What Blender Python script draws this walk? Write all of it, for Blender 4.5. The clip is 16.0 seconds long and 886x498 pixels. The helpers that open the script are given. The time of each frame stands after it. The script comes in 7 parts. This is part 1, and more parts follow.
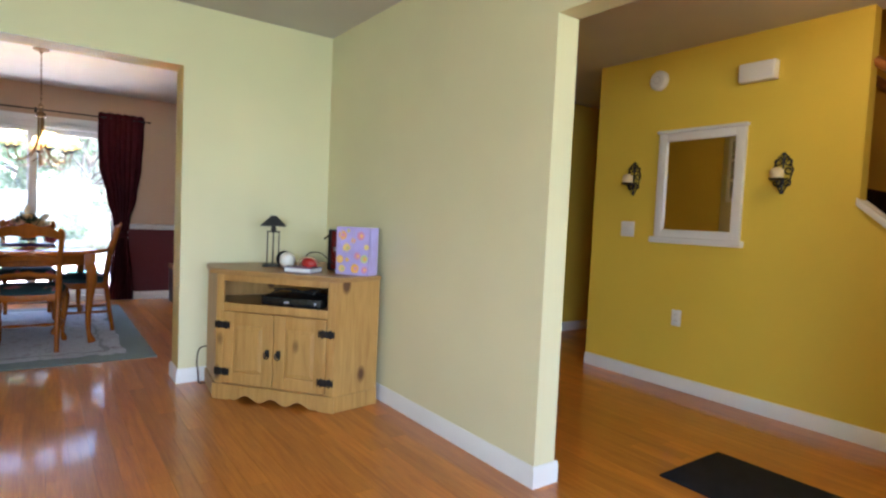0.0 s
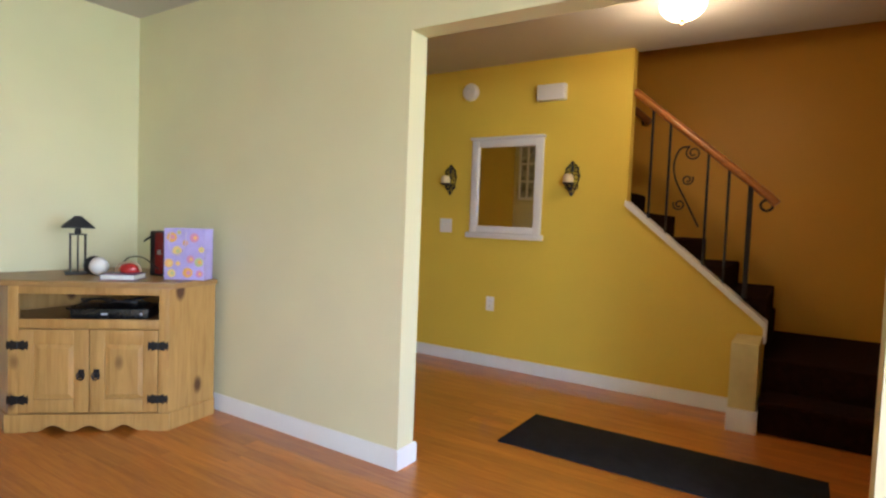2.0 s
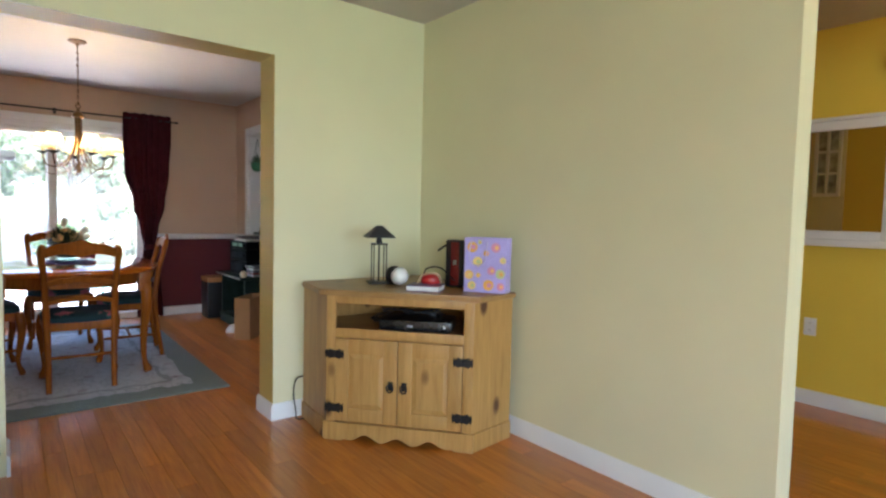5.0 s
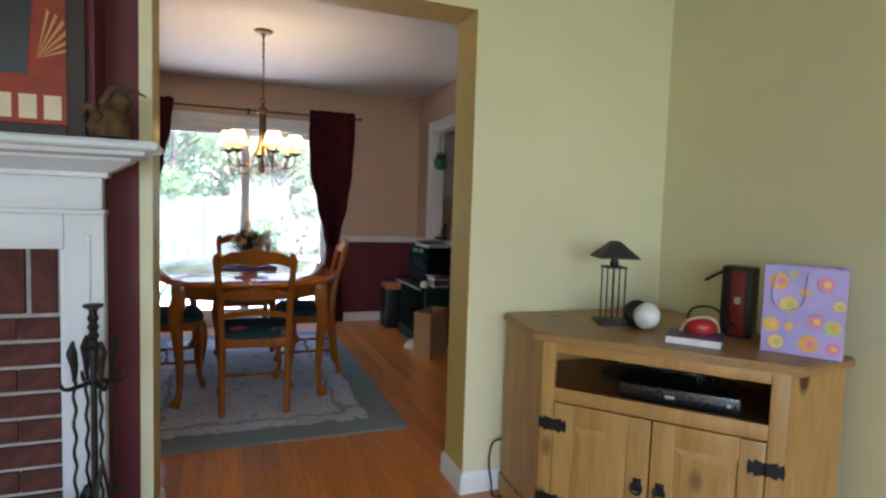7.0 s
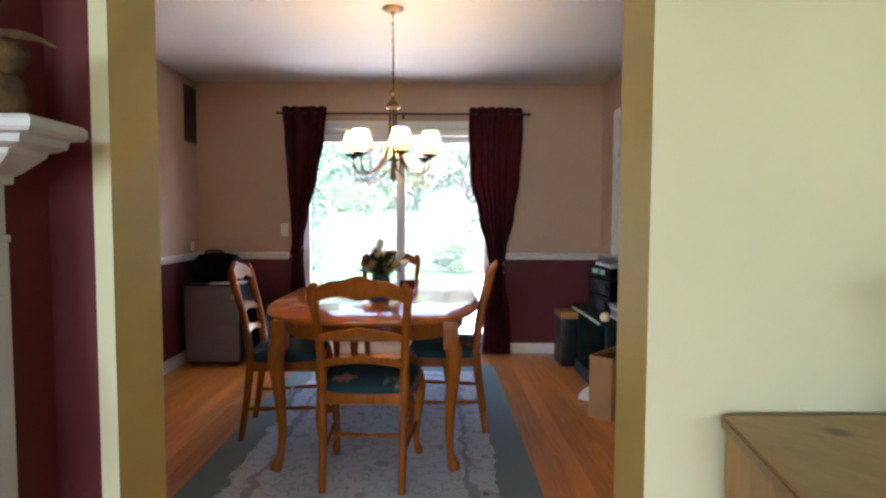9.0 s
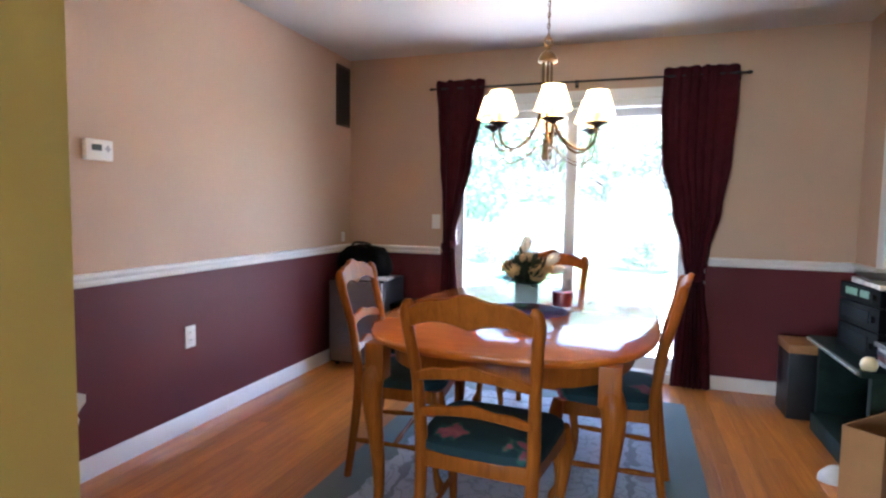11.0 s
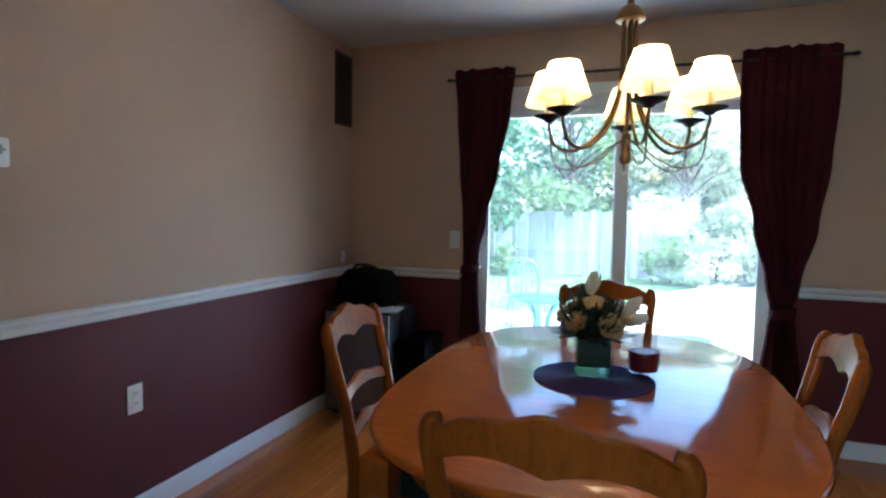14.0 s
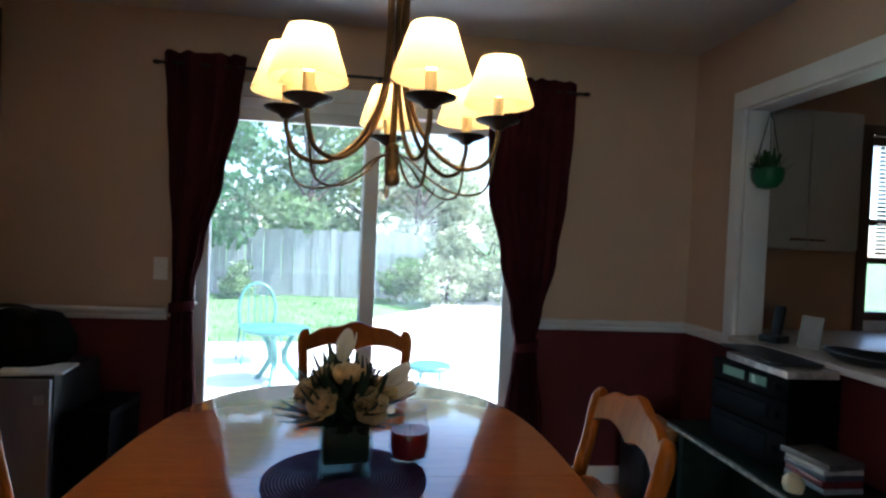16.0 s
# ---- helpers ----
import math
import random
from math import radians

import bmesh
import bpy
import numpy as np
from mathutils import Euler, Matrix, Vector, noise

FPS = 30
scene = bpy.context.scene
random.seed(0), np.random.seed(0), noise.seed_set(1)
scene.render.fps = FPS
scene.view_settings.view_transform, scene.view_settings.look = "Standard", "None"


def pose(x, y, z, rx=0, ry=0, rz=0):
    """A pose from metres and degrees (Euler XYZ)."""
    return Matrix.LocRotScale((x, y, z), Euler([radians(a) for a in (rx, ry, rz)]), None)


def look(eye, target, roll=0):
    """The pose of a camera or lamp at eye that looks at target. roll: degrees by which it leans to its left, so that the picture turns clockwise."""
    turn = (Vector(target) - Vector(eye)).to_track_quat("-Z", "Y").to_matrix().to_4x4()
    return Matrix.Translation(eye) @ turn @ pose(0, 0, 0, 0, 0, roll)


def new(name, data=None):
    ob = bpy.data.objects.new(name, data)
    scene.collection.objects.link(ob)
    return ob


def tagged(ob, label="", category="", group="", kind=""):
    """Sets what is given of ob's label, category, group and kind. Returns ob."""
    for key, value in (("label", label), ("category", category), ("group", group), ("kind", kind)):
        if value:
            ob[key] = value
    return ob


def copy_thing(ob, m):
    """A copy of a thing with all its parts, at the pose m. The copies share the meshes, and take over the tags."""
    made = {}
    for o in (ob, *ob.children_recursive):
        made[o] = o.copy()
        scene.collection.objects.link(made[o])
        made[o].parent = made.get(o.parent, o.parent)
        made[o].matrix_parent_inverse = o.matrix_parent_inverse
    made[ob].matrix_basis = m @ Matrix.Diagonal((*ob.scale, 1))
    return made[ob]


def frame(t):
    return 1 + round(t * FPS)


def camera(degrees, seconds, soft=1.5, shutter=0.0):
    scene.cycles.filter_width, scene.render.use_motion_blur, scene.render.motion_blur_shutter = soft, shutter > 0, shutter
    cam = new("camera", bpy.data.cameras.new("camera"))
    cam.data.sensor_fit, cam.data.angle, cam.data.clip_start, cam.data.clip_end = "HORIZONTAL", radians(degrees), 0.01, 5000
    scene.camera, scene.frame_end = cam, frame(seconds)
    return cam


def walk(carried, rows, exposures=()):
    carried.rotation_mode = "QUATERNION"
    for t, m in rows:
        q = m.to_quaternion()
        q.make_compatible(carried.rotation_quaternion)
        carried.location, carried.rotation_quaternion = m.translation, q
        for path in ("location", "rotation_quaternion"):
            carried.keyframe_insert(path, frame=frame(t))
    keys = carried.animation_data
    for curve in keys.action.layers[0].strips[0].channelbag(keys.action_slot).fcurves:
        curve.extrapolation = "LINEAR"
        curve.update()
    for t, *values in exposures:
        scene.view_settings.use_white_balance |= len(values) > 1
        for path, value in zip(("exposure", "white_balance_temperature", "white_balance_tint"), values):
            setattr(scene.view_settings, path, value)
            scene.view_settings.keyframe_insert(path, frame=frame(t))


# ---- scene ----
cam = camera(76.8, 16.0, soft=2.4)
PATH = [
    (0, (0.235, 0.142, 1.149), (1.405, 1.76, 1.043), 2.6),
    (0.5, (0.122, 0.143, 1.168), (1.507, 1.581, 1.053), 2.3),
    (1, (0.035, 0.146, 1.174), (1.573, 1.419, 1.054), 2.1),
    (1.5, (-0.025, 0.203, 1.173), (1.613, 1.344, 1.055), 2.0),
    (2, (-0.086, 0.275, 1.171), (1.596, 1.352, 1.073), 2.2),
    (2.5, (-0.152, 0.356, 1.17), (1.526, 1.443, 1.094), 1.9),
    (3, (-0.208, 0.463, 1.169), (1.426, 1.614, 1.1), 1.7),
    (3.5, (-0.231, 0.591, 1.162), (1.325, 1.846, 1.088), 1.4),
    (4, (-0.222, 0.723, 1.159), (1.23, 2.095, 1.072), 1.2),
    (4.5, (-0.219, 0.863, 1.165), (1.127, 2.339, 1.065), 1.5),
    (4.7, (-0.215, 0.916, 1.172), (1.084, 2.433, 1.065), 1.4),
    (7, (0.027, 1.899, 1.221), (0.738, 3.763, 1.086), 1.8),
    (7.5, (0.152, 2.131, 1.235), (0.677, 4.055, 1.098), 0.8),
    (8, (0.26, 2.355, 1.222), (0.631, 4.316, 1.107), -0.2),
    (8.5, (0.392, 2.564, 1.229), (0.59, 4.552, 1.123), 0.1),
    (10.8, (0.611, 3.592, 1.202), (0.037, 5.503, 1.065), 0.5),
    (11, (0.608, 3.626, 1.233), (-0.029, 5.517, 1.087), 0.9),
    (11.5, (0.565, 3.775, 1.219), (-0.232, 5.603, 1.074), 0.1),
    (12, (0.512, 3.918, 1.225), (-0.401, 5.691, 1.069), -0.2),
    (12.5, (0.433, 4.046, 1.219), (-0.517, 5.798, 1.06), 0.0),
    (13, (0.372, 4.136, 1.245), (-0.534, 5.912, 1.089), 0.8),
    (13.5, (0.333, 4.217, 1.275), (-0.478, 6.04, 1.135), 0.9),
    (14, (0.289, 4.328, 1.288), (-0.377, 6.21, 1.166), 0.9),
    (14.5, (0.269, 4.51, 1.302), (-0.23, 6.443, 1.184), 0.9),
    (15, (0.248, 4.683, 1.306), (-0.037, 6.66, 1.207), 1.3),
    (15.5, (0.236, 4.822, 1.33), (0.207, 6.821, 1.255), 1.5),
    (16, (0.21, 4.864, 1.336), (0.445, 6.85, 1.301), 2.5),
]
EXPOSURES = [(0.0, 3.5, 5900, 20), (1.5, 3.65, 5900, 25), (3.5, 3.65, 6000, 23), (4.5, 3.5, 6000, 20), (7.0, 3.08, 6000, 19), (8.5, 3.35, 6100, 19), (10.8, 4.1, 5600, 17), (11.3, 4.05, 5550, 16), (12.0, 3.9, 5400, 14), (12.5, 3.7, 5150, 11), (13.0, 3.55, 5200, 9), (13.5, 3.2, 5150, 7), (14.5, 2.45, 5100, 5), (16.0, 2.15, 5550, 8)]
walk(cam, [(t, look(eye, target, roll)) for t, eye, target, roll in PATH], EXPOSURES)

# ---- world, sun, large lights ----
world = bpy.data.worlds.new("world")
scene.world = world
world.use_nodes = True
wn = world.node_tree.nodes
sky = wn.new("ShaderNodeTexSky")
sky.sky_type, sky.sun_disc = "NISHITA", False
sky.sun_elevation, sky.sun_rotation = radians(52), radians(99)
wn["Background"].inputs["Strength"].default_value = 0.15
world.node_tree.links.new(sky.outputs["Color"], wn["Background"].inputs["Color"])


def lamp(name, kind, energy, color, matrix, **more):
    data = bpy.data.lights.new(name, kind)
    data.energy, data.color = energy, color
    for key, value in more.items():
        if key == "size":
            data.shape, data.size, data.size_y = "RECTANGLE", value[0], value[1]
        elif key == "angle":
            data.angle = value
        elif key == "radius":
            data.shadow_soft_size = value
    ob = new(name, data)
    ob.matrix_world = matrix
    return ob


lamp("sun", "SUN", 5.0, (1.0, 0.95, 0.87), look((9.2, 6.6, 12.0), (0.0, 8.0, 0.0)), angle=radians(0.6))
# daylight in the sitting room's two windows, behind the walker
lamp("window_light", "AREA", 17.0, (0.70, 0.89, 1.0), look((-1.8, -2.56, 1.35), (-1.35, -1.6, 0.0)), size=(1.5, 1.4))
lamp("window_light", "AREA", 8.0, (0.70, 0.89, 1.0), look((0.85, -2.56, 1.35), (0.85, -1.5, 0.0)), size=(1.6, 1.4))

# ---- materials ----


def links(m):
    m.use_nodes = True
    return m.node_tree.nodes, m.node_tree.links, m.node_tree.nodes["Principled BSDF"]


def plain(name, color, rough=0.6, metal=0.0, vary=0.10, scale=9.0, bump=0.05, fine=160.0, spec=0.5, tint=None):
    """Paint, plastic, metal, cloth: blotches at one scale, grain at another."""
    m = bpy.data.materials.new(name)
    n, l, b = links(m)
    tc = n.new("ShaderNodeTexCoord")
    big, small = n.new("ShaderNodeTexNoise"), n.new("ShaderNodeTexNoise")
    big.inputs["Scale"].default_value, small.inputs["Scale"].default_value = scale, fine
    big.inputs["Detail"].default_value = 4.0
    ramp = n.new("ShaderNodeValToRGB")
    dark = tint or tuple(c * (1 - vary) for c in color)
    ramp.color_ramp.elements[0].color, ramp.color_ramp.elements[1].color = (*dark, 1), (*(min(1, c * (1 + 0.5 * vary)) for c in color), 1)
    ramp.color_ramp.elements[0].position, ramp.color_ramp.elements[1].position = 0.3, 0.7
    l.new(tc.outputs["Object"], big.inputs["Vector"])
    l.new(tc.outputs["Object"], small.inputs["Vector"])
    l.new(big.outputs["Fac"], ramp.inputs["Fac"])
    l.new(ramp.outputs["Color"], b.inputs["Base Color"])
    rr = n.new("ShaderNodeMapRange")
    rr.inputs["To Min"].default_value, rr.inputs["To Max"].default_value = max(0.02, rough - 0.08), min(1, rough + 0.08)
    l.new(small.outputs["Fac"], rr.inputs["Value"])
    l.new(rr.outputs["Result"], b.inputs["Roughness"])
    b.inputs["Metallic"].default_value, b.inputs["Specular IOR Level"].default_value = metal, spec
    if bump:
        bp = n.new("ShaderNodeBump")
        bp.inputs["Strength"].default_value, bp.inputs["Distance"].default_value = bump, 0.002
        l.new(small.outputs["Fac"], bp.inputs["Height"])
        l.new(bp.outputs["Normal"], b.inputs["Normal"])
    return m


def wood(name, light, dark, grain=(14, 14, 1.1), rough=0.35, knots=False, coat=0.0, each=0.0):
    """Grain drawn out along the smallest of the three scales; each: how far pieces differ."""
    m = bpy.data.materials.new(name)
    n, l, b = links(m)
    tc, mp = n.new("ShaderNodeTexCoord"), n.new("ShaderNodeMapping")
    mp.inputs["Scale"].default_value = grain
    info = n.new("ShaderNodeObjectInfo")
    l.new(tc.outputs["Object"], mp.inputs["Vector"])
    if each:
        sh = n.new("ShaderNodeVectorMath")
        sh.operation = "MULTIPLY_ADD"
        l.new(info.outputs["Random"], sh.inputs[0])
        sh.inputs[1].default_value = (31, 17, 23)
        l.new(tc.outputs["Object"], sh.inputs[2])
        l.new(sh.outputs["Vector"], mp.inputs["Vector"])
    a, f = n.new("ShaderNodeTexNoise"), n.new("ShaderNodeTexNoise")
    a.inputs["Scale"].default_value, a.inputs["Detail"].default_value, a.inputs["Distortion"].default_value = 1.6, 6.0, 1.2
    f.inputs["Scale"].default_value, f.inputs["Detail"].default_value = 9.0, 3.0
    l.new(mp.outputs["Vector"], a.inputs["Vector"])
    l.new(mp.outputs["Vector"], f.inputs["Vector"])
    mix = n.new("ShaderNodeMix")
    mix.inputs["Factor"].default_value = 0.35
    l.new(a.outputs["Fac"], mix.inputs["A"])
    l.new(f.outputs["Fac"], mix.inputs["B"])
    ramp = n.new("ShaderNodeValToRGB")
    ramp.color_ramp.elements[0].color, ramp.color_ramp.elements[1].color = (*dark, 1), (*light, 1)
    ramp.color_ramp.elements[0].position, ramp.color_ramp.elements[1].position = 0.32, 0.62
    l.new(mix.outputs["Result"], ramp.inputs["Fac"])
    out = ramp.outputs["Color"]
    if each:
        hsv = n.new("ShaderNodeHueSaturation")
        mr = n.new("ShaderNodeMapRange")
        mr.inputs["To Min"].default_value, mr.inputs["To Max"].default_value = 1 - each, 1 + each
        l.new(info.outputs["Random"], mr.inputs["Value"])
        l.new(mr.outputs["Result"], hsv.inputs["Value"])
        l.new(out, hsv.inputs["Color"])
        out = hsv.outputs["Color"]
    if knots:
        vo = n.new("ShaderNodeTexVoronoi")
        vo.inputs["Scale"].default_value = 4.3
        vm = n.new("ShaderNodeMapping")
        vm.inputs["Scale"].default_value = (1, 1, 0.55)
        l.new(tc.outputs["Object"], vm.inputs["Vector"])
        l.new(vm.outputs["Vector"], vo.inputs["Vector"])
        kr = n.new("ShaderNodeValToRGB")
        kr.color_ramp.elements[0].color, kr.color_ramp.elements[1].color = (1, 1, 1, 1), (0, 0, 0, 1)
        kr.color_ramp.elements[0].position, kr.color_ramp.elements[1].position = 0.09, 0.16
        l.new(vo.outputs["Distance"], kr.inputs["Fac"])
        km = n.new("ShaderNodeMix")
        km.data_type = "RGBA"
        l.new(kr.outputs["Color"], km.inputs["Factor"])
        l.new(out, km.inputs["A"])
        km.inputs["B"].default_value = (0.09, 0.032, 0.012, 1)
        out = km.outputs["Result"]
    l.new(out, b.inputs["Base Color"])
    b.inputs["Roughness"].default_value = rough
    b.inputs["Coat Weight"].default_value, b.inputs["Coat Roughness"].default_value = coat, 0.06
    bp = n.new("ShaderNodeBump")
    bp.inputs["Strength"].default_value, bp.inputs["Distance"].default_value = 0.12, 0.001
    l.new(f.outputs["Fac"], bp.inputs["Height"])
    l.new(bp.outputs["Normal"], b.inputs["Normal"])
    return m


def pane_glass(name, tint=(1, 1, 1), gloss=0.08, haze=0.0):
    m = bpy.data.materials.new(name)
    n, l, b = links(m)
    tr, gl, mx, fr = n.new("ShaderNodeBsdfTransparent"), n.new("ShaderNodeBsdfGlossy"), n.new("ShaderNodeMixShader"), n.new("ShaderNodeLayerWeight")
    tr.inputs["Color"].default_value = (*tint, 1)
    gl.inputs["Roughness"].default_value = 0.02
    fr.inputs["Blend"].default_value = 0.5
    pw = n.new("ShaderNodeMath")
    pw.operation = "POWER"
    pw.inputs[1].default_value = 4.0
    l.new(fr.outputs["Facing"], pw.inputs[0])
    mr = n.new("ShaderNodeMapRange")
    mr.inputs["To Min"].default_value, mr.inputs["To Max"].default_value = gloss * 0.5, 0.6
    l.new(pw.outputs[0], mr.inputs["Value"])
    l.new(mr.outputs["Result"], mx.inputs["Fac"])
    # pale translucent share imitates bright window glare and haze over the view
    hazy, veil = n.new("ShaderNodeMixShader"), n.new("ShaderNodeBsdfTranslucent")
    veil.inputs["Color"].default_value = (0.9, 0.95, 0.95, 1)
    hazy.inputs["Fac"].default_value = haze
    l.new(tr.outputs["BSDF"], hazy.inputs[1])
    l.new(veil.outputs["BSDF"], hazy.inputs[2])
    l.new(hazy.outputs["Shader"], mx.inputs[1])
    l.new(gl.outputs["BSDF"], mx.inputs[2])
    l.new(mx.outputs["Shader"], n["Material Output"].inputs["Surface"])
    return m


def glow(name, color, strength):
    m = bpy.data.materials.new(name)
    n, l, b = links(m)
    b.inputs["Base Color"].default_value, b.inputs["Emission Color"].default_value = (*color, 1), (*color, 1)
    b.inputs["Emission Strength"].default_value = strength
    return m


M_CREAM = plain("cream_paint", (0.72, 0.68, 0.44), 0.55, vary=0.05, scale=1.3, bump=0.12, fine=220)
M_YELLOW = plain("yellow_paint", (0.78, 0.57, 0.070), 0.5, vary=0.06, scale=1.2, bump=0.12, fine=220)
M_PEACH = plain("peach_paint", (0.55, 0.385, 0.270), 0.6, spec=0.3, vary=0.05, scale=1.2, bump=0.12, fine=220)
M_BURG = plain("burgundy_paint", (0.125, 0.022, 0.026), 0.55, spec=0.3, vary=0.10, scale=1.4, bump=0.12, fine=220)
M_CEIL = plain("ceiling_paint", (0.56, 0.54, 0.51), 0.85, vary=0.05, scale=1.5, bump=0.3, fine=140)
M_TRIM = plain("white_trim_paint", (0.78, 0.78, 0.77), 0.35, vary=0.04, scale=5, bump=0.04)
M_WHITE = plain("white_plastic", (0.80, 0.79, 0.76), 0.4, vary=0.03, bump=0.02)
M_BLACK = plain("black_plastic", (0.007, 0.007, 0.008), 0.4, vary=0.3, bump=0.05)
M_MATTE = plain("matte_black_plastic", (0.003, 0.003, 0.0035), 0.65, vary=0.3, bump=0.05, spec=0.05)
M_IRON = plain("black_iron", (0.018, 0.016, 0.015), 0.5, metal=0.4, vary=0.3, bump=0.25, fine=90)
M_BRONZE = plain("antique_brass", (0.17, 0.10, 0.045), 0.34, metal=0.85, vary=0.35, scale=18, bump=0.1)
M_BRASS = plain("polished_brass", (0.80, 0.52, 0.16), 0.2, metal=1.0, vary=0.1, bump=0.02)
M_CHROME = plain("brushed_metal", (0.5, 0.5, 0.5), 0.3, metal=1.0, vary=0.1, bump=0.02)
M_FLOOR = wood("oak_floor", (0.58, 0.200, 0.023), (0.39, 0.104, 0.009), (16, 1.0, 16), 0.38, coat=0.60, each=0.17)
M_FLOOR.node_tree.nodes["Principled BSDF"].inputs["Coat Roughness"].default_value = 0.11
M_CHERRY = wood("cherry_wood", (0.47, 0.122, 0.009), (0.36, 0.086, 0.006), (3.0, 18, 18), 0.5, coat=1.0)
M_CHERRY.node_tree.nodes["Principled BSDF"].inputs["Coat Roughness"].default_value = 0.085
M_CHERRY.node_tree.nodes["Principled BSDF"].inputs["Coat IOR"].default_value = 1.62
M_CHERRY.node_tree.nodes["Principled BSDF"].inputs["Specular IOR Level"].default_value = 0.03
# upright grain; same cherry darkened to hold the backlit shade of chairs and legs
M_CHERRY_UP = wood("cherry_wood_upright_shaded", (0.28, 0.080, 0.009), (0.19, 0.050, 0.006), (18, 18, 2.0), 0.45, coat=0.14)
M_CHERRY_UP.node_tree.nodes["Principled BSDF"].inputs["Coat Roughness"].default_value = 0.14
M_CHERRY_UP.node_tree.nodes["Principled BSDF"].inputs["Specular IOR Level"].default_value = 0.05
M_PINE = wood("waxed_pine", (0.47, 0.270, 0.082), (0.34, 0.176, 0.048), (13, 13, 1.0), 0.42, knots=True)
M_PINE_TOP = wood("waxed_pine_top", (0.36, 0.205, 0.072), (0.26, 0.136, 0.044), (4, 12, 12), 0.38, knots=True)
M_RAIL = wood("stained_rail", (0.42, 0.16, 0.035), (0.25, 0.085, 0.018), (16, 2, 16), 0.3, coat=0.3)
# clean panes, with the glare's milky veil mixed into the material
M_GLASS = pane_glass("window_glass", haze=0.045)
M_CARPET = plain("brown_carpet", (0.020, 0.007, 0.004), 0.95, vary=0.35, scale=25, bump=0.9, fine=420, spec=0.1)
M_CURTAIN = plain("burgundy_curtain", (0.050, 0.006, 0.009), 0.85, vary=0.25, scale=14, bump=0.4, fine=500, spec=0.15)
M_MAT = plain("dark_rubber_mat", (0.012, 0.015, 0.024), 0.8, vary=0.3, scale=12, bump=0.6, fine=300, spec=0.2)
M_DARKHOLE = plain("dark_recess", (0.02, 0.018, 0.016), 0.9, vary=0.2)
M_MIRROR = plain("mirror_silver", (0.88, 0.88, 0.88), 0.02, metal=1.0, vary=0.0, bump=0.0)
M_MIRROR.node_tree.nodes["Principled BSDF"].inputs["Roughness"].default_value = 0.015
for lk in [k for k in M_MIRROR.node_tree.links if k.to_socket.name == "Roughness"]:
    M_MIRROR.node_tree.links.remove(lk)

# ---- mesh helpers ----


def finish(name, bm, material, smooth=0.0):
    me = bpy.data.meshes.new(name)
    bmesh.ops.recalc_face_normals(bm, faces=bm.faces)
    bm.to_mesh(me)
    bm.free()
    for mat in material if isinstance(material, (list, tuple)) else [material]:
        me.materials.append(mat)
    if smooth:
        me.polygons.foreach_set("use_smooth", [True] * len(me.polygons))
        me.set_sharp_from_angle(angle=radians(smooth))
    return me


def part(name, bm, material, parent, label="", smooth=40.0):
    ob = new(name, finish(name, bm, material, smooth))
    ob.parent = parent
    return tagged(ob, label)


def thing(name, at, label, category, group="", turn=0.0, kind=""):
    ob = new(name)
    ob.empty_display_size = 0.1
    ob.matrix_world = pose(*at, 0, 0, turn)
    return tagged(ob, label, category, group, kind)


def solo(name, bm, material, label, category, group="", at=(0, 0, 0), turn=0.0, kind="", smooth=40.0):
    ob = new(name, finish(name, bm, material, smooth))
    ob.matrix_world = pose(*at, 0, 0, turn)
    return tagged(ob, label, category, group, kind)


def box(bm, x0, x1, y0, y1, z0, z1, bevel=0.0, mat=0, m=None):
    made = bmesh.ops.create_cube(bm, size=1)["verts"]
    for v in made:
        v.co = Vector(((x0 + x1) / 2 + v.co.x * (x1 - x0), (y0 + y1) / 2 + v.co.y * (y1 - y0), (z0 + z1) / 2 + v.co.z * (z1 - z0)))
    faces = {f for v in made for f in v.link_faces}
    for f in faces:
        f.material_index = mat
    if m is not None:
        bmesh.ops.transform(bm, matrix=m, verts=made)
    if bevel:
        bmesh.ops.bevel(bm, geom=list({e for v in made for e in v.link_edges}), offset=bevel, segments=2, affect="EDGES", profile=0.6)
    return bm


def wall_box(bm, x0, x1, y0, y1, z0, z1, mats):
    """mats: slot for the sides -x, +x, -y, +y and for top and bottom."""
    count = len(bm.faces)
    box(bm, x0, x1, y0, y1, z0, z1)
    bm.faces.ensure_lookup_table()
    for f in list(bm.faces)[count:]:
        f.normal_update()
        c = f.calc_center_median()
        side = [abs(c.x - x0), abs(c.x - x1), abs(c.y - y0), abs(c.y - y1), min(abs(c.z - z0), abs(c.z - z1))]
        f.material_index = mats[side.index(min(side))]
    return bm


def rings(bm, loops, close=True, cap=True):
    """A skin over loops of points, all of one length."""
    rows = [[bm.verts.new(p) for p in loop] for loop in loops]
    for a, b in zip(rows, rows[1:]):
        k = len(a)
        for i in range(k if close else k - 1):
            bm.faces.new((a[i], a[(i + 1) % k], b[(i + 1) % k], b[i]))
    if cap and close:
        bm.faces.new(rows[0][::-1])
        bm.faces.new(rows[-1])
    return bm


def lathe(bm, profile, centre=(0, 0, 0), seg=20, cap=True, m=None):
    loops = [[Vector((centre[0] + r * math.cos(6.28319 * i / seg), centre[1] + r * math.sin(6.28319 * i / seg), centre[2] + z)) for i in range(seg)] for r, z in profile]
    if m is not None:
        loops = [[m @ p for p in loop] for loop in loops]
    return rings(bm, loops, True, cap)


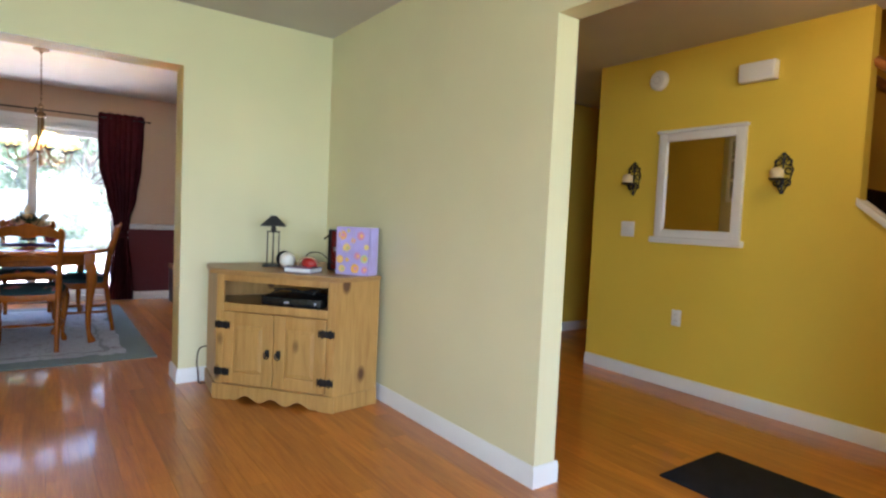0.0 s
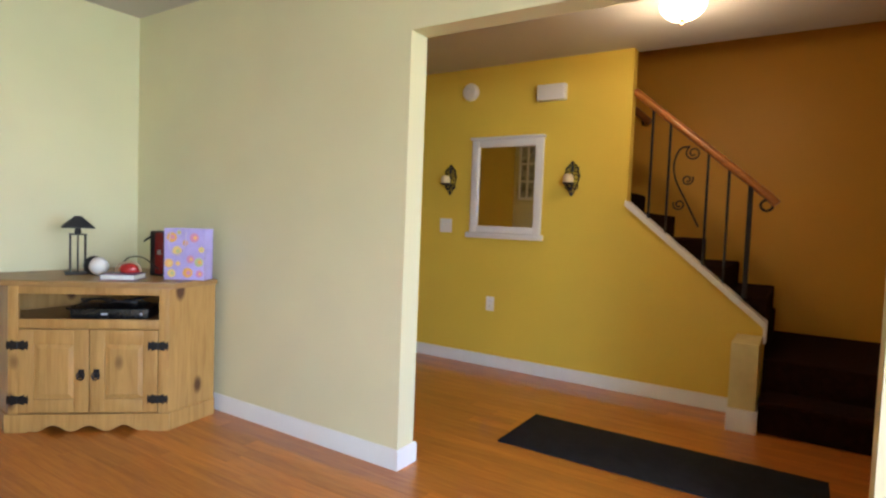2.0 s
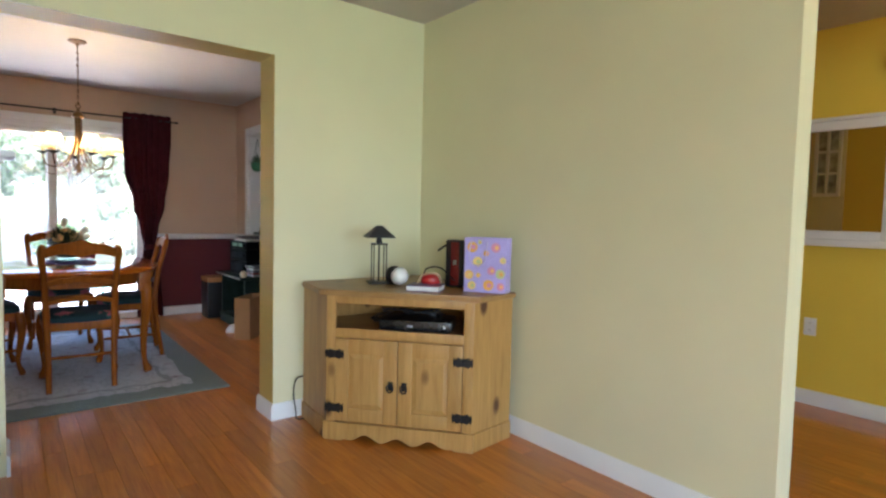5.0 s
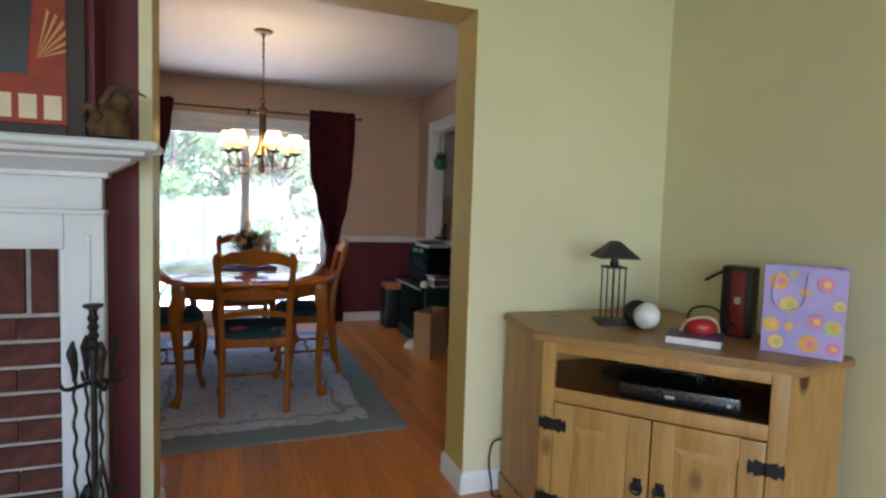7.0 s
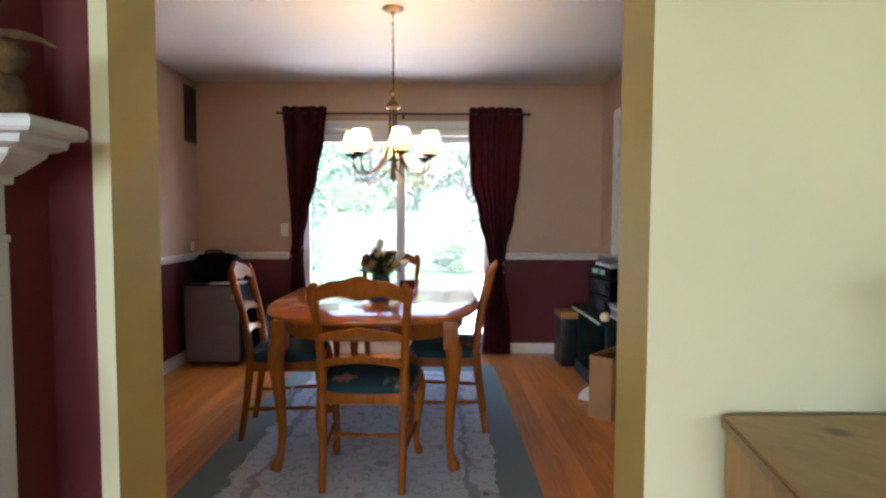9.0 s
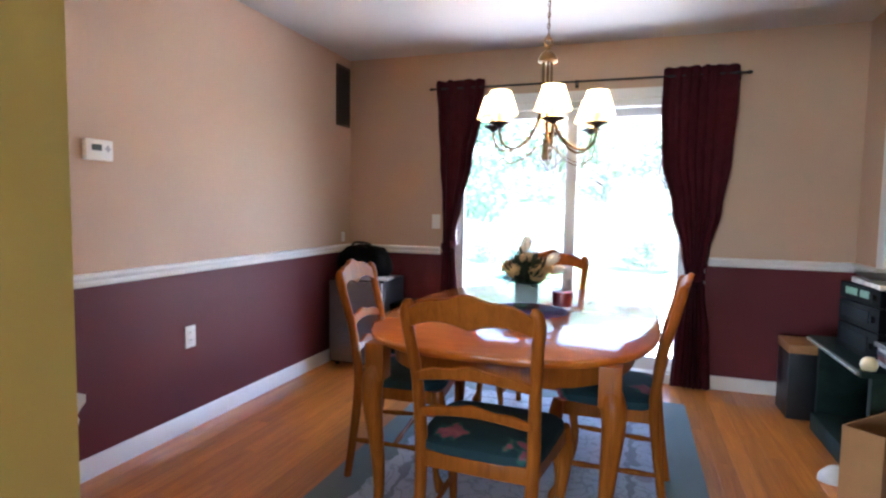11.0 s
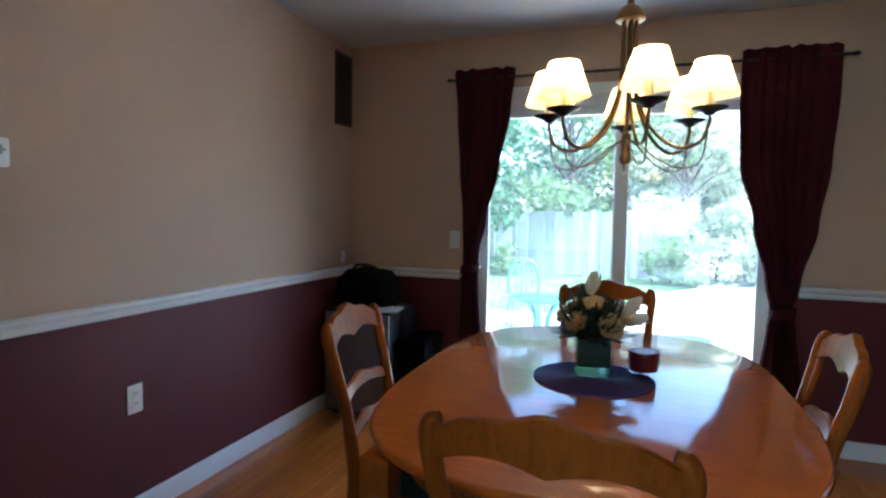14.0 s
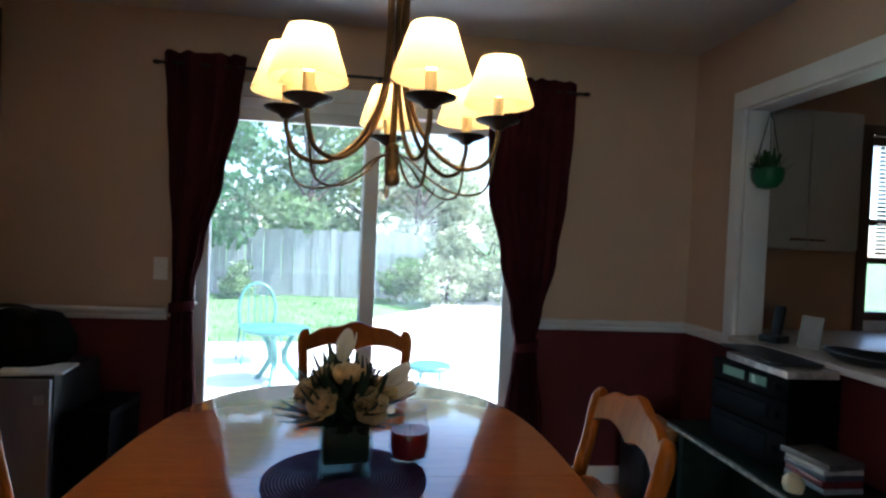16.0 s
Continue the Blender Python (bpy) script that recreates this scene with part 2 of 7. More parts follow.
def smooth_path(points, steps=5):
    pts = [Vector(p) for p in points]
    ext = [pts[0] * 2 - pts[1], *pts, pts[-1] * 2 - pts[-2]]
    out = []
    for i in range(1, len(ext) - 2):
        p0, p1, p2, p3 = ext[i - 1 : i + 3]
        for s in range(steps):
            t = s / steps
            out.append(0.5 * ((2 * p1) + (p2 - p0) * t + (2 * p0 - 5 * p1 + 4 * p2 - p3) * t * t + (3 * p1 - p0 - 3 * p2 + p3) * t**3))
    return out + [pts[-1]]


def tube(bm, points, radius, seg=8, flat=1.0, cap=True, square=False):
    """A bar along points; radius one number or one for each point (spread over the length)."""
    pts = [Vector(p) for p in points]
    count = len(pts)
    loops, side = [], None
    for i, p in enumerate(pts):
        way = (pts[min(i + 1, count - 1)] - pts[max(i - 1, 0)]).normalized()
        ref = Vector((1, 0, 0)) if abs(way.x) < 0.8 else Vector((0, 0, 1))
        side = (ref if side is None else side)
        side = (side - way * side.dot(way)).normalized()
        up = way.cross(side)
        if isinstance(radius, (list, tuple)):
            f = i / (count - 1) * (len(radius) - 1)
            k = min(int(f), len(radius) - 2)
            r = radius[k] + (radius[k + 1] - radius[k]) * (f - k)
        else:
            r = radius
        if square:
            loops.append([p + (side * a * flat + up * c) * r for a, c in ((-1, -0.75), (-0.75, -1), (0.75, -1), (1, -0.75), (1, 0.75), (0.75, 1), (-0.75, 1), (-1, 0.75))])
        else:
            loops.append([p + (side * math.cos(6.28319 * j / seg) * flat + up * math.sin(6.28319 * j / seg)) * r for j in range(seg)])
    return rings(bm, loops, True, cap)


def prism(bm, outline, lift, place):
    """outline: (a, b) points; lift: the two heights; place(a, b, h) gives the point."""
    return rings(bm, [[Vector(place(a, b, h)) for a, b in outline] for h in lift])


def fresh():
    return bmesh.new()


# ---- large structure ----
CEIL = 2.44
X_HALL, X_FOYER = 1.98, 3.965          # wall between sitting room and hall; stair wall
Y_DIN, Y_BACK, Y_WIN = 4.057, 4.27, 7.87   # sitting room end wall, its dining side; garden wall
O0, O1 = -0.224, 0.972                 # dining opening
X_DL = -1.655                          # dining room's side wall
RAIL_Z = 0.875
STR = "structure"

bm = fresh()
wall_box(bm, -3.35, 2.106, -2.75, Y_BACK, -0.06, -0.008, [0] * 5)
wall_box(bm, 2.106, 6.6, -1.3, 4.4, -0.06, -0.008, [0] * 5)
wall_box(bm, -3.35, 6.6, Y_BACK, 8.05, -0.06, -0.008, [0] * 5)
floor = solo("floor", bm, plain("subfloor", (0.16, 0.06, 0.02), 0.6), "honey oak strip floor with a soft sheen", "floor", kind=STR)

bm = fresh()
box(bm, -3.35, 2.106, -2.75, 8.05, CEIL, CEIL + 0.12)
box(bm, 2.106, 4.08, -1.3, 8.05, CEIL, CEIL + 0.12)
box(bm, 4.08, 6.6, 3.19, 8.05, CEIL, CEIL + 0.12)
box(bm, 4.08, 5.32, -1.3, 3.19, 4.9, 5.0)
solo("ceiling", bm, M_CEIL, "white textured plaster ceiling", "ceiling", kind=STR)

# wall between sitting room and hall, with the wide opening
bm = fresh()
for y0, y1, z0, z1 in ((-2.75, 0.05, 0, CEIL), (0.05, 1.81, 2.03, CEIL), (1.81, Y_DIN, 0, CEIL)):
    wall_box(bm, X_HALL, X_HALL + 0.126, y0, y1, z0, z1, [0, 1, 0, 0, 0])
solo("wall_east", bm, [M_CREAM, M_YELLOW], "cream painted wall with a wide cased opening to the hall", "wall", kind=STR)

# wall between sitting room and dining room
bm = fresh()
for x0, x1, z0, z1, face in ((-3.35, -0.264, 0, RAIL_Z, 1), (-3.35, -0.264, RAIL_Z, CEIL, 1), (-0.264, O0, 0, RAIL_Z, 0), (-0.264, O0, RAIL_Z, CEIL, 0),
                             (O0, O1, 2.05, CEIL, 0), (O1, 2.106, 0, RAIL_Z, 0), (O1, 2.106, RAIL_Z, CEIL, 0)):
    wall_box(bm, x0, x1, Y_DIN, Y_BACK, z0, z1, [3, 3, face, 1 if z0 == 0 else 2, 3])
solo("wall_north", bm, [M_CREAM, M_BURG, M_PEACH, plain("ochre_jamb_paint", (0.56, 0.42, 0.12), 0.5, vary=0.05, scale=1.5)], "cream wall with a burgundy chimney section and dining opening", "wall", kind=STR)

bm = fresh()
box(bm, -1.53, -0.362, 3.90, Y_DIN + 0.01, 0.0, CEIL)
solo("wall_chimney_breast", bm, M_BURG, "burgundy painted chimney breast behind the mantel", "wall", kind=STR)

# dining room side wall, with the closet door's opening
bm = fresh()
D0, D1, DH = 4.36, 5.135, 2.03
for y0, y1, z0, z1 in ((Y_BACK, D0, 0, RAIL_Z), (Y_BACK, D0, RAIL_Z, CEIL), (D0, D1, DH, CEIL), (D1, 8.05, 0, RAIL_Z), (D1, 8.05, RAIL_Z, CEIL)):
    wall_box(bm, X_DL - 0.13, X_DL, y0, y1, z0, z1, [1, 0 if z0 == 0 else 1, 1, 1, 1])
solo("wall_west", bm, [M_BURG, M_PEACH], "peach over burgundy painted dining room wall", "wall", kind=STR)

# garden wall with the sliding door and the kitchen window
S0, S1, SH = -0.775, 1.05, 2.03
KW0, KW1, KZ0, KZ1 = 3.09, 3.80, 0.96, 2.06
M_KITCHEN = plain("tan_kitchen_paint", (0.46, 0.26, 0.15), 0.5, vary=0.06, scale=1.5)
M_SIDING = plain("grey_siding", (0.5, 0.5, 0.48), 0.7)
bm = fresh()
for x0, x1, z0, z1, slot in ((X_DL, S0, 0, RAIL_Z, 0), (X_DL, S0, RAIL_Z, CEIL, 1), (S0, S1, SH, CEIL, 1), (S1, 2.106, 0, RAIL_Z, 0), (S1, 2.106, RAIL_Z, CEIL, 1),
                             (2.106, KW0, 0, CEIL, 2), (KW0, KW1, 0, KZ0, 2), (KW0, KW1, KZ1, CEIL, 2), (KW1, 6.6, 0, CEIL, 2)):
    wall_box(bm, x0, x1, Y_WIN, Y_WIN + 0.17, z0, z1, [1, 1, slot, 3, 1])
solo("wall_garden", bm, [M_BURG, M_PEACH, M_KITCHEN, M_SIDING], "peach over burgundy wall around the patio door", "wall", kind=STR)

# wall to the kitchen, with the pass-through
P0, P1, PZ0, PZ1 = 5.0, 7.41, 0.90, 2.04
bm = fresh()
for y0, y1, z0, z1 in ((Y_BACK, P0, 0, RAIL_Z), (Y_BACK, P0, RAIL_Z, CEIL), (P0, P1, 0, PZ0), (P0, P1, PZ1, CEIL), (P1, Y_WIN, 0, RAIL_Z), (P1, Y_WIN, RAIL_Z, CEIL)):
    wall_box(bm, X_HALL, X_HALL + 0.126, y0, y1, z0, z1, [0 if z0 == 0 else 1, 2, 1, 1, 1])
solo("wall_kitchen", bm, [M_BURG, M_PEACH, M_KITCHEN], "peach over burgundy wall with a kitchen pass-through", "wall", kind=STR)

# hall: stair wall with its sloping knee, and the walls behind
bm = fresh()
wall_box(bm, X_FOYER, X_FOYER + 0.10, 1.335, 3.19, 0, CEIL, [0] * 5)
prism(bm, [(0.44, 0.0), (1.335, 0.0), (1.335, 1.335), (0.44, 0.57)], (X_FOYER, X_FOYER + 0.10), lambda a, b, h: (h, a, b))
solo("wall_stair", bm, M_YELLOW, "yellow painted hall wall sloping down beside the stairs", "wall", kind=STR)
bm = fresh()
wall_box(bm, 5.20, 5.32, -1.3, 3.19, 0, 5.0, [0] * 5)
wall_box(bm, X_FOYER + 0.10, 6.6, 3.09, 3.19, 0, CEIL, [0] * 5)
wall_box(bm, X_FOYER + 0.10, 5.20, 3.0, 3.09, CEIL, 5.0, [0] * 5)
wall_box(bm, 4.08, 5.20, -1.3, -1.2, CEIL, 5.0, [0] * 5)
wall_box(bm, 3.98, 4.08, -1.3, 3.09, CEIL + 0.12, 5.0, [0] * 5)
solo("wall_stair_back", bm, plain("orange_ochre_paint", (0.80, 0.41, 0.025), 0.5, vary=0.06, scale=1.2, bump=0.12, fine=220), "orange ochre painted stairwell wall", "wall", kind=STR)
bm = fresh()
wall_box(bm, 2.106, 6.6, 4.24, 4.36, 0, CEIL, [0, 0, 0, 1, 0])
wall_box(bm, 6.48, 6.6, 3.19, 4.24, 0, CEIL, [0] * 5)
wall_box(bm, 2.106, 5.32, -1.42, -1.3, 0, CEIL, [0] * 5)
solo("wall_hall", bm, [M_YELLOW, M_KITCHEN], "yellow ochre hall wall", "wall", kind=STR)
bm = fresh()
wall_box(bm, 4.4, 4.52, 4.36, Y_WIN, 0, CEIL, [0] * 5)
solo("wall_kitchen_far", bm, M_KITCHEN, "tan kitchen wall", "wall", kind=STR)

# sitting room walls behind the walker
bm = fresh()
for x0, x1, z0, z1 in ((-3.35, -2.6, 0, CEIL), (-2.6, -1.0, 0, 0.6), (-2.6, -1.0, 2.1, CEIL), (-1.0, 0.0, 0, CEIL), (0.0, 1.7, 0, 0.6), (0.0, 1.7, 2.1, CEIL), (1.7, 2.106, 0, CEIL)):
    wall_box(bm, x0, x1, -2.75, -2.6, z0, z1, [0] * 5)
solo("wall_south", bm, M_CREAM, "cream painted sitting room wall with two windows", "wall", kind=STR)
bm = fresh()
wall_box(bm, -3.35, -3.2, -2.6, Y_DIN, 0, CEIL, [0] * 5)
solo("wall_sitting_west", bm, M_CREAM, "cream painted sitting room side wall", "wall", kind=STR)


# ---- trim ----
def baseboard(name, x0, y0, x1, y1, into):
    """A skirting board along a wall; into: which way the room lies."""
    h, t = 0.095, 0.014
    bm = fresh()
    if y0 == y1:
        prism(bm, [(0, 0), (t, 0), (t, h - 0.014), (t * 0.45, h), (0, h)], (x0, x1), lambda a, b, c: (c, y0 + into * a, b))
    else:
        prism(bm, [(0, 0), (t, 0), (t, h - 0.014), (t * 0.45, h), (0, h)], (y0, y1), lambda a, b, c: (x0 + into * a, c, b))
    solo(name, bm, M_TRIM, "white painted wooden baseboard", "baseboard", kind=STR, smooth=30)


baseboard("baseboard_1", X_HALL, 1.81, X_HALL, Y_DIN, -1)
baseboard("baseboard_2", X_HALL - 0.014, 1.81, X_HALL + 0.14, 1.81, -1)
baseboard("baseboard_3", X_HALL + 0.126, 1.81, X_HALL + 0.126, 4.24, 1)
baseboard("baseboard_4", O1, Y_DIN, X_HALL - 0.014, Y_DIN, -1)
baseboard("baseboard_5", O1, Y_DIN - 0.014, O1, Y_BACK + 0.014, -1)
baseboard("baseboard_6", X_FOYER, 0.60, X_FOYER, 3.19, -1)
baseboard("baseboard_7", X_DL, 5.202, X_DL, Y_WIN, 1)
baseboard("baseboard_8", X_DL + 0.014, Y_WIN, S0 - 0.07, Y_WIN, -1)
baseboard("baseboard_9", S1 + 0.07, Y_WIN, X_HALL, Y_WIN, -1)
baseboard("baseboard_10", X_HALL, Y_BACK + 0.014, X_HALL, Y_WIN - 0.014, -1)
baseboard("baseboard_11", 2.12, 4.24, 6.4, 4.24, -1)
baseboard("baseboard_12", O0, Y_DIN - 0.014, O0, Y_BACK + 0.014, 1)
baseboard("baseboard_13", X_DL + 0.014, Y_BACK, O0, Y_BACK, 1)
baseboard("baseboard_14", O1, Y_BACK, X_HALL - 0.014, Y_BACK, 1)
baseboard("baseboard_15", X_HALL, -2.6, X_HALL, 0.05, -1)


def chair_rail(name, x0, y0, x1, y1, into):
    outline = [(0, 0), (0.010, 0.004), (0.014, 0.018), (0.010, 0.026), (0.018, 0.036), (0.026, 0.044), (0.026, 0.056), (0.012, 0.062), (0, 0.062)]
    bm = fresh()
    if y0 == y1:
        prism(bm, outline, (x0, x1), lambda a, b, c: (c, y0 + into * a, 0.86 + b))
    else:
        prism(bm, outline, (y0, y1), lambda a, b, c: (x0 + into * a, c, 0.86 + b))
    solo(name, bm, M_TRIM, "white moulded chair rail", "chair rail", kind=STR, smooth=30)


chair_rail("trim_1", X_DL, 5.202, X_DL, Y_WIN, 1)
chair_rail("trim_2", X_DL + 0.026, Y_WIN, S0 - 0.07, Y_WIN, -1)
chair_rail("trim_3", S1 + 0.07, Y_WIN, X_HALL, Y_WIN, -1)
chair_rail("trim_4", X_HALL, P1 + 0.09, X_HALL, Y_WIN - 0.026, -1)
chair_rail("trim_5", O1 + 0.014, Y_BACK, X_HALL - 0.026, Y_BACK, 1)
chair_rail("trim_6", X_DL + 0.026, Y_BACK, O0 - 0.014, Y_BACK, 1)

# ---- doors and windows ----


def door_slab(name, at, turn, width, height, label):
    """A flush interior door with its casing and lever; local x along the wall, y into the room."""
    t = thing(name, at, label, "door", turn=turn, kind=STR)
    bm = fresh()
    box(bm, 0.012, width - 0.012, -0.045, -0.012, 0.008, height - 0.008, 0.002)
    part("door_leaf", bm, M_TRIM, t)
    prof = [(0, 0), (0.066, 0), (0.066, 0.010), (0.052, 0.018), (0.030, 0.014), (0.012, 0.020), (0, 0.016)]
    for x0, s in ((0.0, -1), (width, 1)):
        bm = fresh()
        prism(bm, prof, (0, height + (0.0)), lambda a, b, h: (x0 + s * a, b, h))
        part("casing", bm, M_TRIM, t)
    bm = fresh()
    prism(bm, prof, (-0.066, width + 0.066), lambda a, b, h: (h, b, height + a))
    part("casing", bm, M_TRIM, t)
    bm = fresh()
    lathe(bm, [(0.001, 0.0), (0.031, 0.0), (0.031, 0.008), (0.014, 0.014), (0.011, 0.040), (0.013, 0.046), (0.001, 0.047)], m=pose(width - 0.07, -0.012, 0.945, -90, 0, 0))
    tube(bm, smooth_path([(width - 0.045, 0.032, 0.946), (width - 0.06, 0.036, 0.947), (width - 0.085, 0.038, 0.945), (width - 0.11, 0.036, 0.940), (width - 0.125, 0.034, 0.937)]), [0.012, 0.021, 0.019, 0.013, 0.006], 12)
    part("door_handle", bm, M_BRASS, t, "polished brass lever handle")
    return t


# the closet door in the dining room's side wall (local x runs along +y there)
t = door_slab("door_1", (X_DL, D1, 0), -90, D1 - D0, DH, "white flush door, closed, with brass lever")
t.matrix_world = Matrix(((0, 1, 0, X_DL), (1, 0, 0, D0), (0, 0, 1, 0), (0, 0, 0, 1)))

# sliding patio door
t = thing("door_2", (0, Y_WIN, 0), "white framed sliding glass patio door, closed", "patio door", kind=STR)
for nm, a in (("door_frame", (S0, S1, 0.0, 0.15, SH - 0.055, SH)), ("door_frame", (S0, S1, 0.0, 0.15, 0.0, 0.07)), ("door_frame", (S0, S0 + 0.04, 0.0, 0.15, 0.07, SH - 0.055)), ("door_frame", (S1 - 0.05, S1, 0.0, 0.15, 0.07, SH - 0.055))):
    bm = fresh()
    box(bm, *a, 0.004)
    part(nm, bm, M_TRIM, t)
for x0, x1, y0 in ((S0 + 0.04, 0.205, 0.03), (0.115, S1 - 0.05, 0.085)):
    bm = fresh()
    for b in ((x0, x0 + 0.075, 0.07, SH - 0.055), (x1 - 0.075, x1, 0.07, SH - 0.055), (x0 + 0.075, x1 - 0.075, SH - 0.115, SH - 0.055), (x0 + 0.075, x1 - 0.075, 0.07, 0.16)):
        box(bm, b[0], b[1], y0, y0 + 0.04, b[2], b[3], 0.003)
    sash = part("sash", bm, M_TRIM, t)
    bm = fresh()
    box(bm, x0 + 0.07, x1 - 0.07, y0 + 0.016, y0 + 0.022, 0.155, SH - 0.11)
    g = part("pane", bm, M_GLASS, sash, smooth=0)
    g.visible_shadow = False
bm = fresh()
tube(bm, smooth_path([(S0 + 0.065, 0.015, 0.95), (S0 + 0.065, -0.03, 0.97), (S0 + 0.065, -0.03, 1.15), (S0 + 0.065, 0.015, 1.17)]), 0.011)
part("door_handle", bm, M_TRIM, t)
for x0, x1, z0, z1 in ((S0 - 0.03, S0, 0, SH), (S1, S1 + 0.05, 0, SH), (S0 - 0.03, S1 + 0.05, SH, SH + 0.07)):
    bm = fresh()
    box(bm, x0, x1, -0.018, 0.0, z0, z1, 0.005)
    part("casing", bm, M_TRIM, t)

# pass-through casing and shelf
t = thing("window_1", (X_HALL, 0, 0), "white cased pass-through opening to the kitchen", "pass-through", kind=STR)
for y0, y1, z0, z1 in ((P1, P1 + 0.09, 0.86, PZ1), (P0 - 0.09, P0, 0.86, PZ1), (P0 - 0.09, P1 + 0.09, PZ1, PZ1 + 0.09)):
    bm = fresh()
    box(bm, -0.02, 0.0, y0, y1, z0, z1, 0.006)
    part("casing", bm, M_TRIM, t)
bm = fresh()
box(bm, 0.0, 0.126, P1 - 0.012, P1, PZ0 + 0.03, PZ1, 0.002)
box(bm, 0.0, 0.126, P0, P1 - 0.012, PZ1 - 0.012, PZ1, 0.002)
part("jamb", bm, M_TRIM, t)
bm = fresh()
box(bm, -0.055, 0.30, P0 - 0.05, P1 - 0.013, PZ0, PZ0 + 0.03, 0.006)
part("sill", bm, plain("pale_laminate", (0.54, 0.48, 0.41), 0.35, vary=0.06), t, "pale laminate shelf")

# kitchen window with raised blind
t = thing("window_2", (0, Y_WIN, 0), "dark wood framed kitchen window with half-open blinds", "window", kind=STR)
M_DKWOOD = wood("dark_stained_wood", (0.10, 0.045, 0.02), (0.05, 0.02, 0.01), (14, 14, 2), 0.4)
for x0, x1, z0, z1 in ((KW0, KW0 + 0.05, KZ0, KZ1), (KW1 - 0.05, KW1, KZ0, KZ1), (KW0 + 0.05, KW1 - 0.05, KZ1 - 0.05, KZ1), (KW0 + 0.05, KW1 - 0.05, KZ0, KZ0 + 0.05), (KW0 + 0.05, KW1 - 0.05, 1.30, 1.34), (KW0 + 0.05, KW1 - 0.05, 1.53, 1.57)):
    bm = fresh()
    box(bm, x0, x1, 0.03, 0.09, z0, z1, 0.004)
    part("window_frame", bm, M_DKWOOD, t)
bm = fresh()
box(bm, KW0 + 0.04, KW1 - 0.04, 0.06, 0.066, KZ0 + 0.04, KZ1 - 0.04)
g = part("pane", bm, M_GLASS, t, smooth=0)
g.visible_shadow = False
for x0, x1, z0, z1 in ((KW0 - 0.06, KW0, KZ0 - 0.06, KZ1 + 0.06), (KW1, KW1 + 0.06, KZ0 - 0.06, KZ1 + 0.06), (KW0, KW1, KZ0 - 0.06, KZ0), (KW0, KW1, KZ1, KZ1 + 0.06)):
    bm = fresh()
    box(bm, x0, x1, -0.016, 0.0, z0, z1, 0.004)
    part("casing", bm, M_TRIM if z1 < 1 else M_DKWOOD, t)
slat = fresh()
box(slat, -0.28, 0.28, -0.012, 0.012, -0.0008, 0.0008)
slat_mesh = finish("slat", slat, M_WHITE)
for k in range(26):
    ob = new("slat", slat_mesh)
    ob.parent = t
    ob.matrix_local = pose((KW0 + KW1) / 2, 0.012, KZ1 - 0.07 - 0.025 * k, -38, 0, 0)

# ---- stairs ----
st = thing("staircase", (0, 0, 0), "dark brown carpeted stairs turning up from a landing", "stairs")


def step(x0, x1, y0, y1, z0, z1):
    bm = fresh()
    box(bm, x0, x1, y0, y1, z0, z1, 0.018)
    part("step", bm, M_CARPET, st)


step(3.65, 3.95, -1.28, 0.435, 0.0, 0.195)
step(3.93, 5.195, -1.28, 0.435, 0.0, 0.39)
begin = lambda k: 0.42 if k == 0 else 0.44 + 0.262 * (k - 1)
for k in range(10):
    step(X_FOYER + 0.105, 5.195, begin(k), begin(k + 1) + 0.05, max(0.0, 0.25 + 0.18 * k), 0.575 + 0.18 * k)
for y0, y1 in ((-1.28, 0.435),):
    bm = fresh()
    box(bm, 3.63, 3.655, y0, y1, 0.165, 0.197, 0.008)
    part("nosing", bm, M_CARPET, st)
bm = fresh()
prism(bm, [(0.428, 0.48), (0.446, 0.48), (0.446, 0.578), (1.345, 1.332), (1.345, 1.374), (0.428, 0.608)], (X_FOYER - 0.022, X_FOYER + 0.125), lambda a, b, h: (h, a, b))
solo("trim_cap", bm, M_TRIM, "white painted sloping cap on the knee wall", "trim", kind=STR)
t = thing("newel_box", (3.605, 0.445, 0), "short yellow boxed wall end with white base block", "newel box")
bm = fresh()
box(bm, 0.0, 0.358, 0.0, 0.145, 0.135, 0.525, 0.004)
part("body", bm, plain("pale_yellow_paint", (0.70, 0.60, 0.26), 0.5), t)
bm = fresh()
box(bm, -0.012, 0.359, -0.012, 0.150, 0.0, 0.135, 0.004)
part("base_block", bm, M_TRIM, t)

hr = thing("stair_railing", (4.03, 0, 0), "black iron stair railing with scrollwork and wood handrail", "railing")
slope = lambda y: 1.405 + (y - 0.46) * 0.852
foot = lambda y: 0.755 + 0.18 * max(0, math.floor((y - 0.44) / 0.262))
bm = fresh()
tube(bm, [(0, 0.42, slope(0.42) - 0.012), (0, 0.46, slope(0.46)), (0, 1.335, slope(1.335))], 0.027, 12)
part("handrail", bm, M_RAIL, hr, "varnished reddish wood handrail")
for y in (0.70, 0.83, 1.08, 1.20):
    bm = fresh()
    tube(bm, [(0, y, foot(y) - 0.01), (0, y, slope(y) - 0.02)], 0.008, square=True)
    part("baluster", bm, M_IRON, hr)
bm = fresh()
tube(bm, [(0, 0.57, foot(0.57) - 0.01), (0, 0.57, slope(0.57) - 0.02)], 0.015, square=True)
part("newel_post", bm, M_IRON, hr)
bm = fresh()
tube(bm, [(0, 0.475 + 0.035 * math.cos(a / 12 * 6.2832), slope(0.475) - 0.065 + 0.035 * math.sin(a / 12 * 6.2832)) for a in range(13)], 0.008)
part("volute", bm, M_IRON, hr)


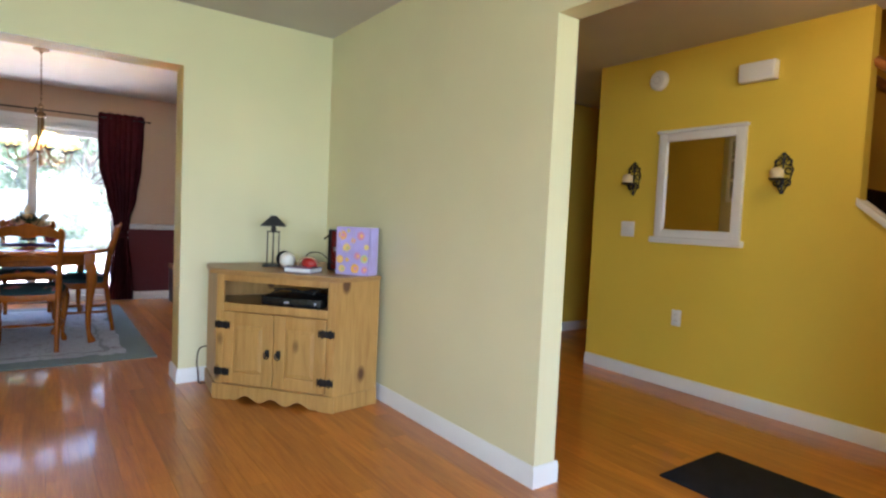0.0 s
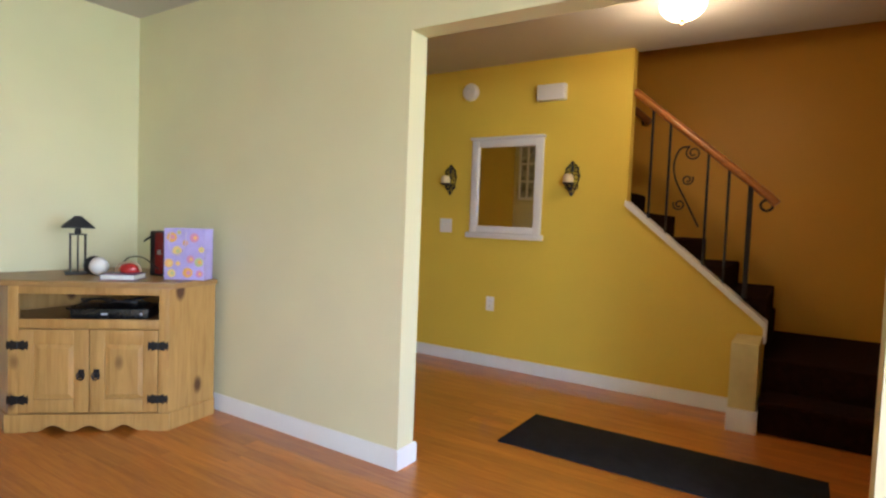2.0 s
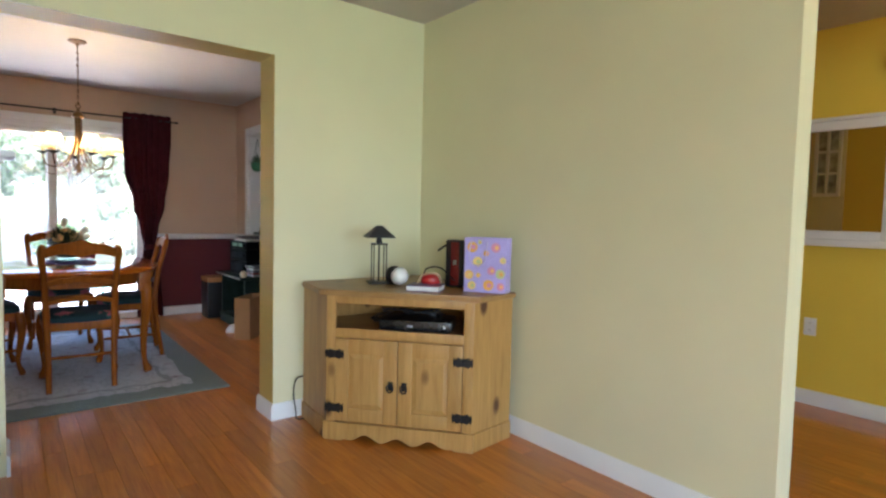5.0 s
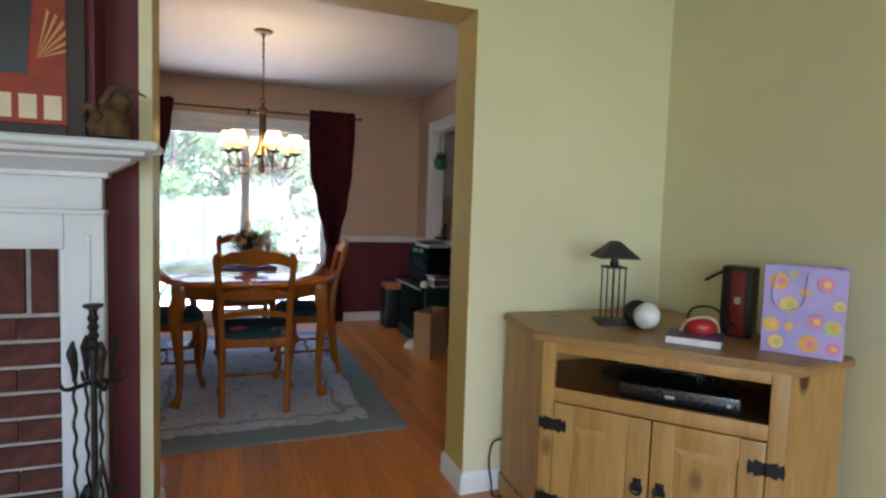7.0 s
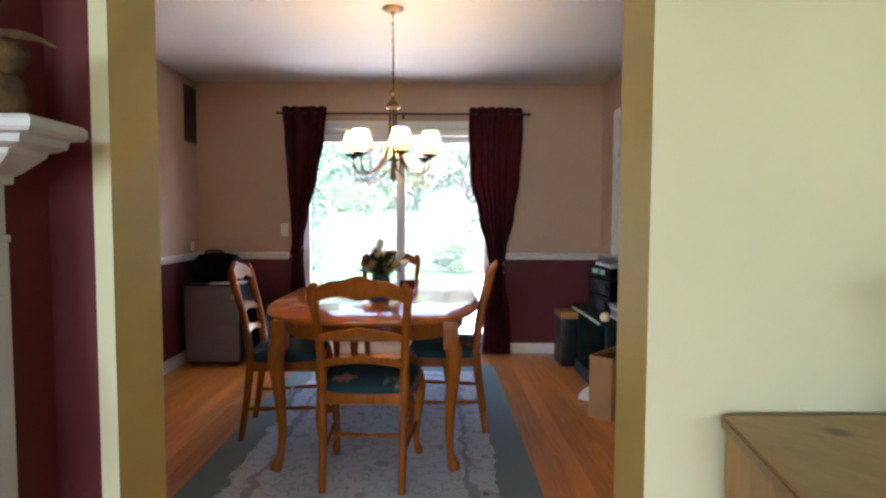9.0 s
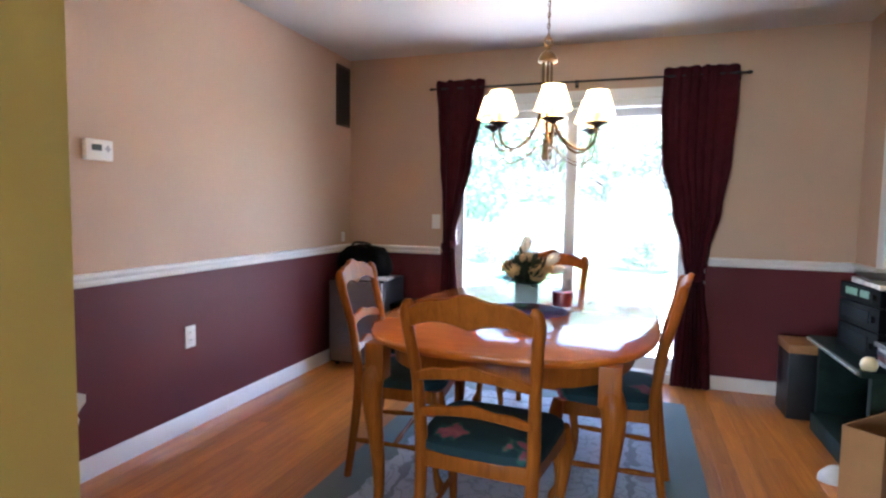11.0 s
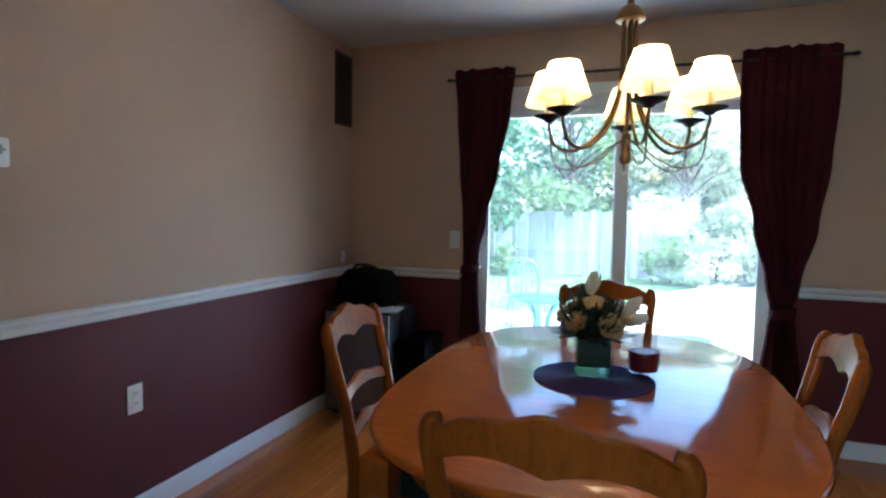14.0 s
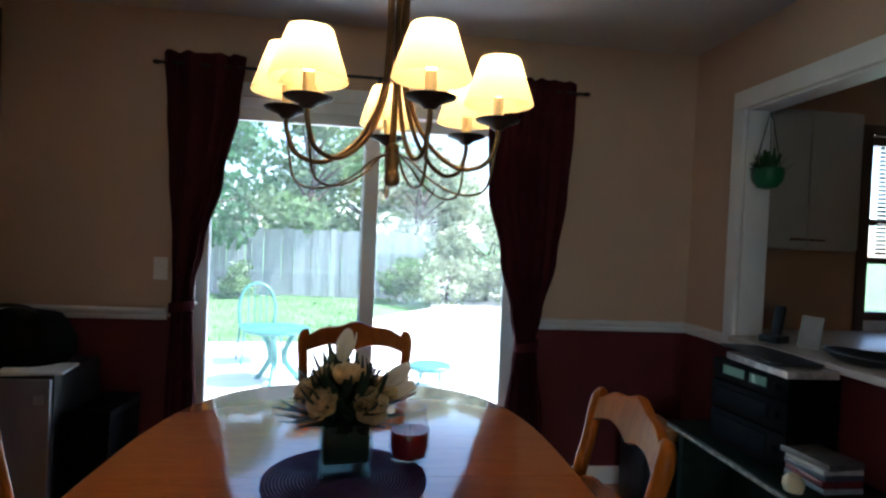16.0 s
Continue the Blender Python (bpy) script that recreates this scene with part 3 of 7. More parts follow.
def spiral(y, z, r, start, turns, steps=22):
    return [(0, y + r * (1 - 0.75 * i / steps) * math.cos(start + turns * 6.2832 * i / steps), z + r * (1 - 0.75 * i / steps) * math.sin(start + turns * 6.2832 * i / steps)) for i in range(steps)]


bm = fresh()
tube(bm, smooth_path([(0, 0.87, 1.20), (0, 0.95, 1.36), (0, 1.03, 1.52), (0, 1.045, 1.64), (0, 1.01, 1.73), (0, 0.95, 1.745)]), 0.006)
tube(bm, spiral(0.925, 1.70, 0.05, 1.0, -1.6), 0.005)
tube(bm, spiral(0.955, 1.52, 0.038, 2.6, 1.5), 0.005)
tube(bm, spiral(1.0, 1.35, 0.04, 0.4, -1.5), 0.005)
part("scroll", bm, M_IRON, hr)
t = thing("wall_handrail", (5.12, 1.52, 2.22), "short wooden wall handrail on a dark bracket", "handrail")
bm = fresh()
tube(bm, [(0, -0.05, -0.10), (0, 0.0, -0.055), (0, 1.1, 0.90)], 0.03, 12)
part("rail", bm, M_RAIL, t)
bm = fresh()
tube(bm, [(0, 0.02, -0.07), (0.03, 0.02, -0.10), (0.08, 0.02, -0.10)], 0.009)
part("bracket", bm, M_IRON, t)

# ---- hall ----
bm = fresh()
box(bm, 2.585, 3.105, 0.10, 1.59, 0.0, 0.009, 0.003)
solo("door_mat", bm, M_MAT, "long dark navy rubber-backed floor mat", "mat")


def hall_mirror():
    t = thing("wall_mirror", (X_FOYER, 2.288, 1.045), "rectangular mirror in a white painted frame", "mirror")
    hw, h = 0.325, 0.80
    for y0, y1, z0, z1 in ((-hw + 0.012, -hw + 0.075, 0.05, h), (hw - 0.075, hw - 0.012, 0.05, h), (-hw + 0.075, hw - 0.075, h - 0.06, h), (-hw + 0.075, hw - 0.075, 0.05, 0.105)):
        bm = fresh()
        box(bm, -0.03, 0.0, y0, y1, z0, z1, 0.006)
        part("frame", bm, M_TRIM, t)
    bm = fresh()
    box(bm, -0.055, 0.0, -hw - 0.012, hw + 0.012, 0.005, 0.05, 0.008)
    part("ledge", bm, M_TRIM, t)
    bm = fresh()
    box(bm, -0.045, 0.0, -hw, hw, h, h + 0.022, 0.006)
    part("cornice", bm, M_TRIM, t)
    bm = fresh()
    box(bm, -0.012, -0.006, -hw + 0.074, hw - 0.074, 0.104, h - 0.059)
    part("glass", bm, M_MIRROR, t, smooth=0)


hall_mirror()
M_CANDLE = plain("ivory_wax", (0.80, 0.66, 0.40), 0.5, vary=0.05, bump=0.03)


def sconce(y):
    t = thing("candle_sconce", (X_FOYER, y, 1.525), "black wrought iron wall sconce with an ivory candle", "sconce", "hall sconces")
    bm = fresh()
    for s in (-1, 1):
        for z0, r, tn in ((0.075, 0.030, 1.4), (0.02, 0.032, -1.4), (-0.055, 0.028, 1.4)):
            tube(bm, [(-0.008, s * (0.032 + p[1]), z0 + p[2]) for p in spiral(0, 0, r, 1.57, tn, 16)], 0.0045, 6)
        tube(bm, smooth_path([(-0.008, s * 0.004, -0.125), (-0.008, s * 0.045, -0.03), (-0.008, s * 0.05, 0.05), (-0.008, s * 0.004, 0.13)]), 0.004, 6)
    tube(bm, [(-0.008, 0, -0.125), (-0.008, 0, 0.13)], 0.006, 6)
    part("backplate", bm, M_IRON, t)
    bm = fresh()
    tube(bm, smooth_path([(-0.008, 0, -0.06), (-0.05, 0, -0.085), (-0.085, 0, -0.05)]), 0.006, 6)
    lathe(bm, [(0.001, -0.05), (0.03, -0.048), (0.045, -0.035), (0.047, -0.033), (0.03, -0.042), (0.001, -0.044)], (-0.085, 0, 0), 16)
    part("arm", bm, M_IRON, t)
    bm = fresh()
    lathe(bm, [(0.001, -0.042), (0.030, -0.042), (0.038, -0.022), (0.040, 0.0), (0.034, 0.02), (0.018, 0.031), (0.001, 0.033)], (-0.085, 0, 0), 16)
    part("candle", bm, M_CANDLE, t)


sconce(2.815)
sconce(1.745)
t = thing("smoke_detector", (X_FOYER, 2.645, 2.245), "round white plastic smoke detector", "smoke detector")
bm = fresh()
lathe(bm, [(0.001, 0), (0.072, 0), (0.072, 0.022), (0.058, 0.038), (0.03, 0.042), (0.001, 0.042)], m=pose(0, 0, 0, 0, -90, 0), seg=28)
part("housing", bm, M_WHITE, t)
bm = fresh()
for k in range(3):
    lathe(bm, [(0.024 + 0.011 * k, 0.0), (0.027 + 0.011 * k, 0.0), (0.027 + 0.011 * k, 0.002), (0.024 + 0.011 * k, 0.002)], m=pose(-0.0405 + 0.002 * k, 0, 0, 0, -90, 0), seg=28, cap=False)
part("grille", bm, plain("grey_plastic", (0.45, 0.45, 0.44), 0.5), t)
t = thing("door_chime", (X_FOYER, 1.925, 2.175), "cream plastic door chime box", "door chime")
bm = fresh()
box(bm, -0.06, 0.0, -0.112, 0.112, -0.06, 0.06, 0.008)
part("cover", bm, M_WHITE, t)
bm = fresh()
box(bm, -0.066, -0.06, -0.104, 0.104, -0.052, 0.052, 0.003)
part("face", bm, M_WHITE, t)


def plate(name, at, turn, label, category, kind_of, w=0.072, h=0.116):
    """An electrical plate; local x along the wall, -y into the room."""
    t = thing(name, at, label, category, "wall plates" if kind_of != "grille" else "", turn)
    bm = fresh()
    box(bm, -w / 2, w / 2, -0.006, 0.0, -h / 2, h / 2, 0.002)
    part("cover_plate", bm, M_WHITE, t)
    if kind_of == "outlet":
        for z in (-0.021, 0.021):
            bm = fresh()
            box(bm, -0.017, 0.017, -0.0085, -0.006, z - 0.014, z + 0.014, 0.002)
            sock = part("socket", bm, M_WHITE, t)
            bm = fresh()
            for x in (-0.006, 0.006):
                box(bm, x - 0.0012, x + 0.0012, -0.0092, -0.0085, z - 0.002, z + 0.007)
            part("slot", bm, M_BLACK, sock)
    else:
        for x in ([0.0] if kind_of == "switch" else [-w / 5, w / 5]):
            bm = fresh()
            box(bm, x - 0.005, x + 0.005, -0.016, -0.006, -0.004, 0.014, 0.002)
            part("toggle", bm, M_WHITE, t)
    return t


plate("wall_outlet", (X_FOYER, 2.39, 0.515), -90, "white duplex outlet on the yellow wall", "outlet", "outlet")
plate("light_switch", (X_FOYER, 2.847, 1.14), -90, "white double light switch on the yellow wall", "switch", "double", 0.118, 0.118)
plate("wall_outlet", (X_DL, 6.038, 0.512), 90, "white duplex outlet on the burgundy wall", "outlet", "outlet", 0.072, 0.118)
t = plate("dimmer_switch", (X_DL, 5.285, 1.183), 90, "white switch plate with toggle and round dimmer", "switch", "switch", 0.12, 0.116)
bm = fresh()
lathe(bm, [(0.001, 0), (0.021, 0), (0.018, 0.020), (0.001, 0.021)], m=pose(-0.032, -0.006, 0, 90, 0, 0))
part("dimmer_knob", bm, M_WHITE, t)
plate("light_switch", (-0.882, Y_WIN, 1.125), 0, "white rocker switch beside the dark curtain", "switch", "switch", 0.07, 0.115)
plate("wall_jack", (X_DL, 7.74, 0.985), 90, "small white wall jack above the chair rail", "outlet", "switch", 0.05, 0.08)

t = thing("ceiling_lamp", (3.19, 0.89, CEIL), "lit frosted glass bowl ceiling lamp with bronze fittings", "ceiling lamp")
bm = fresh()
lathe(bm, [(0.001, 0), (0.085, 0), (0.09, -0.012), (0.06, -0.025), (0.012, -0.03), (0.012, -0.06), (0.001, -0.06)], seg=28)
part("canopy", bm, M_BRONZE, t)
bm = fresh()
lathe(bm, [(r * 0.68, z) for r, z in ((0.175, -0.045), (0.178, -0.05), (0.168, -0.075), (0.14, -0.098), (0.095, -0.118), (0.04, -0.128), (0.012, -0.129), (0.012, -0.125), (0.04, -0.124), (0.09, -0.114), (0.135, -0.094), (0.162, -0.072), (0.17, -0.05))], seg=32, cap=False)
part("glass_bowl", bm, glow("frosted_lit_glass", (1.0, 0.82, 0.52), 0.65), t, "glowing frosted glass bowl")
bm = fresh()
lathe(bm, [(0.001, -0.122), (0.016, -0.126), (0.012, -0.136), (0.014, -0.144), (0.006, -0.152), (0.001, -0.158)])
part("finial", bm, M_BRONZE, t)
for k in range(3):
    bm = fresh()
    a = k * 2.0944 + 0.4
    tube(bm, smooth_path([(0.05 * math.cos(a), 0.05 * math.sin(a), -0.02), (0.10 * math.cos(a), 0.10 * math.sin(a), -0.02), (0.122 * math.cos(a), 0.122 * math.sin(a), -0.045)]), 0.006)
    part("arm", bm, M_BRONZE, t)
lamp("hall_bulb", "POINT", 1.2, (1.0, 0.77, 0.42), pose(3.19, 0.89, CEIL - 0.20), radius=0.06)

# framed paned picture on the hall side, seen in the mirror
# added cream panel gives the mirror its bright strip
bm = fresh()
box(bm, X_HALL + 0.126, X_HALL + 0.136, 2.79, 3.10, 0.096, CEIL, 0.002)
solo("trim_bright_strip", bm, M_CREAM, "cream panel added to imitate the bright strip in the mirror", "trim", kind=STR)
t = thing("paned_frame", (X_HALL + 0.136, 2.93, 1.45), "white six-pane window frame hung as decoration", "wall decor")
for y0, y1, z0, z1 in ((-0.11, -0.08, 0, 0.63), (0.08, 0.11, 0, 0.63), (-0.08, 0.08, 0.60, 0.63), (-0.08, 0.08, 0, 0.03), (-0.012, 0.012, 0.03, 0.60), (-0.08, 0.08, 0.20, 0.222), (-0.08, 0.08, 0.40, 0.422)):
    bm = fresh()
    box(bm, 0.0, 0.025, y0, y1, z0, z1, 0.003)
    part("frame", bm, M_TRIM, t)
bm = fresh()
box(bm, 0.0, 0.008, -0.08, 0.08, 0.03, 0.60)
part("print", bm, plain("grey_print", (0.45, 0.46, 0.44), 0.3, vary=0.6, scale=12), t, smooth=0)

# ---- sitting room: corner stand ----
# local x along the front, -y towards the room, origin on the floor at the middle of the front
tv = thing("corner_stand", (1.362, 3.362, 0), "waxed knotty pine corner television stand with iron hinges", "tv stand", turn=-49.2)
W = pose(1.362, 3.362, 0, 0, 0, -49.2).inverted()


def loc(x, y):
    p = W @ Vector((x, y, 0))
    return p.x, p.y


FL, FR = (-0.392, 0.0), (0.385, 0.0)
BL, BR = loc(1.14, 4.02), loc(1.918, 3.11)
BK = loc(1.95, 4.03)


def tvpart(name, boxes, mat, label="", parent=None, bevel=0.003):
    bm = fresh()
    for b in boxes:
        box(bm, *b, bevel)
    return part(name, bm, mat, parent or tv, label)


def quad_prism(name, pts, z0, z1, mat, parent=None, bevel=0.0):
    bm = fresh()
    prism(bm, pts, (z0, z1), lambda a, b, h: (a, b, h))
    if bevel:
        bmesh.ops.bevel(bm, geom=bm.edges[:], offset=bevel, segments=2, affect="EDGES")
    return part(name, bm, mat, parent or tv)


over = 0.03
quad_prism("top", [(FL[0] - over, -over), (FR[0] + over, -over), (BR[0] + 0.02, BR[1] - 0.025), BK, (BL[0] - 0.012, BL[1] - 0.005)], 0.762, 0.793, M_PINE_TOP, bevel=0.006)


def side_panel(a, b, name="side_panel"):
    d = (Vector(b) - Vector(a)).normalized()
    nrm = Vector((-d.y, d.x)) * 0.018
    if nrm.dot(Vector((0, 0.35)) - (Vector(a) + Vector(b)) / 2) < 0:
        nrm = -nrm
    pts = [Vector(a), Vector(b), Vector(b) + nrm, Vector(a) + nrm]
    quad_prism(name, [(p.x, p.y) for p in pts], 0.02, 0.762, M_PINE)
    out = [Vector(a) - nrm * 0.6, Vector(b) - nrm * 0.6, Vector(b), Vector(a)]
    quad_prism("plinth", [(p.x, p.y) for p in out], 0.0, 0.095, M_PINE, bevel=0.003)


side_panel(FL, BL)
side_panel(FR, BR)
quad_prism("back_panel", [(BL[0] + 0.02, BL[1] - 0.01), (BL[0] + 0.02, BL[1]), BK, (BR[0] - 0.01, BR[1]), (BR[0] - 0.02, BR[1] + 0.005), (BK[0], BK[1] - 0.02)], 0.02, 0.761, M_PINE)
inner = [(FL[0] + 0.02, 0.02), (FR[0] - 0.02, 0.02), (BR[0] - 0.03, BR[1]), (BK[0], BK[1] - 0.06), (BL[0] + 0.03, BL[1] - 0.01)]
quad_prism("shelf", inner, 0.555, 0.575, M_PINE_TOP)
quad_prism("bottom_board", inner, 0.10, 0.118, M_PINE)
for x0, x1 in ((FL[0], -0.345), (0.335, FR[0])):
    tvpart("stile", [(x0, x1, 0.0, 0.022, 0.09, 0.762)], M_PINE)
tvpart("rail", [(-0.345, 0.335, 0.0, 0.022, 0.722, 0.762)], M_PINE)
tvpart("rail", [(-0.345, 0.335, 0.0, 0.022, 0.542, 0.592)], M_PINE)
# scalloped plinth
bm = fresh()
low = []
for i in range(41):
    x = -0.30 + 0.6 * i / 40
    u = abs(x) / 0.30
    low.append((x, 0.004 + 0.034 * max(0.0, math.cos((u * 3.5 - 0.0) * math.pi) * 0.5 + 0.5) * (1 if u > 0.18 else 0.9) * min(1.0, (1 - u) * 12)))
prism(bm, [(FL[0] - 0.012, 0.0), (-0.30, 0.0), *low, (0.30, 0.0), (FR[0] + 0.012, 0.0), (FR[0] + 0.012, 0.095), (FL[0] - 0.012, 0.095)], (-0.012, 0.016), lambda a, b, h: (a, h, b))
part("scalloped_plinth", bm, M_PINE, tv)
for x0, x1, hinge_x, hs in ((-0.342, -0.006, -0.345, -1), (-0.001, 0.332, 0.335, 1)):
    d = tvpart("cabinet_door", [(x0, x0 + 0.072, -0.004, 0.016, 0.10, 0.538), (x1 - 0.072, x1, -0.004, 0.016, 0.10, 0.538), (x0 + 0.072, x1 - 0.072, -0.004, 0.016, 0.462, 0.538), (x0 + 0.072, x1 - 0.072, -0.004, 0.016, 0.10, 0.172)], M_PINE)
    bm = fresh()
    a, b, c, e = x0 + 0.072, x1 - 0.072, 0.172, 0.462
    rings(bm, [[(a, 0.012, c), (b, 0.012, c), (b, 0.012, e), (a, 0.012, e)], [(a, 0.006, c), (b, 0.006, c), (b, 0.006, e), (a, 0.006, e)], [(a + 0.026, -0.002, c + 0.026), (b - 0.026, -0.002, c + 0.026), (b - 0.026, -0.002, e - 0.026), (a + 0.026, -0.002, e - 0.026)]])
    part("raised_panel", bm, M_PINE, d, smooth=0)
    for z in (0.17, 0.455):
        bm = fresh()
        outline = [(-0.048, 0.018), (-0.036, 0.010), (-0.030, 0.020), (-0.008, 0.014), (0.008, 0.014), (0.030, 0.020), (0.036, 0.010), (0.048, 0.018), (0.052, 0.0), (0.048, -0.018), (0.036, -0.010), (0.030, -0.020), (0.008, -0.014), (-0.008, -0.014), (-0.030, -0.020), (-0.036, -0.010), (-0.048, -0.018), (-0.052, 0.0)]
        prism(bm, outline, (-0.008, -0.003), lambda p, q, h: (hinge_x + p, h, z + q * 1.35))
        tube(bm, [(hinge_x, -0.009, z - 0.02), (hinge_x, -0.009, z + 0.02)], 0.005, 8)
        part("hinge", bm, M_IRON, d, "black iron butterfly hinge")
    hx = x1 - 0.034 if hs < 0 else x0 + 0.034
    bm = fresh()
    box(bm, hx - 0.014, hx + 0.014, -0.008, -0.003, 0.285, 0.33, 0.002)
    tube(bm, smooth_path([(hx, -0.010, 0.318), (hx - 0.017, -0.016, 0.306), (hx - 0.013, -0.018, 0.285), (hx, -0.018, 0.277), (hx + 0.013, -0.018, 0.285), (hx + 0.017, -0.016, 0.306), (hx, -0.010, 0.318)], 3), 0.004, 6)
    part("handle", bm, M_IRON, d, "black iron ring pull")

# set-top box and cables on the shelf
t = thing("set_top_box", (*(W.inverted() @ Vector((0.06, 0.17, 0)))[:2], 0.575), "glossy black set-top box on the stand's shelf", "set-top box", turn=-46)
bm = fresh()
box(bm, -0.19, 0.19, -0.11, 0.13, 0.006, 0.062, 0.006)
part("case", bm, plain("gloss_black", (0.006, 0.006, 0.007), 0.28, vary=0.1, bump=0.0), t)
for x, w, h in ((-0.04, 0.03, 0.010), (0.15, 0.012, 0.012)):
    bm = fresh()
    box(bm, x, x + w, -0.1115, -0.109, 0.03, 0.03 + h)
    part("display", bm, plain("pale_display", (0.45, 0.47, 0.55), 0.3), t)
t = thing("cable_bundle", (*(W.inverted() @ Vector((-0.02, 0.24, 0)))[:2], 0.575), "loose black cables piled behind the box", "cables", turn=-46)
bm = fresh()
rnd = random.Random(3)
for k in range(5):
    pts = [(rnd.uniform(-0.22, 0.22), rnd.uniform(-0.04, 0.10), 0.004 + rnd.uniform(0, 0.09) * (0.0 if j in (0, 6) else 1)) for j in range(7)]
    tube(bm, smooth_path(pts, 4), 0.0035, 6)
part("cable", bm, M_BLACK, t)
TVZ = 0.793


def small_lamp():
    t = thing("table_lamp", (1.472, 3.748, TVZ), "small black metal lamp with a pyramid shade on four rods", "table lamp", turn=-20)
    bm = fresh()
    box(bm, -0.062, 0.062, -0.062, 0.062, 0.0, 0.012, 0.004)
    part("base", bm, M_IRON, t)
    for x, y in ((-0.036, -0.036), (0.036, -0.036), (0.036, 0.036), (-0.036, 0.036)):
        bm = fresh()
        tube(bm, [(x, y, 0.012), (x, y, 0.222)], 0.0032, 6)
        part("rod", bm, M_IRON, t)
    bm = fresh()
    tube(bm, [(0, 0, 0.012), (0, 0, 0.255)], 0.0045, 8)
    box(bm, -0.042, 0.042, -0.042, 0.042, 0.222, 0.229, 0.002)
    lathe(bm, [(0.014, 0.229), (0.018, 0.24), (0.014, 0.255), (0.010, 0.275)])
    part("stem", bm, M_IRON, t)
    bm = fresh()
    sq = lambda r, z: [(-r, -r, z), (r, -r, z), (r, r, z), (-r, r, z)]
    rings(bm, [sq(0.014, 0.330), sq(0.018, 0.327), sq(0.077, 0.268), sq(0.077, 0.262), sq(0.073, 0.263), sq(0.016, 0.320)], True, True)
    part("shade", bm, plain("charcoal_shade", (0.03, 0.03, 0.032), 0.6, vary=0.2), t, smooth=0)


small_lamp()
t = thing("egg_speaker", (1.515, 3.60, TVZ), "white and black rounded egg-shaped gadget", "gadget", turn=-55)
bm = fresh()
lathe(bm, [(0.001, -0.062), (0.028, -0.058), (0.05, -0.035), (0.058, 0.0), (0.05, 0.038), (0.028, 0.062), (0.001, 0.068)], m=pose(0.004, -0.004, 0.052, 60, 0, 25) @ Matrix.Scale(0.86, 4))
part("shell", bm, M_WHITE, t)
bm = fresh()
lathe(bm, [(0.001, -0.055), (0.03, -0.05), (0.048, -0.025), (0.052, 0.006), (0.044, 0.03), (0.001, 0.036)], m=pose(-0.042, 0.028, 0.054, 60, 0, 25))
part("back_shell", bm, M_BLACK, t)
t = thing("book", (1.545, 3.345, TVZ), "white-edged book with dark purple cover lying flat", "book", turn=-50)
bm = fresh()
box(bm, -0.115, 0.055, -0.062, 0.085, 0.003, 0.027)
part("page_block", bm, plain("paper", (0.75, 0.74, 0.72), 0.8, vary=0.08, scale=60), t)
bm = fresh()
box(bm, -0.118, 0.060, -0.065, 0.09, 0.027, 0.030)
box(bm, -0.118, 0.060, -0.065, 0.09, 0.0, 0.003)
part("cover", bm, plain("purple_cover", (0.09, 0.045, 0.16), 0.4), t)
t = thing("red_gadget", (1.585, 3.40, TVZ + 0.03), "red and tan gadget with black band on the book", "gadget", turn=-35)
bm = fresh()
lathe(bm, [(0.001, 0.0), (0.05, 0.0), (0.058, 0.018), (0.048, 0.045), (0.024, 0.058), (0.001, 0.06)], seg=14, m=Matrix.Diagonal((0.95, 0.62, 0.9, 1)))
part("body", bm, plain("red_plastic", (0.42, 0.02, 0.018), 0.3, vary=0.2), t)
bm = fresh()
tube(bm, smooth_path([(-0.070, -0.02, 0.006), (-0.05, -0.038, 0.045), (0.0, -0.042, 0.060), (0.04, -0.038, 0.045), (0.055, -0.02, 0.006)]), 0.006, 8)
part("band", bm, plain("tan_band", (0.42, 0.28, 0.17), 0.6), t)
bm = fresh()
tube(bm, smooth_path([(-0.05, 0.02, 0.02), (-0.02, 0.05, 0.075), (0.05, 0.06, 0.08), (0.11, 0.08, 0.03), (0.16, 0.10, -0.02)]), 0.004, 6)
part("cord", bm, M_BLACK, t)
t = thing("hard_drive", (1.775, 3.44, TVZ), "upright black and dark red media drive", "media drive", turn=-62)
bm = fresh()
box(bm, -0.034, 0.075, -0.045, 0.045, 0.0, 0.262, 0.012)
part("case", bm, M_BLACK, t)
bm = fresh()
box(bm, 0.0, 0.050, -0.048, -0.044, 0.012, 0.25, 0.002)
part("red_stripe", bm, plain("dark_red_plastic", (0.16, 0.015, 0.012), 0.25), t)
bm = fresh()
box(bm, 0.015, 0.035, -0.0492, -0.0478, 0.125, 0.15)
part("badge", bm, M_CHROME, t)
bm = fresh()
tube(bm, smooth_path([(-0.03, 0.0, 0.240), (-0.065, 0.01, 0.222), (-0.105, 0.015, 0.195)]), 0.006, 8)
part("antenna", bm, M_BLACK, t)


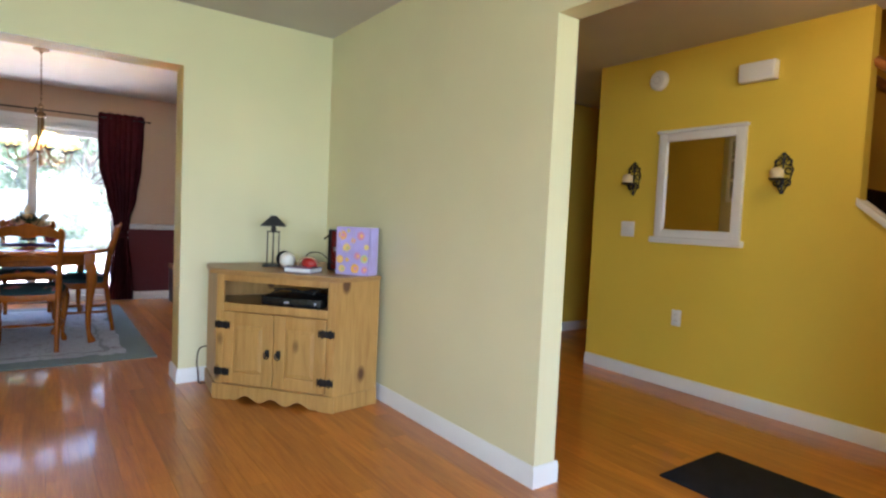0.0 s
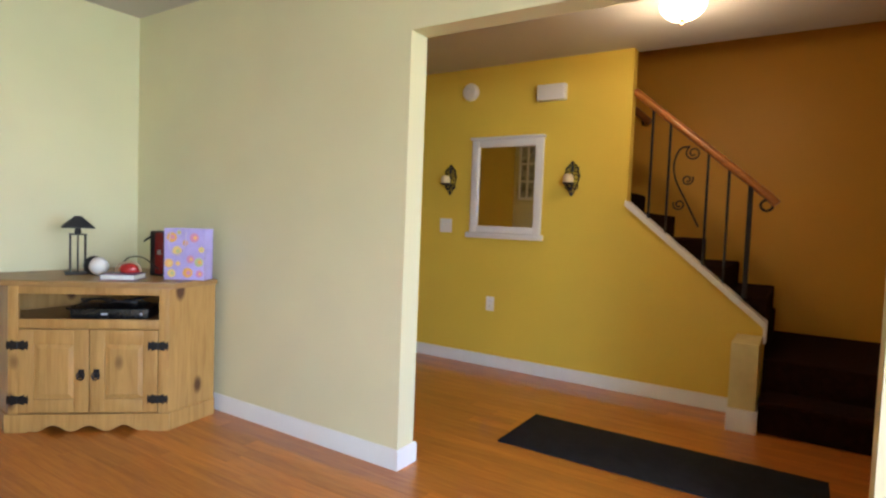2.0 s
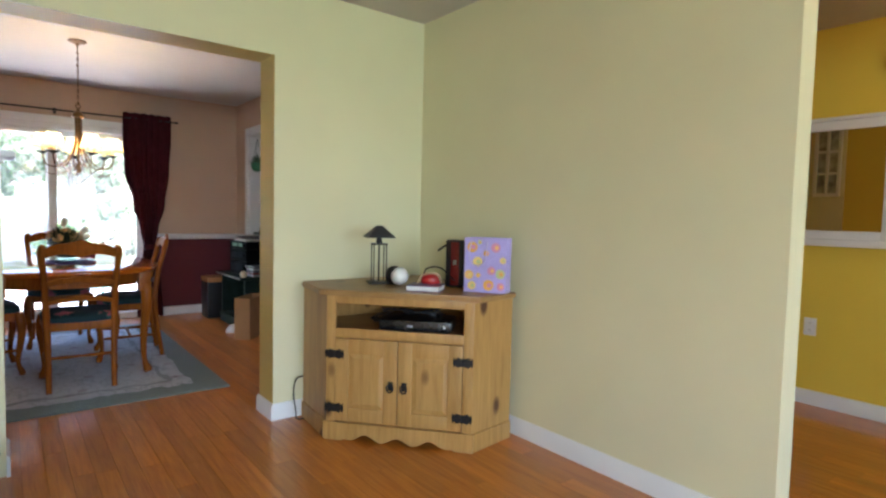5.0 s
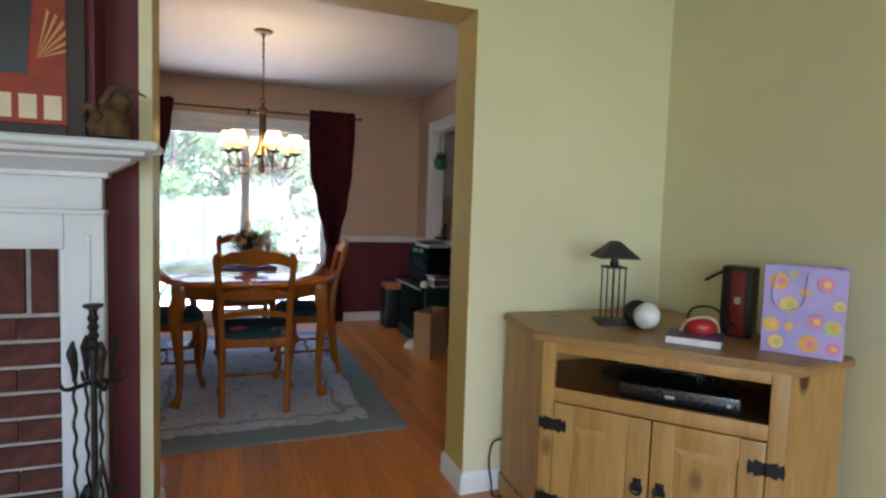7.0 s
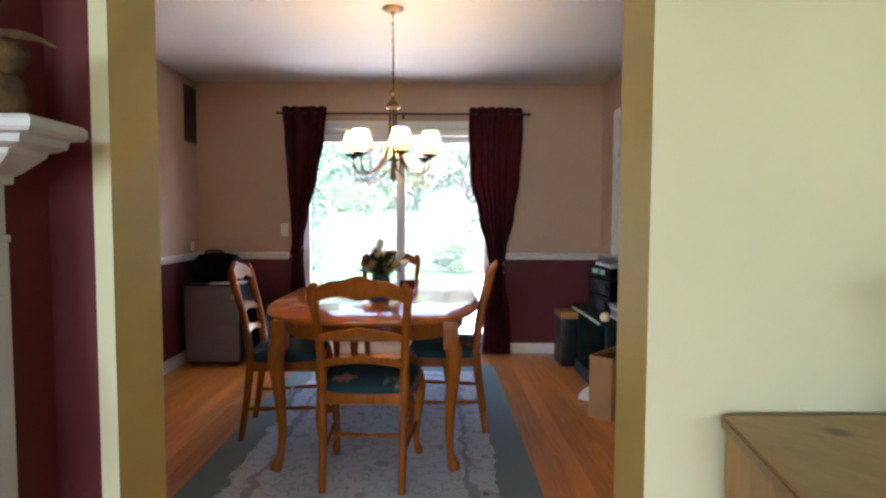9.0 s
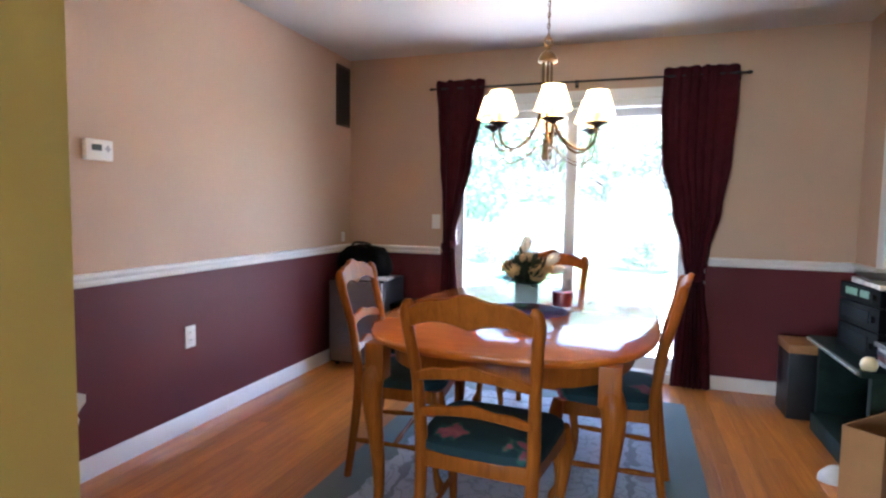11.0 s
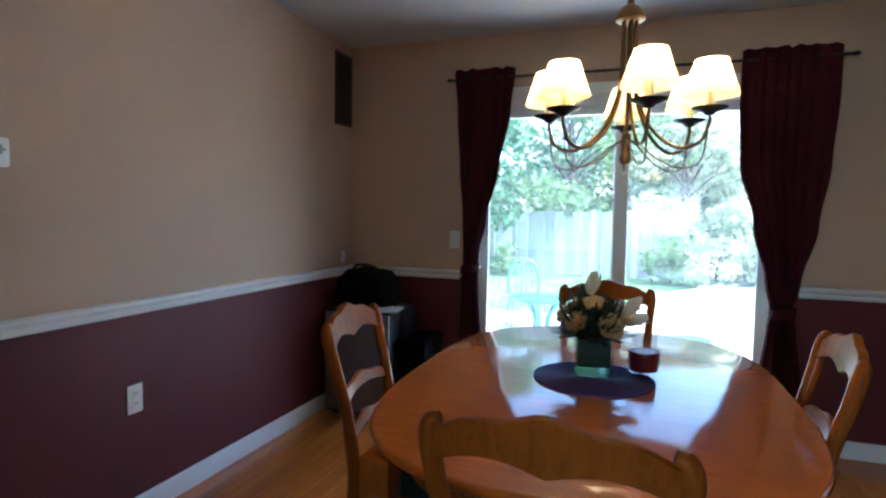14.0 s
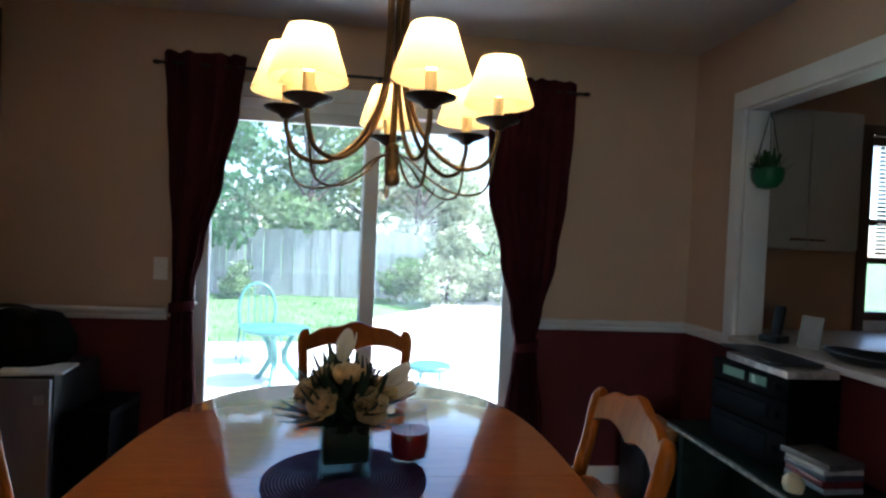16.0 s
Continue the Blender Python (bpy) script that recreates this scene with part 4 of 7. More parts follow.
def gift_bag():
    t = thing("gift_bag", (1.79, 3.175, TVZ), "lavender paper gift bag with bright printed circles", "gift bag", turn=-58)
    w, d, h = 0.112, 0.055, 0.285
    body = plain("lavender_paper", (0.46, 0.40, 0.76), 0.28, vary=0.12, scale=10, bump=0.03)
    bm = fresh()
    ring = lambda k, z: [(-w * k, -d, z), (w * k, -d, z), (w * k, 0.0, z), (w * k, d, z), (-w * k, d, z), (-w * k, 0.0, z)]
    lo, mid, hi = ring(1, 0.0), ring(1.0, 0.14), ring(1.01, h)
    for r, dx in ((mid, 0.012), (hi, 0.028)):
        r[2] = (r[2][0] - dx, 0.0, r[2][2])
        r[5] = (r[5][0] + dx, 0.0, r[5][2])
    ins = [(x * 0.98, y * 0.95, z) for x, y, z in hi]
    deep = [(x * 0.97, y * 0.93, 0.01) for x, y, z in lo]
    rings(bm, [lo, mid, hi, ins, deep])
    part("bag", bm, body, t, smooth=0)
    rnd = random.Random(5)
    colors = [(0.80, 0.42, 0.10), (0.84, 0.62, 0.20), (0.66, 0.27, 0.42), (0.52, 0.58, 0.26), (0.84, 0.50, 0.16)]
    mats = [plain("print_%s" % c, v, 0.3, vary=0.1, bump=0.0) for c, v in zip(("orange", "yellow", "pink", "green", "amber"), colors)]
    spots = [(-0.07, 0.235, 0.034), (-0.04, 0.16, 0.032), (0.055, 0.235, 0.030), (0.082, 0.10, 0.030), (-0.085, 0.09, 0.030), (0.02, 0.04, 0.034), (0.095, 0.17, 0.020), (0.035, 0.115, 0.026), (-0.03, 0.262, 0.014), (-0.035, 0.09, 0.016), (0.005, 0.205, 0.018), (-0.07, 0.035, 0.028), (0.085, 0.035, 0.024)]
    for k, (x, z, r) in enumerate(spots):
        r *= 0.82
        bm = fresh()
        prism(bm, [(x + r * math.cos(a * 0.3927), z + r * math.sin(a * 0.3927)) for a in range(16)], (-d - 0.0012, -d - 0.0004), lambda a, b, c: (a, c, b))
        dot = part("printed_circle", bm, mats[k % 5], t)
        bm = fresh()
        prism(bm, [(x + 0.2 * r + 0.45 * r * math.cos(a * 0.7854), z + 0.45 * r * math.sin(a * 0.7854)) for a in range(8)], (-d - 0.0018, -d - 0.0012), lambda a, b, c: (a, c, b))
        part("printed_centre", bm, mats[(k + 2) % 5], dot)
    bm = fresh()
    tube(bm, smooth_path([(-0.075, -d - 0.002, h - 0.02), (-0.085, -d - 0.006, h - 0.10), (-0.05, -d - 0.008, h - 0.145), (0.0, -d - 0.006, h - 0.12), (0.01, -d - 0.002, h - 0.02)]), 0.003, 6)
    part("cord_handle", bm, plain("lilac_cord", (0.5, 0.45, 0.66), 0.6), t)


gift_bag()
t = thing("power_cord", (1.09, 4.02, 0), "black power cord hanging beside the stand", "cord")
bm = fresh()
tube(bm, smooth_path([(0.05, 0.0, 0.24), (0.005, 0.0, 0.225), (-0.012, -0.005, 0.15), (-0.005, -0.02, 0.06), (0.0, -0.03, 0.006), (0.05, -0.05, 0.005)]), 0.0045, 6)
part("cable", bm, M_BLACK, t)

# ---- sitting room: fireplace ----
M_MANTEL = plain("mantel_paint", (0.57, 0.60, 0.64), 0.4, vary=0.04, scale=5)
fp = thing("fireplace_mantel", (-0.922, 3.899, -0.012), "white painted wooden fireplace mantel with stepped cornice", "mantel")
HW = 0.59
for s in (-1, 1):
    bm = fresh()
    box(bm, min(s * HW, s * (HW - 0.105)), max(s * HW, s * (HW - 0.105)), -0.05, 0.0, 0.2, 1.19, 0.004)
    leg = part("pilaster", bm, M_MANTEL, fp)
    bm = fresh()
    box(bm, min(s * (HW - 0.035), s * (HW - 0.055)), max(s * (HW - 0.035), s * (HW - 0.055)), -0.058, -0.05, 0.25, 1.13, 0.003)
    box(bm, min(s * (HW - 0.095), s * (HW - 0.118)), max(s * (HW - 0.095), s * (HW - 0.118)), -0.045, 0.0, 0.2, 1.085, 0.004)
    part("moulding", bm, M_MANTEL, leg)
bm = fresh()
box(bm, -HW + 0.105, HW - 0.105, -0.05, 0.0, 1.085, 1.19, 0.004)
part("head_board", bm, M_MANTEL, fp)
bm = fresh()
box(bm, -HW - 0.004, HW + 0.004, -0.055, 0.0, 1.19, 1.205, 0.003)
box(bm, -HW + 0.005, HW - 0.005, -0.045, 0.0, 1.205, 1.305, 0.003)
part("frieze", bm, M_MANTEL, fp)
bm = fresh()
prof = [(0.0, 1.300), (0.012, 1.302), (0.014, 1.316), (0.03, 1.322), (0.055, 1.338), (0.078, 1.352), (0.082, 1.360), (0.10, 1.362), (0.118, 1.368), (0.122, 1.380)]
loops = []
for k, z in [*prof, (0.126, 1.382), (0.15, 1.383), (0.157, 1.390), (0.157, 1.402), (0.15, 1.409), (0.0, 1.410)]:
    k2 = k if (k, z) != (0.0, 1.410) else 0.15
    loops.append([(-HW - k2, 0.0, z), (-HW - k2, -0.045 - k2 * 0.68, z), (HW + k2, -0.045 - k2 * 0.68, z), (HW + k2, 0.0, z)])
rings(bm, loops)
part("mantel_shelf", bm, M_MANTEL, fp, smooth=25)
# brick face
M_BRICK = plain("dark_red_brick", (0.080, 0.021, 0.016), 0.85, vary=0.5, scale=22, bump=0.8, fine=120)
M_MORTAR = plain("pale_mortar", (0.36, 0.34, 0.32), 0.9, vary=0.2, scale=30, bump=0.6)
surround = thing("brick_surround", (-0.922, 3.899, 0), "dark red brick fireplace face with pale mortar", "brickwork")
bm = fresh()
box(bm, -HW + 0.118, HW - 0.118, -0.018, 0.0, 0.2, 1.085)
part("mortar_bed", bm, M_MORTAR, surround)
bwide = HW - 0.121
bm = fresh()
box(bm, -0.0985, 0.0985, -0.012, 0.012, -0.0325, 0.0325, 0.003)
brick_mesh = finish("brick", bm, M_BRICK)
bm = fresh()
box(bm, -0.0525, 0.0525, -0.012, 0.012, -0.0325, 0.0325, 0.003)
half_mesh = finish("brick", bm, M_BRICK)
for k in range(11):
    ob = new("brick", brick_mesh)
    ob.parent = surround
    ob.matrix_local = pose(bwide - 0.04 - 0.080 * k, -0.02, 0.977, 0, 90, 0)
for r in range(9):
    z = 0.832 - 0.078 * r
    xs = [bwide - 0.1 - 0.208 * k for k in range(4)] if r % 2 else [bwide - 0.055] + [bwide - 0.21 - 0.208 * k for k in range(3)]
    for k, x in enumerate(xs):
        ob = new("brick", half_mesh if (r % 2 == 0 and k == 0) else brick_mesh)
        ob.parent = surround
        ob.matrix_local = pose(x, -0.02 + 0.002 * ((k * 7 + r * 3) % 3), z)
bm = fresh()
box(bm, -1.62, -0.262, 3.55, 3.899, 0.0, 0.2, 0.012)
solo("hearth", bm, plain("grey_stone", (0.30, 0.29, 0.28), 0.7, vary=0.25, scale=7, bump=0.4), "raised grey stone hearth slab below the fireplace", "hearth", kind=STR)


def fire_tools():
    t = thing("fireplace_tools", (-0.345, 3.76, 0.2), "black twisted wrought iron fireplace tool set", "fireplace tools", turn=15)
    bm = fresh()
    lathe(bm, [(0.001, 0), (0.10, 0), (0.105, 0.012), (0.03, 0.022), (0.012, 0.03), (0.001, 0.03)], seg=20)
    part("base", bm, M_IRON, t)
    bm = fresh()
    tube(bm, [(0, 0, 0.02), (0, 0, 0.58)], 0.009, 8)
    knobs = [(0.009, 0.55)]
    for k in range(5):
        z = 0.575 + 0.026 * k
        knobs += [(0.016, z), (0.010, z + 0.013)]
    lathe(bm, [*knobs, (0.012, 0.704), (0.026, 0.712), (0.027, 0.719), (0.001, 0.722)], seg=12)
    part("post", bm, M_IRON, t)
    bm = fresh()
    for a in (0.3, 1.87):
        c, s = math.cos(a), math.sin(a)
        tube(bm, smooth_path([(-0.088 * c, -0.088 * s, 0.505), (-0.070 * c, -0.070 * s, 0.482), (0, 0, 0.49), (0.070 * c, 0.070 * s, 0.482), (0.088 * c, 0.088 * s, 0.505)]), [0.004, 0.0065, 0.0075, 0.0065, 0.004], 6)
    part("crossbar", bm, M_IRON, t)
    for a, nm in ((0.3, "poker"), (1.87, "brush"), (3.44, "shovel"), (5.01, "tongs")):
        c, s = math.cos(a), math.sin(a)
        x, y = 0.050 * c, 0.050 * s
        bm = fresh()
        tube(bm, smooth_path([(x * 1.05, y * 1.05, 0.62), (x * 1.12, y * 1.12, 0.585), (x, y, 0.545), (x, y, 0.50)]), [0.003, 0.014, 0.010, 0.005], 8)
        spin = [(x + 0.0035 * math.cos(k * 1.1), y + 0.0035 * math.sin(k * 1.1), 0.50 - 0.0145 * k) for k in range(26)]
        tube(bm, spin, 0.0045, 6)
        if nm == "shovel":
            box(bm, x - 0.038, x + 0.038, y - 0.006, y + 0.006, 0.035, 0.145, 0.005)
        elif nm == "tongs":
            for w in (-0.016, 0.016):
                tube(bm, smooth_path([(x, y, 0.26), (x + w, y + w, 0.17), (x + w * 1.3, y + w * 1.3, 0.09), (x + w * 0.3, y + w * 0.3, 0.045)]), 0.005, 6)
        elif nm == "brush":
            lathe(bm, [(0.010, 0.16), (0.024, 0.13), (0.034, 0.05), (0.001, 0.045)], (x, y, 0), 10)
        else:
            tube(bm, smooth_path([(x, y, 0.17), (x + 0.028, y, 0.135), (x + 0.045, y, 0.165)]), [0.006, 0.005, 0.002], 6)
        part(nm, bm, M_IRON, t)


fire_tools()
# poster with its frame, leaning on the mantel shelf; its lettering becomes plain bars
t = thing("framed_poster", (-0.73, 3.893, 1.41), "dark framed red beer poster standing on the mantel", "poster")
M_POSTER = plain("orange_red_print", (0.30, 0.036, 0.012), 0.65, vary=0.3, scale=5, bump=0.0)
for x0, x1, z0, z1 in ((-0.35, -0.30, 0.0, 0.96), (0.30, 0.35, 0.0, 0.96), (-0.30, 0.30, 0.0, 0.03), (-0.30, 0.30, 0.93, 0.96)):
    bm = fresh()
    box(bm, x0, x1, -0.024, 0.0, z0, z1, 0.005)
    part("frame", bm, plain("dark_brown_frame", (0.022, 0.009, 0.006), 0.6), t)
bm = fresh()
box(bm, -0.30, 0.30, -0.008, 0.0, 0.03, 0.93)
part("print", bm, M_POSTER, t, smooth=0)
M_LETTER = plain("cream_print", (0.62, 0.50, 0.34), 0.4, bump=0.0)
for k in range(8):
    bm = fresh()
    x = 0.285 - 0.062 * k
    box(bm, x - 0.044, x, -0.0096, -0.0084, 0.045, 0.115)
    part("lettering_bar", bm, M_LETTER, t, smooth=0)
bm = fresh()
prism(bm, [(-0.02, 0.17), (0.20, 0.17), (0.225, 0.52), (0.19, 0.62), (-0.01, 0.62), (-0.045, 0.52)], (-0.0096, -0.0084), lambda a, b, c: (a, c, b))
part("glass_shape", bm, plain("dark_stout_print", (0.008, 0.006, 0.006), 0.4, bump=0.0), t, smooth=0)
bm = fresh()
prism(bm, [(-0.045, 0.62), (0.225, 0.62), (0.215, 0.70), (-0.035, 0.70)], (-0.0096, -0.0084), lambda a, b, c: (a, c, b))
box(bm, 0.0, 0.18, -0.0108, -0.0098, 0.40, 0.416)
part("foam_shape", bm, M_LETTER, t, smooth=0)
bm = fresh()
for k in range(6):
    a = 0.2 + 0.22 * k
    prism(bm, [(0.225, 0.22), (0.225 + 0.10 * math.cos(a) + 0.006, 0.23 + 0.13 * math.sin(a)), (0.225 + 0.10 * math.cos(a), 0.24 + 0.13 * math.sin(a))], (-0.0096, -0.0084), lambda p, q, c: (p, c, q))
part("barley_shape", bm, plain("barley_print", (0.55, 0.26, 0.05), 0.4, bump=0.0), t, smooth=0)


def figurine():
    t = thing("animal_figurine", (-0.315, 3.85, 1.41), "small brown and tan animal figurine on the mantel", "figurine", turn=20)
    bm = fresh()
    lathe(bm, [(0.001, 0.0), (0.045, 0.0), (0.055, 0.03), (0.045, 0.065), (0.02, 0.09), (0.001, 0.095)], seg=14, m=Matrix.Diagonal((1.1, 0.75, 1, 1)))
    lathe(bm, [(0.001, -0.035), (0.026, -0.022), (0.032, 0.0), (0.024, 0.024), (0.001, 0.034)], m=pose(0.028, -0.01, 0.105, 70, 0, -50), seg=12)
    tube(bm, smooth_path([(-0.02, 0, 0.09), (0.01, 0.0, 0.145), (0.06, 0.0, 0.148), (0.10, 0.0, 0.135)]), [0.014, 0.010, 0.007, 0.002], 8)
    tube(bm, smooth_path([(-0.03, -0.03, 0.05), (-0.06, -0.03, 0.08), (-0.075, -0.02, 0.05)]), [0.014, 0.012, 0.006], 8)
    rnd = random.Random(8)
    for v in bm.verts:
        v.co += Vector((rnd.uniform(-1, 1), rnd.uniform(-1, 1), rnd.uniform(0, 1))) * 0.003
    me = finish("animal_figurine", bm, plain("brown_plush", (0.11, 0.055, 0.02), 0.9, vary=0.6, scale=30, bump=0.9), 60)
    bpy.data.objects.remove(t)
    ob = new("animal_figurine", me)
    ob.matrix_world = pose(-0.315, 3.85, 1.41, 0, 0, 20)
    tagged(ob, "small brown and tan animal figurine on the mantel", "figurine")


figurine()

# ---- dining room: rug ----
def rug_material():
    m = bpy.data.materials.new("floral_rug")
    n, l, b = links(m)
    tc = n.new("ShaderNodeTexCoord")
    sep = n.new("ShaderNodeSeparateXYZ")
    l.new(tc.outputs["Object"], sep.inputs["Vector"])

    def op(kind, a, c=None):
        k = n.new("ShaderNodeMath")
        k.operation = kind
        for i, v in enumerate((a, c)):
            if v is None:
                continue
            if isinstance(v, (int, float)):
                k.inputs[i].default_value = v
            else:
                l.new(v, k.inputs[i])
        return k.outputs[0]

    def mixed(fac, a, c):
        k = n.new("ShaderNodeMix")
        k.data_type = "RGBA"
        l.new(fac, k.inputs["Factor"])
        for s, v in (("A", a), ("B", c)):
            if isinstance(v, tuple):
                k.inputs[s].default_value = (*v, 1)
            else:
                l.new(v, k.inputs[s])
        return k.outputs["Result"]

    # distance from the rug's edge, made wavy by scallops
    dx = op("SUBTRACT", 0.815, op("ABSOLUTE", sep.outputs["X"]))
    dy = op("SUBTRACT", 1.30, op("ABSOLUTE", sep.outputs["Y"]))
    edge = op("MINIMUM", dx, dy)
    warp = n.new("ShaderNodeTexNoise")
    warp.inputs["Scale"].default_value = 9.0
    l.new(tc.outputs["Object"], warp.inputs["Vector"])
    wob = op("MULTIPLY", op("SUBTRACT", warp.outputs["Fac"], 0.5), 0.14)
    edge2 = op("ADD", edge, wob)
    field = op("GREATER_THAN", edge2, 0.19)
    band = op("MULTIPLY", op("GREATER_THAN", edge2, 0.30), op("LESS_THAN", edge2, 0.335))
    flowers = n.new("ShaderNodeTexVoronoi")
    flowers.inputs["Scale"].default_value = 5.2
    l.new(tc.outputs["Object"], flowers.inputs["Vector"])
    petals = op("LESS_THAN", op("ADD", flowers.outputs["Distance"], op("MULTIPLY", wob, 1.8)), 0.20)
    hearts = op("LESS_THAN", flowers.outputs["Distance"], 0.08)
    vine = n.new("ShaderNodeTexNoise")
    vine.inputs["Scale"].default_value, vine.inputs["Detail"].default_value = 13.0, 3.0
    l.new(tc.outputs["Object"], vine.inputs["Vector"])
    vines = op("LESS_THAN", op("ABSOLUTE", op("SUBTRACT", vine.outputs["Fac"], 0.5)), 0.022)
    pile = n.new("ShaderNodeTexNoise")
    pile.inputs["Scale"].default_value = 260.0
    l.new(tc.outputs["Object"], pile.inputs["Vector"])
    ground = mixed(vines, (0.48, 0.48, 0.49), (0.33, 0.33, 0.33))
    ground = mixed(petals, ground, (0.36, 0.31, 0.32))
    ground = mixed(hearts, ground, (0.15, 0.09, 0.11))
    ground = mixed(band, ground, (0.26, 0.26, 0.26))
    color = mixed(field, (0.155, 0.185, 0.165), ground)
    shade = n.new("ShaderNodeHueSaturation")
    mr = n.new("ShaderNodeMapRange")
    mr.inputs["To Min"].default_value, mr.inputs["To Max"].default_value = 0.7, 1.25
    l.new(pile.outputs["Fac"], mr.inputs["Value"])
    l.new(mr.outputs["Result"], shade.inputs["Value"])
    l.new(color, shade.inputs["Color"])
    l.new(shade.outputs["Color"], b.inputs["Base Color"])
    b.inputs["Roughness"].default_value, b.inputs["Specular IOR Level"].default_value = 0.95, 0.1
    b.inputs["Sheen Weight"].default_value = 0.2
    bp = n.new("ShaderNodeBump")
    bp.inputs["Strength"].default_value, bp.inputs["Distance"].default_value = 0.7, 0.004
    l.new(pile.outputs["Fac"], bp.inputs["Height"])
    l.new(bp.outputs["Normal"], b.inputs["Normal"])
    return m


CX, CY = 0.155, 6.19                  # middle of the dining table
bm = fresh()
box(bm, -0.815, 0.815, -1.30, 1.30, 0.0, 0.011, 0.004)
solo("area_rug", bm, rug_material(), "pale floral area rug with a grey-green border", "rug", at=(CX, 6.12, 0))

# ---- dining table ----
def oval(hx, hy, z, k=3.0, seg=72, half=0):
    pts = []
    for i in range(seg + (1 if half else 0)):
        a = (math.pi * i / seg if half else 2 * math.pi * i / seg) + (math.pi if half < 0 else 0)
        c, s = math.cos(a), math.sin(a)
        pts.append((hx * math.copysign(abs(c) ** (2 / k), c), hy * math.copysign(abs(s) ** (2 / k), s), z))
    return pts


TT = 0.765
tb = thing("dining_table", (CX, CY, 0), "oval polished cherry dining table with cabriole legs", "dining table")
for half in (1, -1):
    bm = fresh()
    loops = []
    for inset, z in ((0.028, TT - 0.034), (0.012, TT - 0.030), (0.004, TT - 0.022), (0.0, TT - 0.012), (0.003, TT - 0.003), (0.010, TT)):
        loops.append([(x, y + half * 0.0007, z) for x, y, z in oval(0.582 - inset, 0.85 - inset, z, half=half, seg=36)])
    rings(bm, loops)
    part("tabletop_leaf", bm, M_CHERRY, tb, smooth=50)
bm = fresh()
outer = [oval(0.495, 0.755, z) for z in (TT - 0.12, TT - 0.034)]
inn = [oval(0.473, 0.733, z) for z in (TT - 0.034, TT - 0.12)]
rings(bm, [*outer, *inn, outer[0]], cap=False)
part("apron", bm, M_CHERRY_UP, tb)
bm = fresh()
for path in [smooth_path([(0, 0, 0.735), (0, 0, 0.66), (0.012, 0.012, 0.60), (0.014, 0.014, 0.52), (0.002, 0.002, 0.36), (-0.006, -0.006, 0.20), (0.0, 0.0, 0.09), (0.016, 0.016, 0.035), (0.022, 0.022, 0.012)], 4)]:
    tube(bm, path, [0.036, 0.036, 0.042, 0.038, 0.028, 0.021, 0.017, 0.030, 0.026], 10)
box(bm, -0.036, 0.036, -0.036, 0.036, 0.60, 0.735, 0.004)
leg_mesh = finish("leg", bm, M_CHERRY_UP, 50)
for sx, sy in ((1, 1), (-1, 1), (-1, -1), (1, -1)):
    ob = new("leg", leg_mesh)
    ob.parent = tb
    ob.matrix_local = pose(sx * 0.408, sy * 0.735, 0.009, 0, 0, {(1, 1): 0, (-1, 1): 90, (-1, -1): 180, (1, -1): 270}[(sx, sy)])

# ---- chairs ----
def floral_material():
    m = plain("floral_tapestry", (0.018, 0.040, 0.044), 0.8, vary=0.5, scale=16, bump=0.5, fine=420, spec=0.2)
    n, l, b = links(m)
    tc, vo, nz = n.new("ShaderNodeTexCoord"), n.new("ShaderNodeTexVoronoi"), n.new("ShaderNodeTexNoise")
    vo.inputs["Scale"].default_value, nz.inputs["Scale"].default_value = 6.0, 24.0
    mv = n.new("ShaderNodeMix")
    mv.data_type = "VECTOR"
    mv.inputs["Factor"].default_value = 0.10
    l.new(tc.outputs["Object"], mv.inputs["A"])
    l.new(tc.outputs["Object"], nz.inputs["Vector"])
    l.new(nz.outputs["Color"], mv.inputs["B"])
    l.new(mv.outputs["Result"], vo.inputs["Vector"])
    ramp = n.new("ShaderNodeValToRGB")
    e = ramp.color_ramp.elements
    e[0].position, e[0].color = 0.0, (0.42, 0.13, 0.13, 1)
    e[1].position, e[1].color = 0.30, (0.016, 0.036, 0.040, 1)
    k = e.new(0.19)
    k.color = (0.26, 0.07, 0.09, 1)
    k = e.new(0.23)
    k.color = (0.03, 0.10, 0.075, 1)
    l.new(vo.outputs["Distance"], ramp.inputs["Fac"])
    l.new(ramp.outputs["Color"], b.inputs["Base Color"])
    return m


M_SEAT = floral_material()


def wavy_rail(bm, half, top, low, bow, y_of, thick=0.018, seg=24):
    """A ladder rail between the posts: top(u) and low(u) are heights for u from -1 to 1."""
    loops = []
    for i in range(seg + 1):
        u = -1 + 2 * i / seg
        x, zt, zb = half * u, top(u), low(u)
        yt, yb = y_of(zt) - bow * (1 - u * u), y_of(zb) - bow * (1 - u * u)
        zm, ym = (zt + zb) / 2, (yt + yb) / 2
        t2 = thick / 2
        loops.append([(x, yb - t2, zb + 0.003), (x, yb, zb - 0.001), (x, yb + t2, zb + 0.003), (x, ym + t2, zm), (x, yt + t2, zt - 0.004), (x, yt, zt), (x, yt - t2, zt - 0.004), (x, ym - t2, zm)])
    return rings(bm, loops)


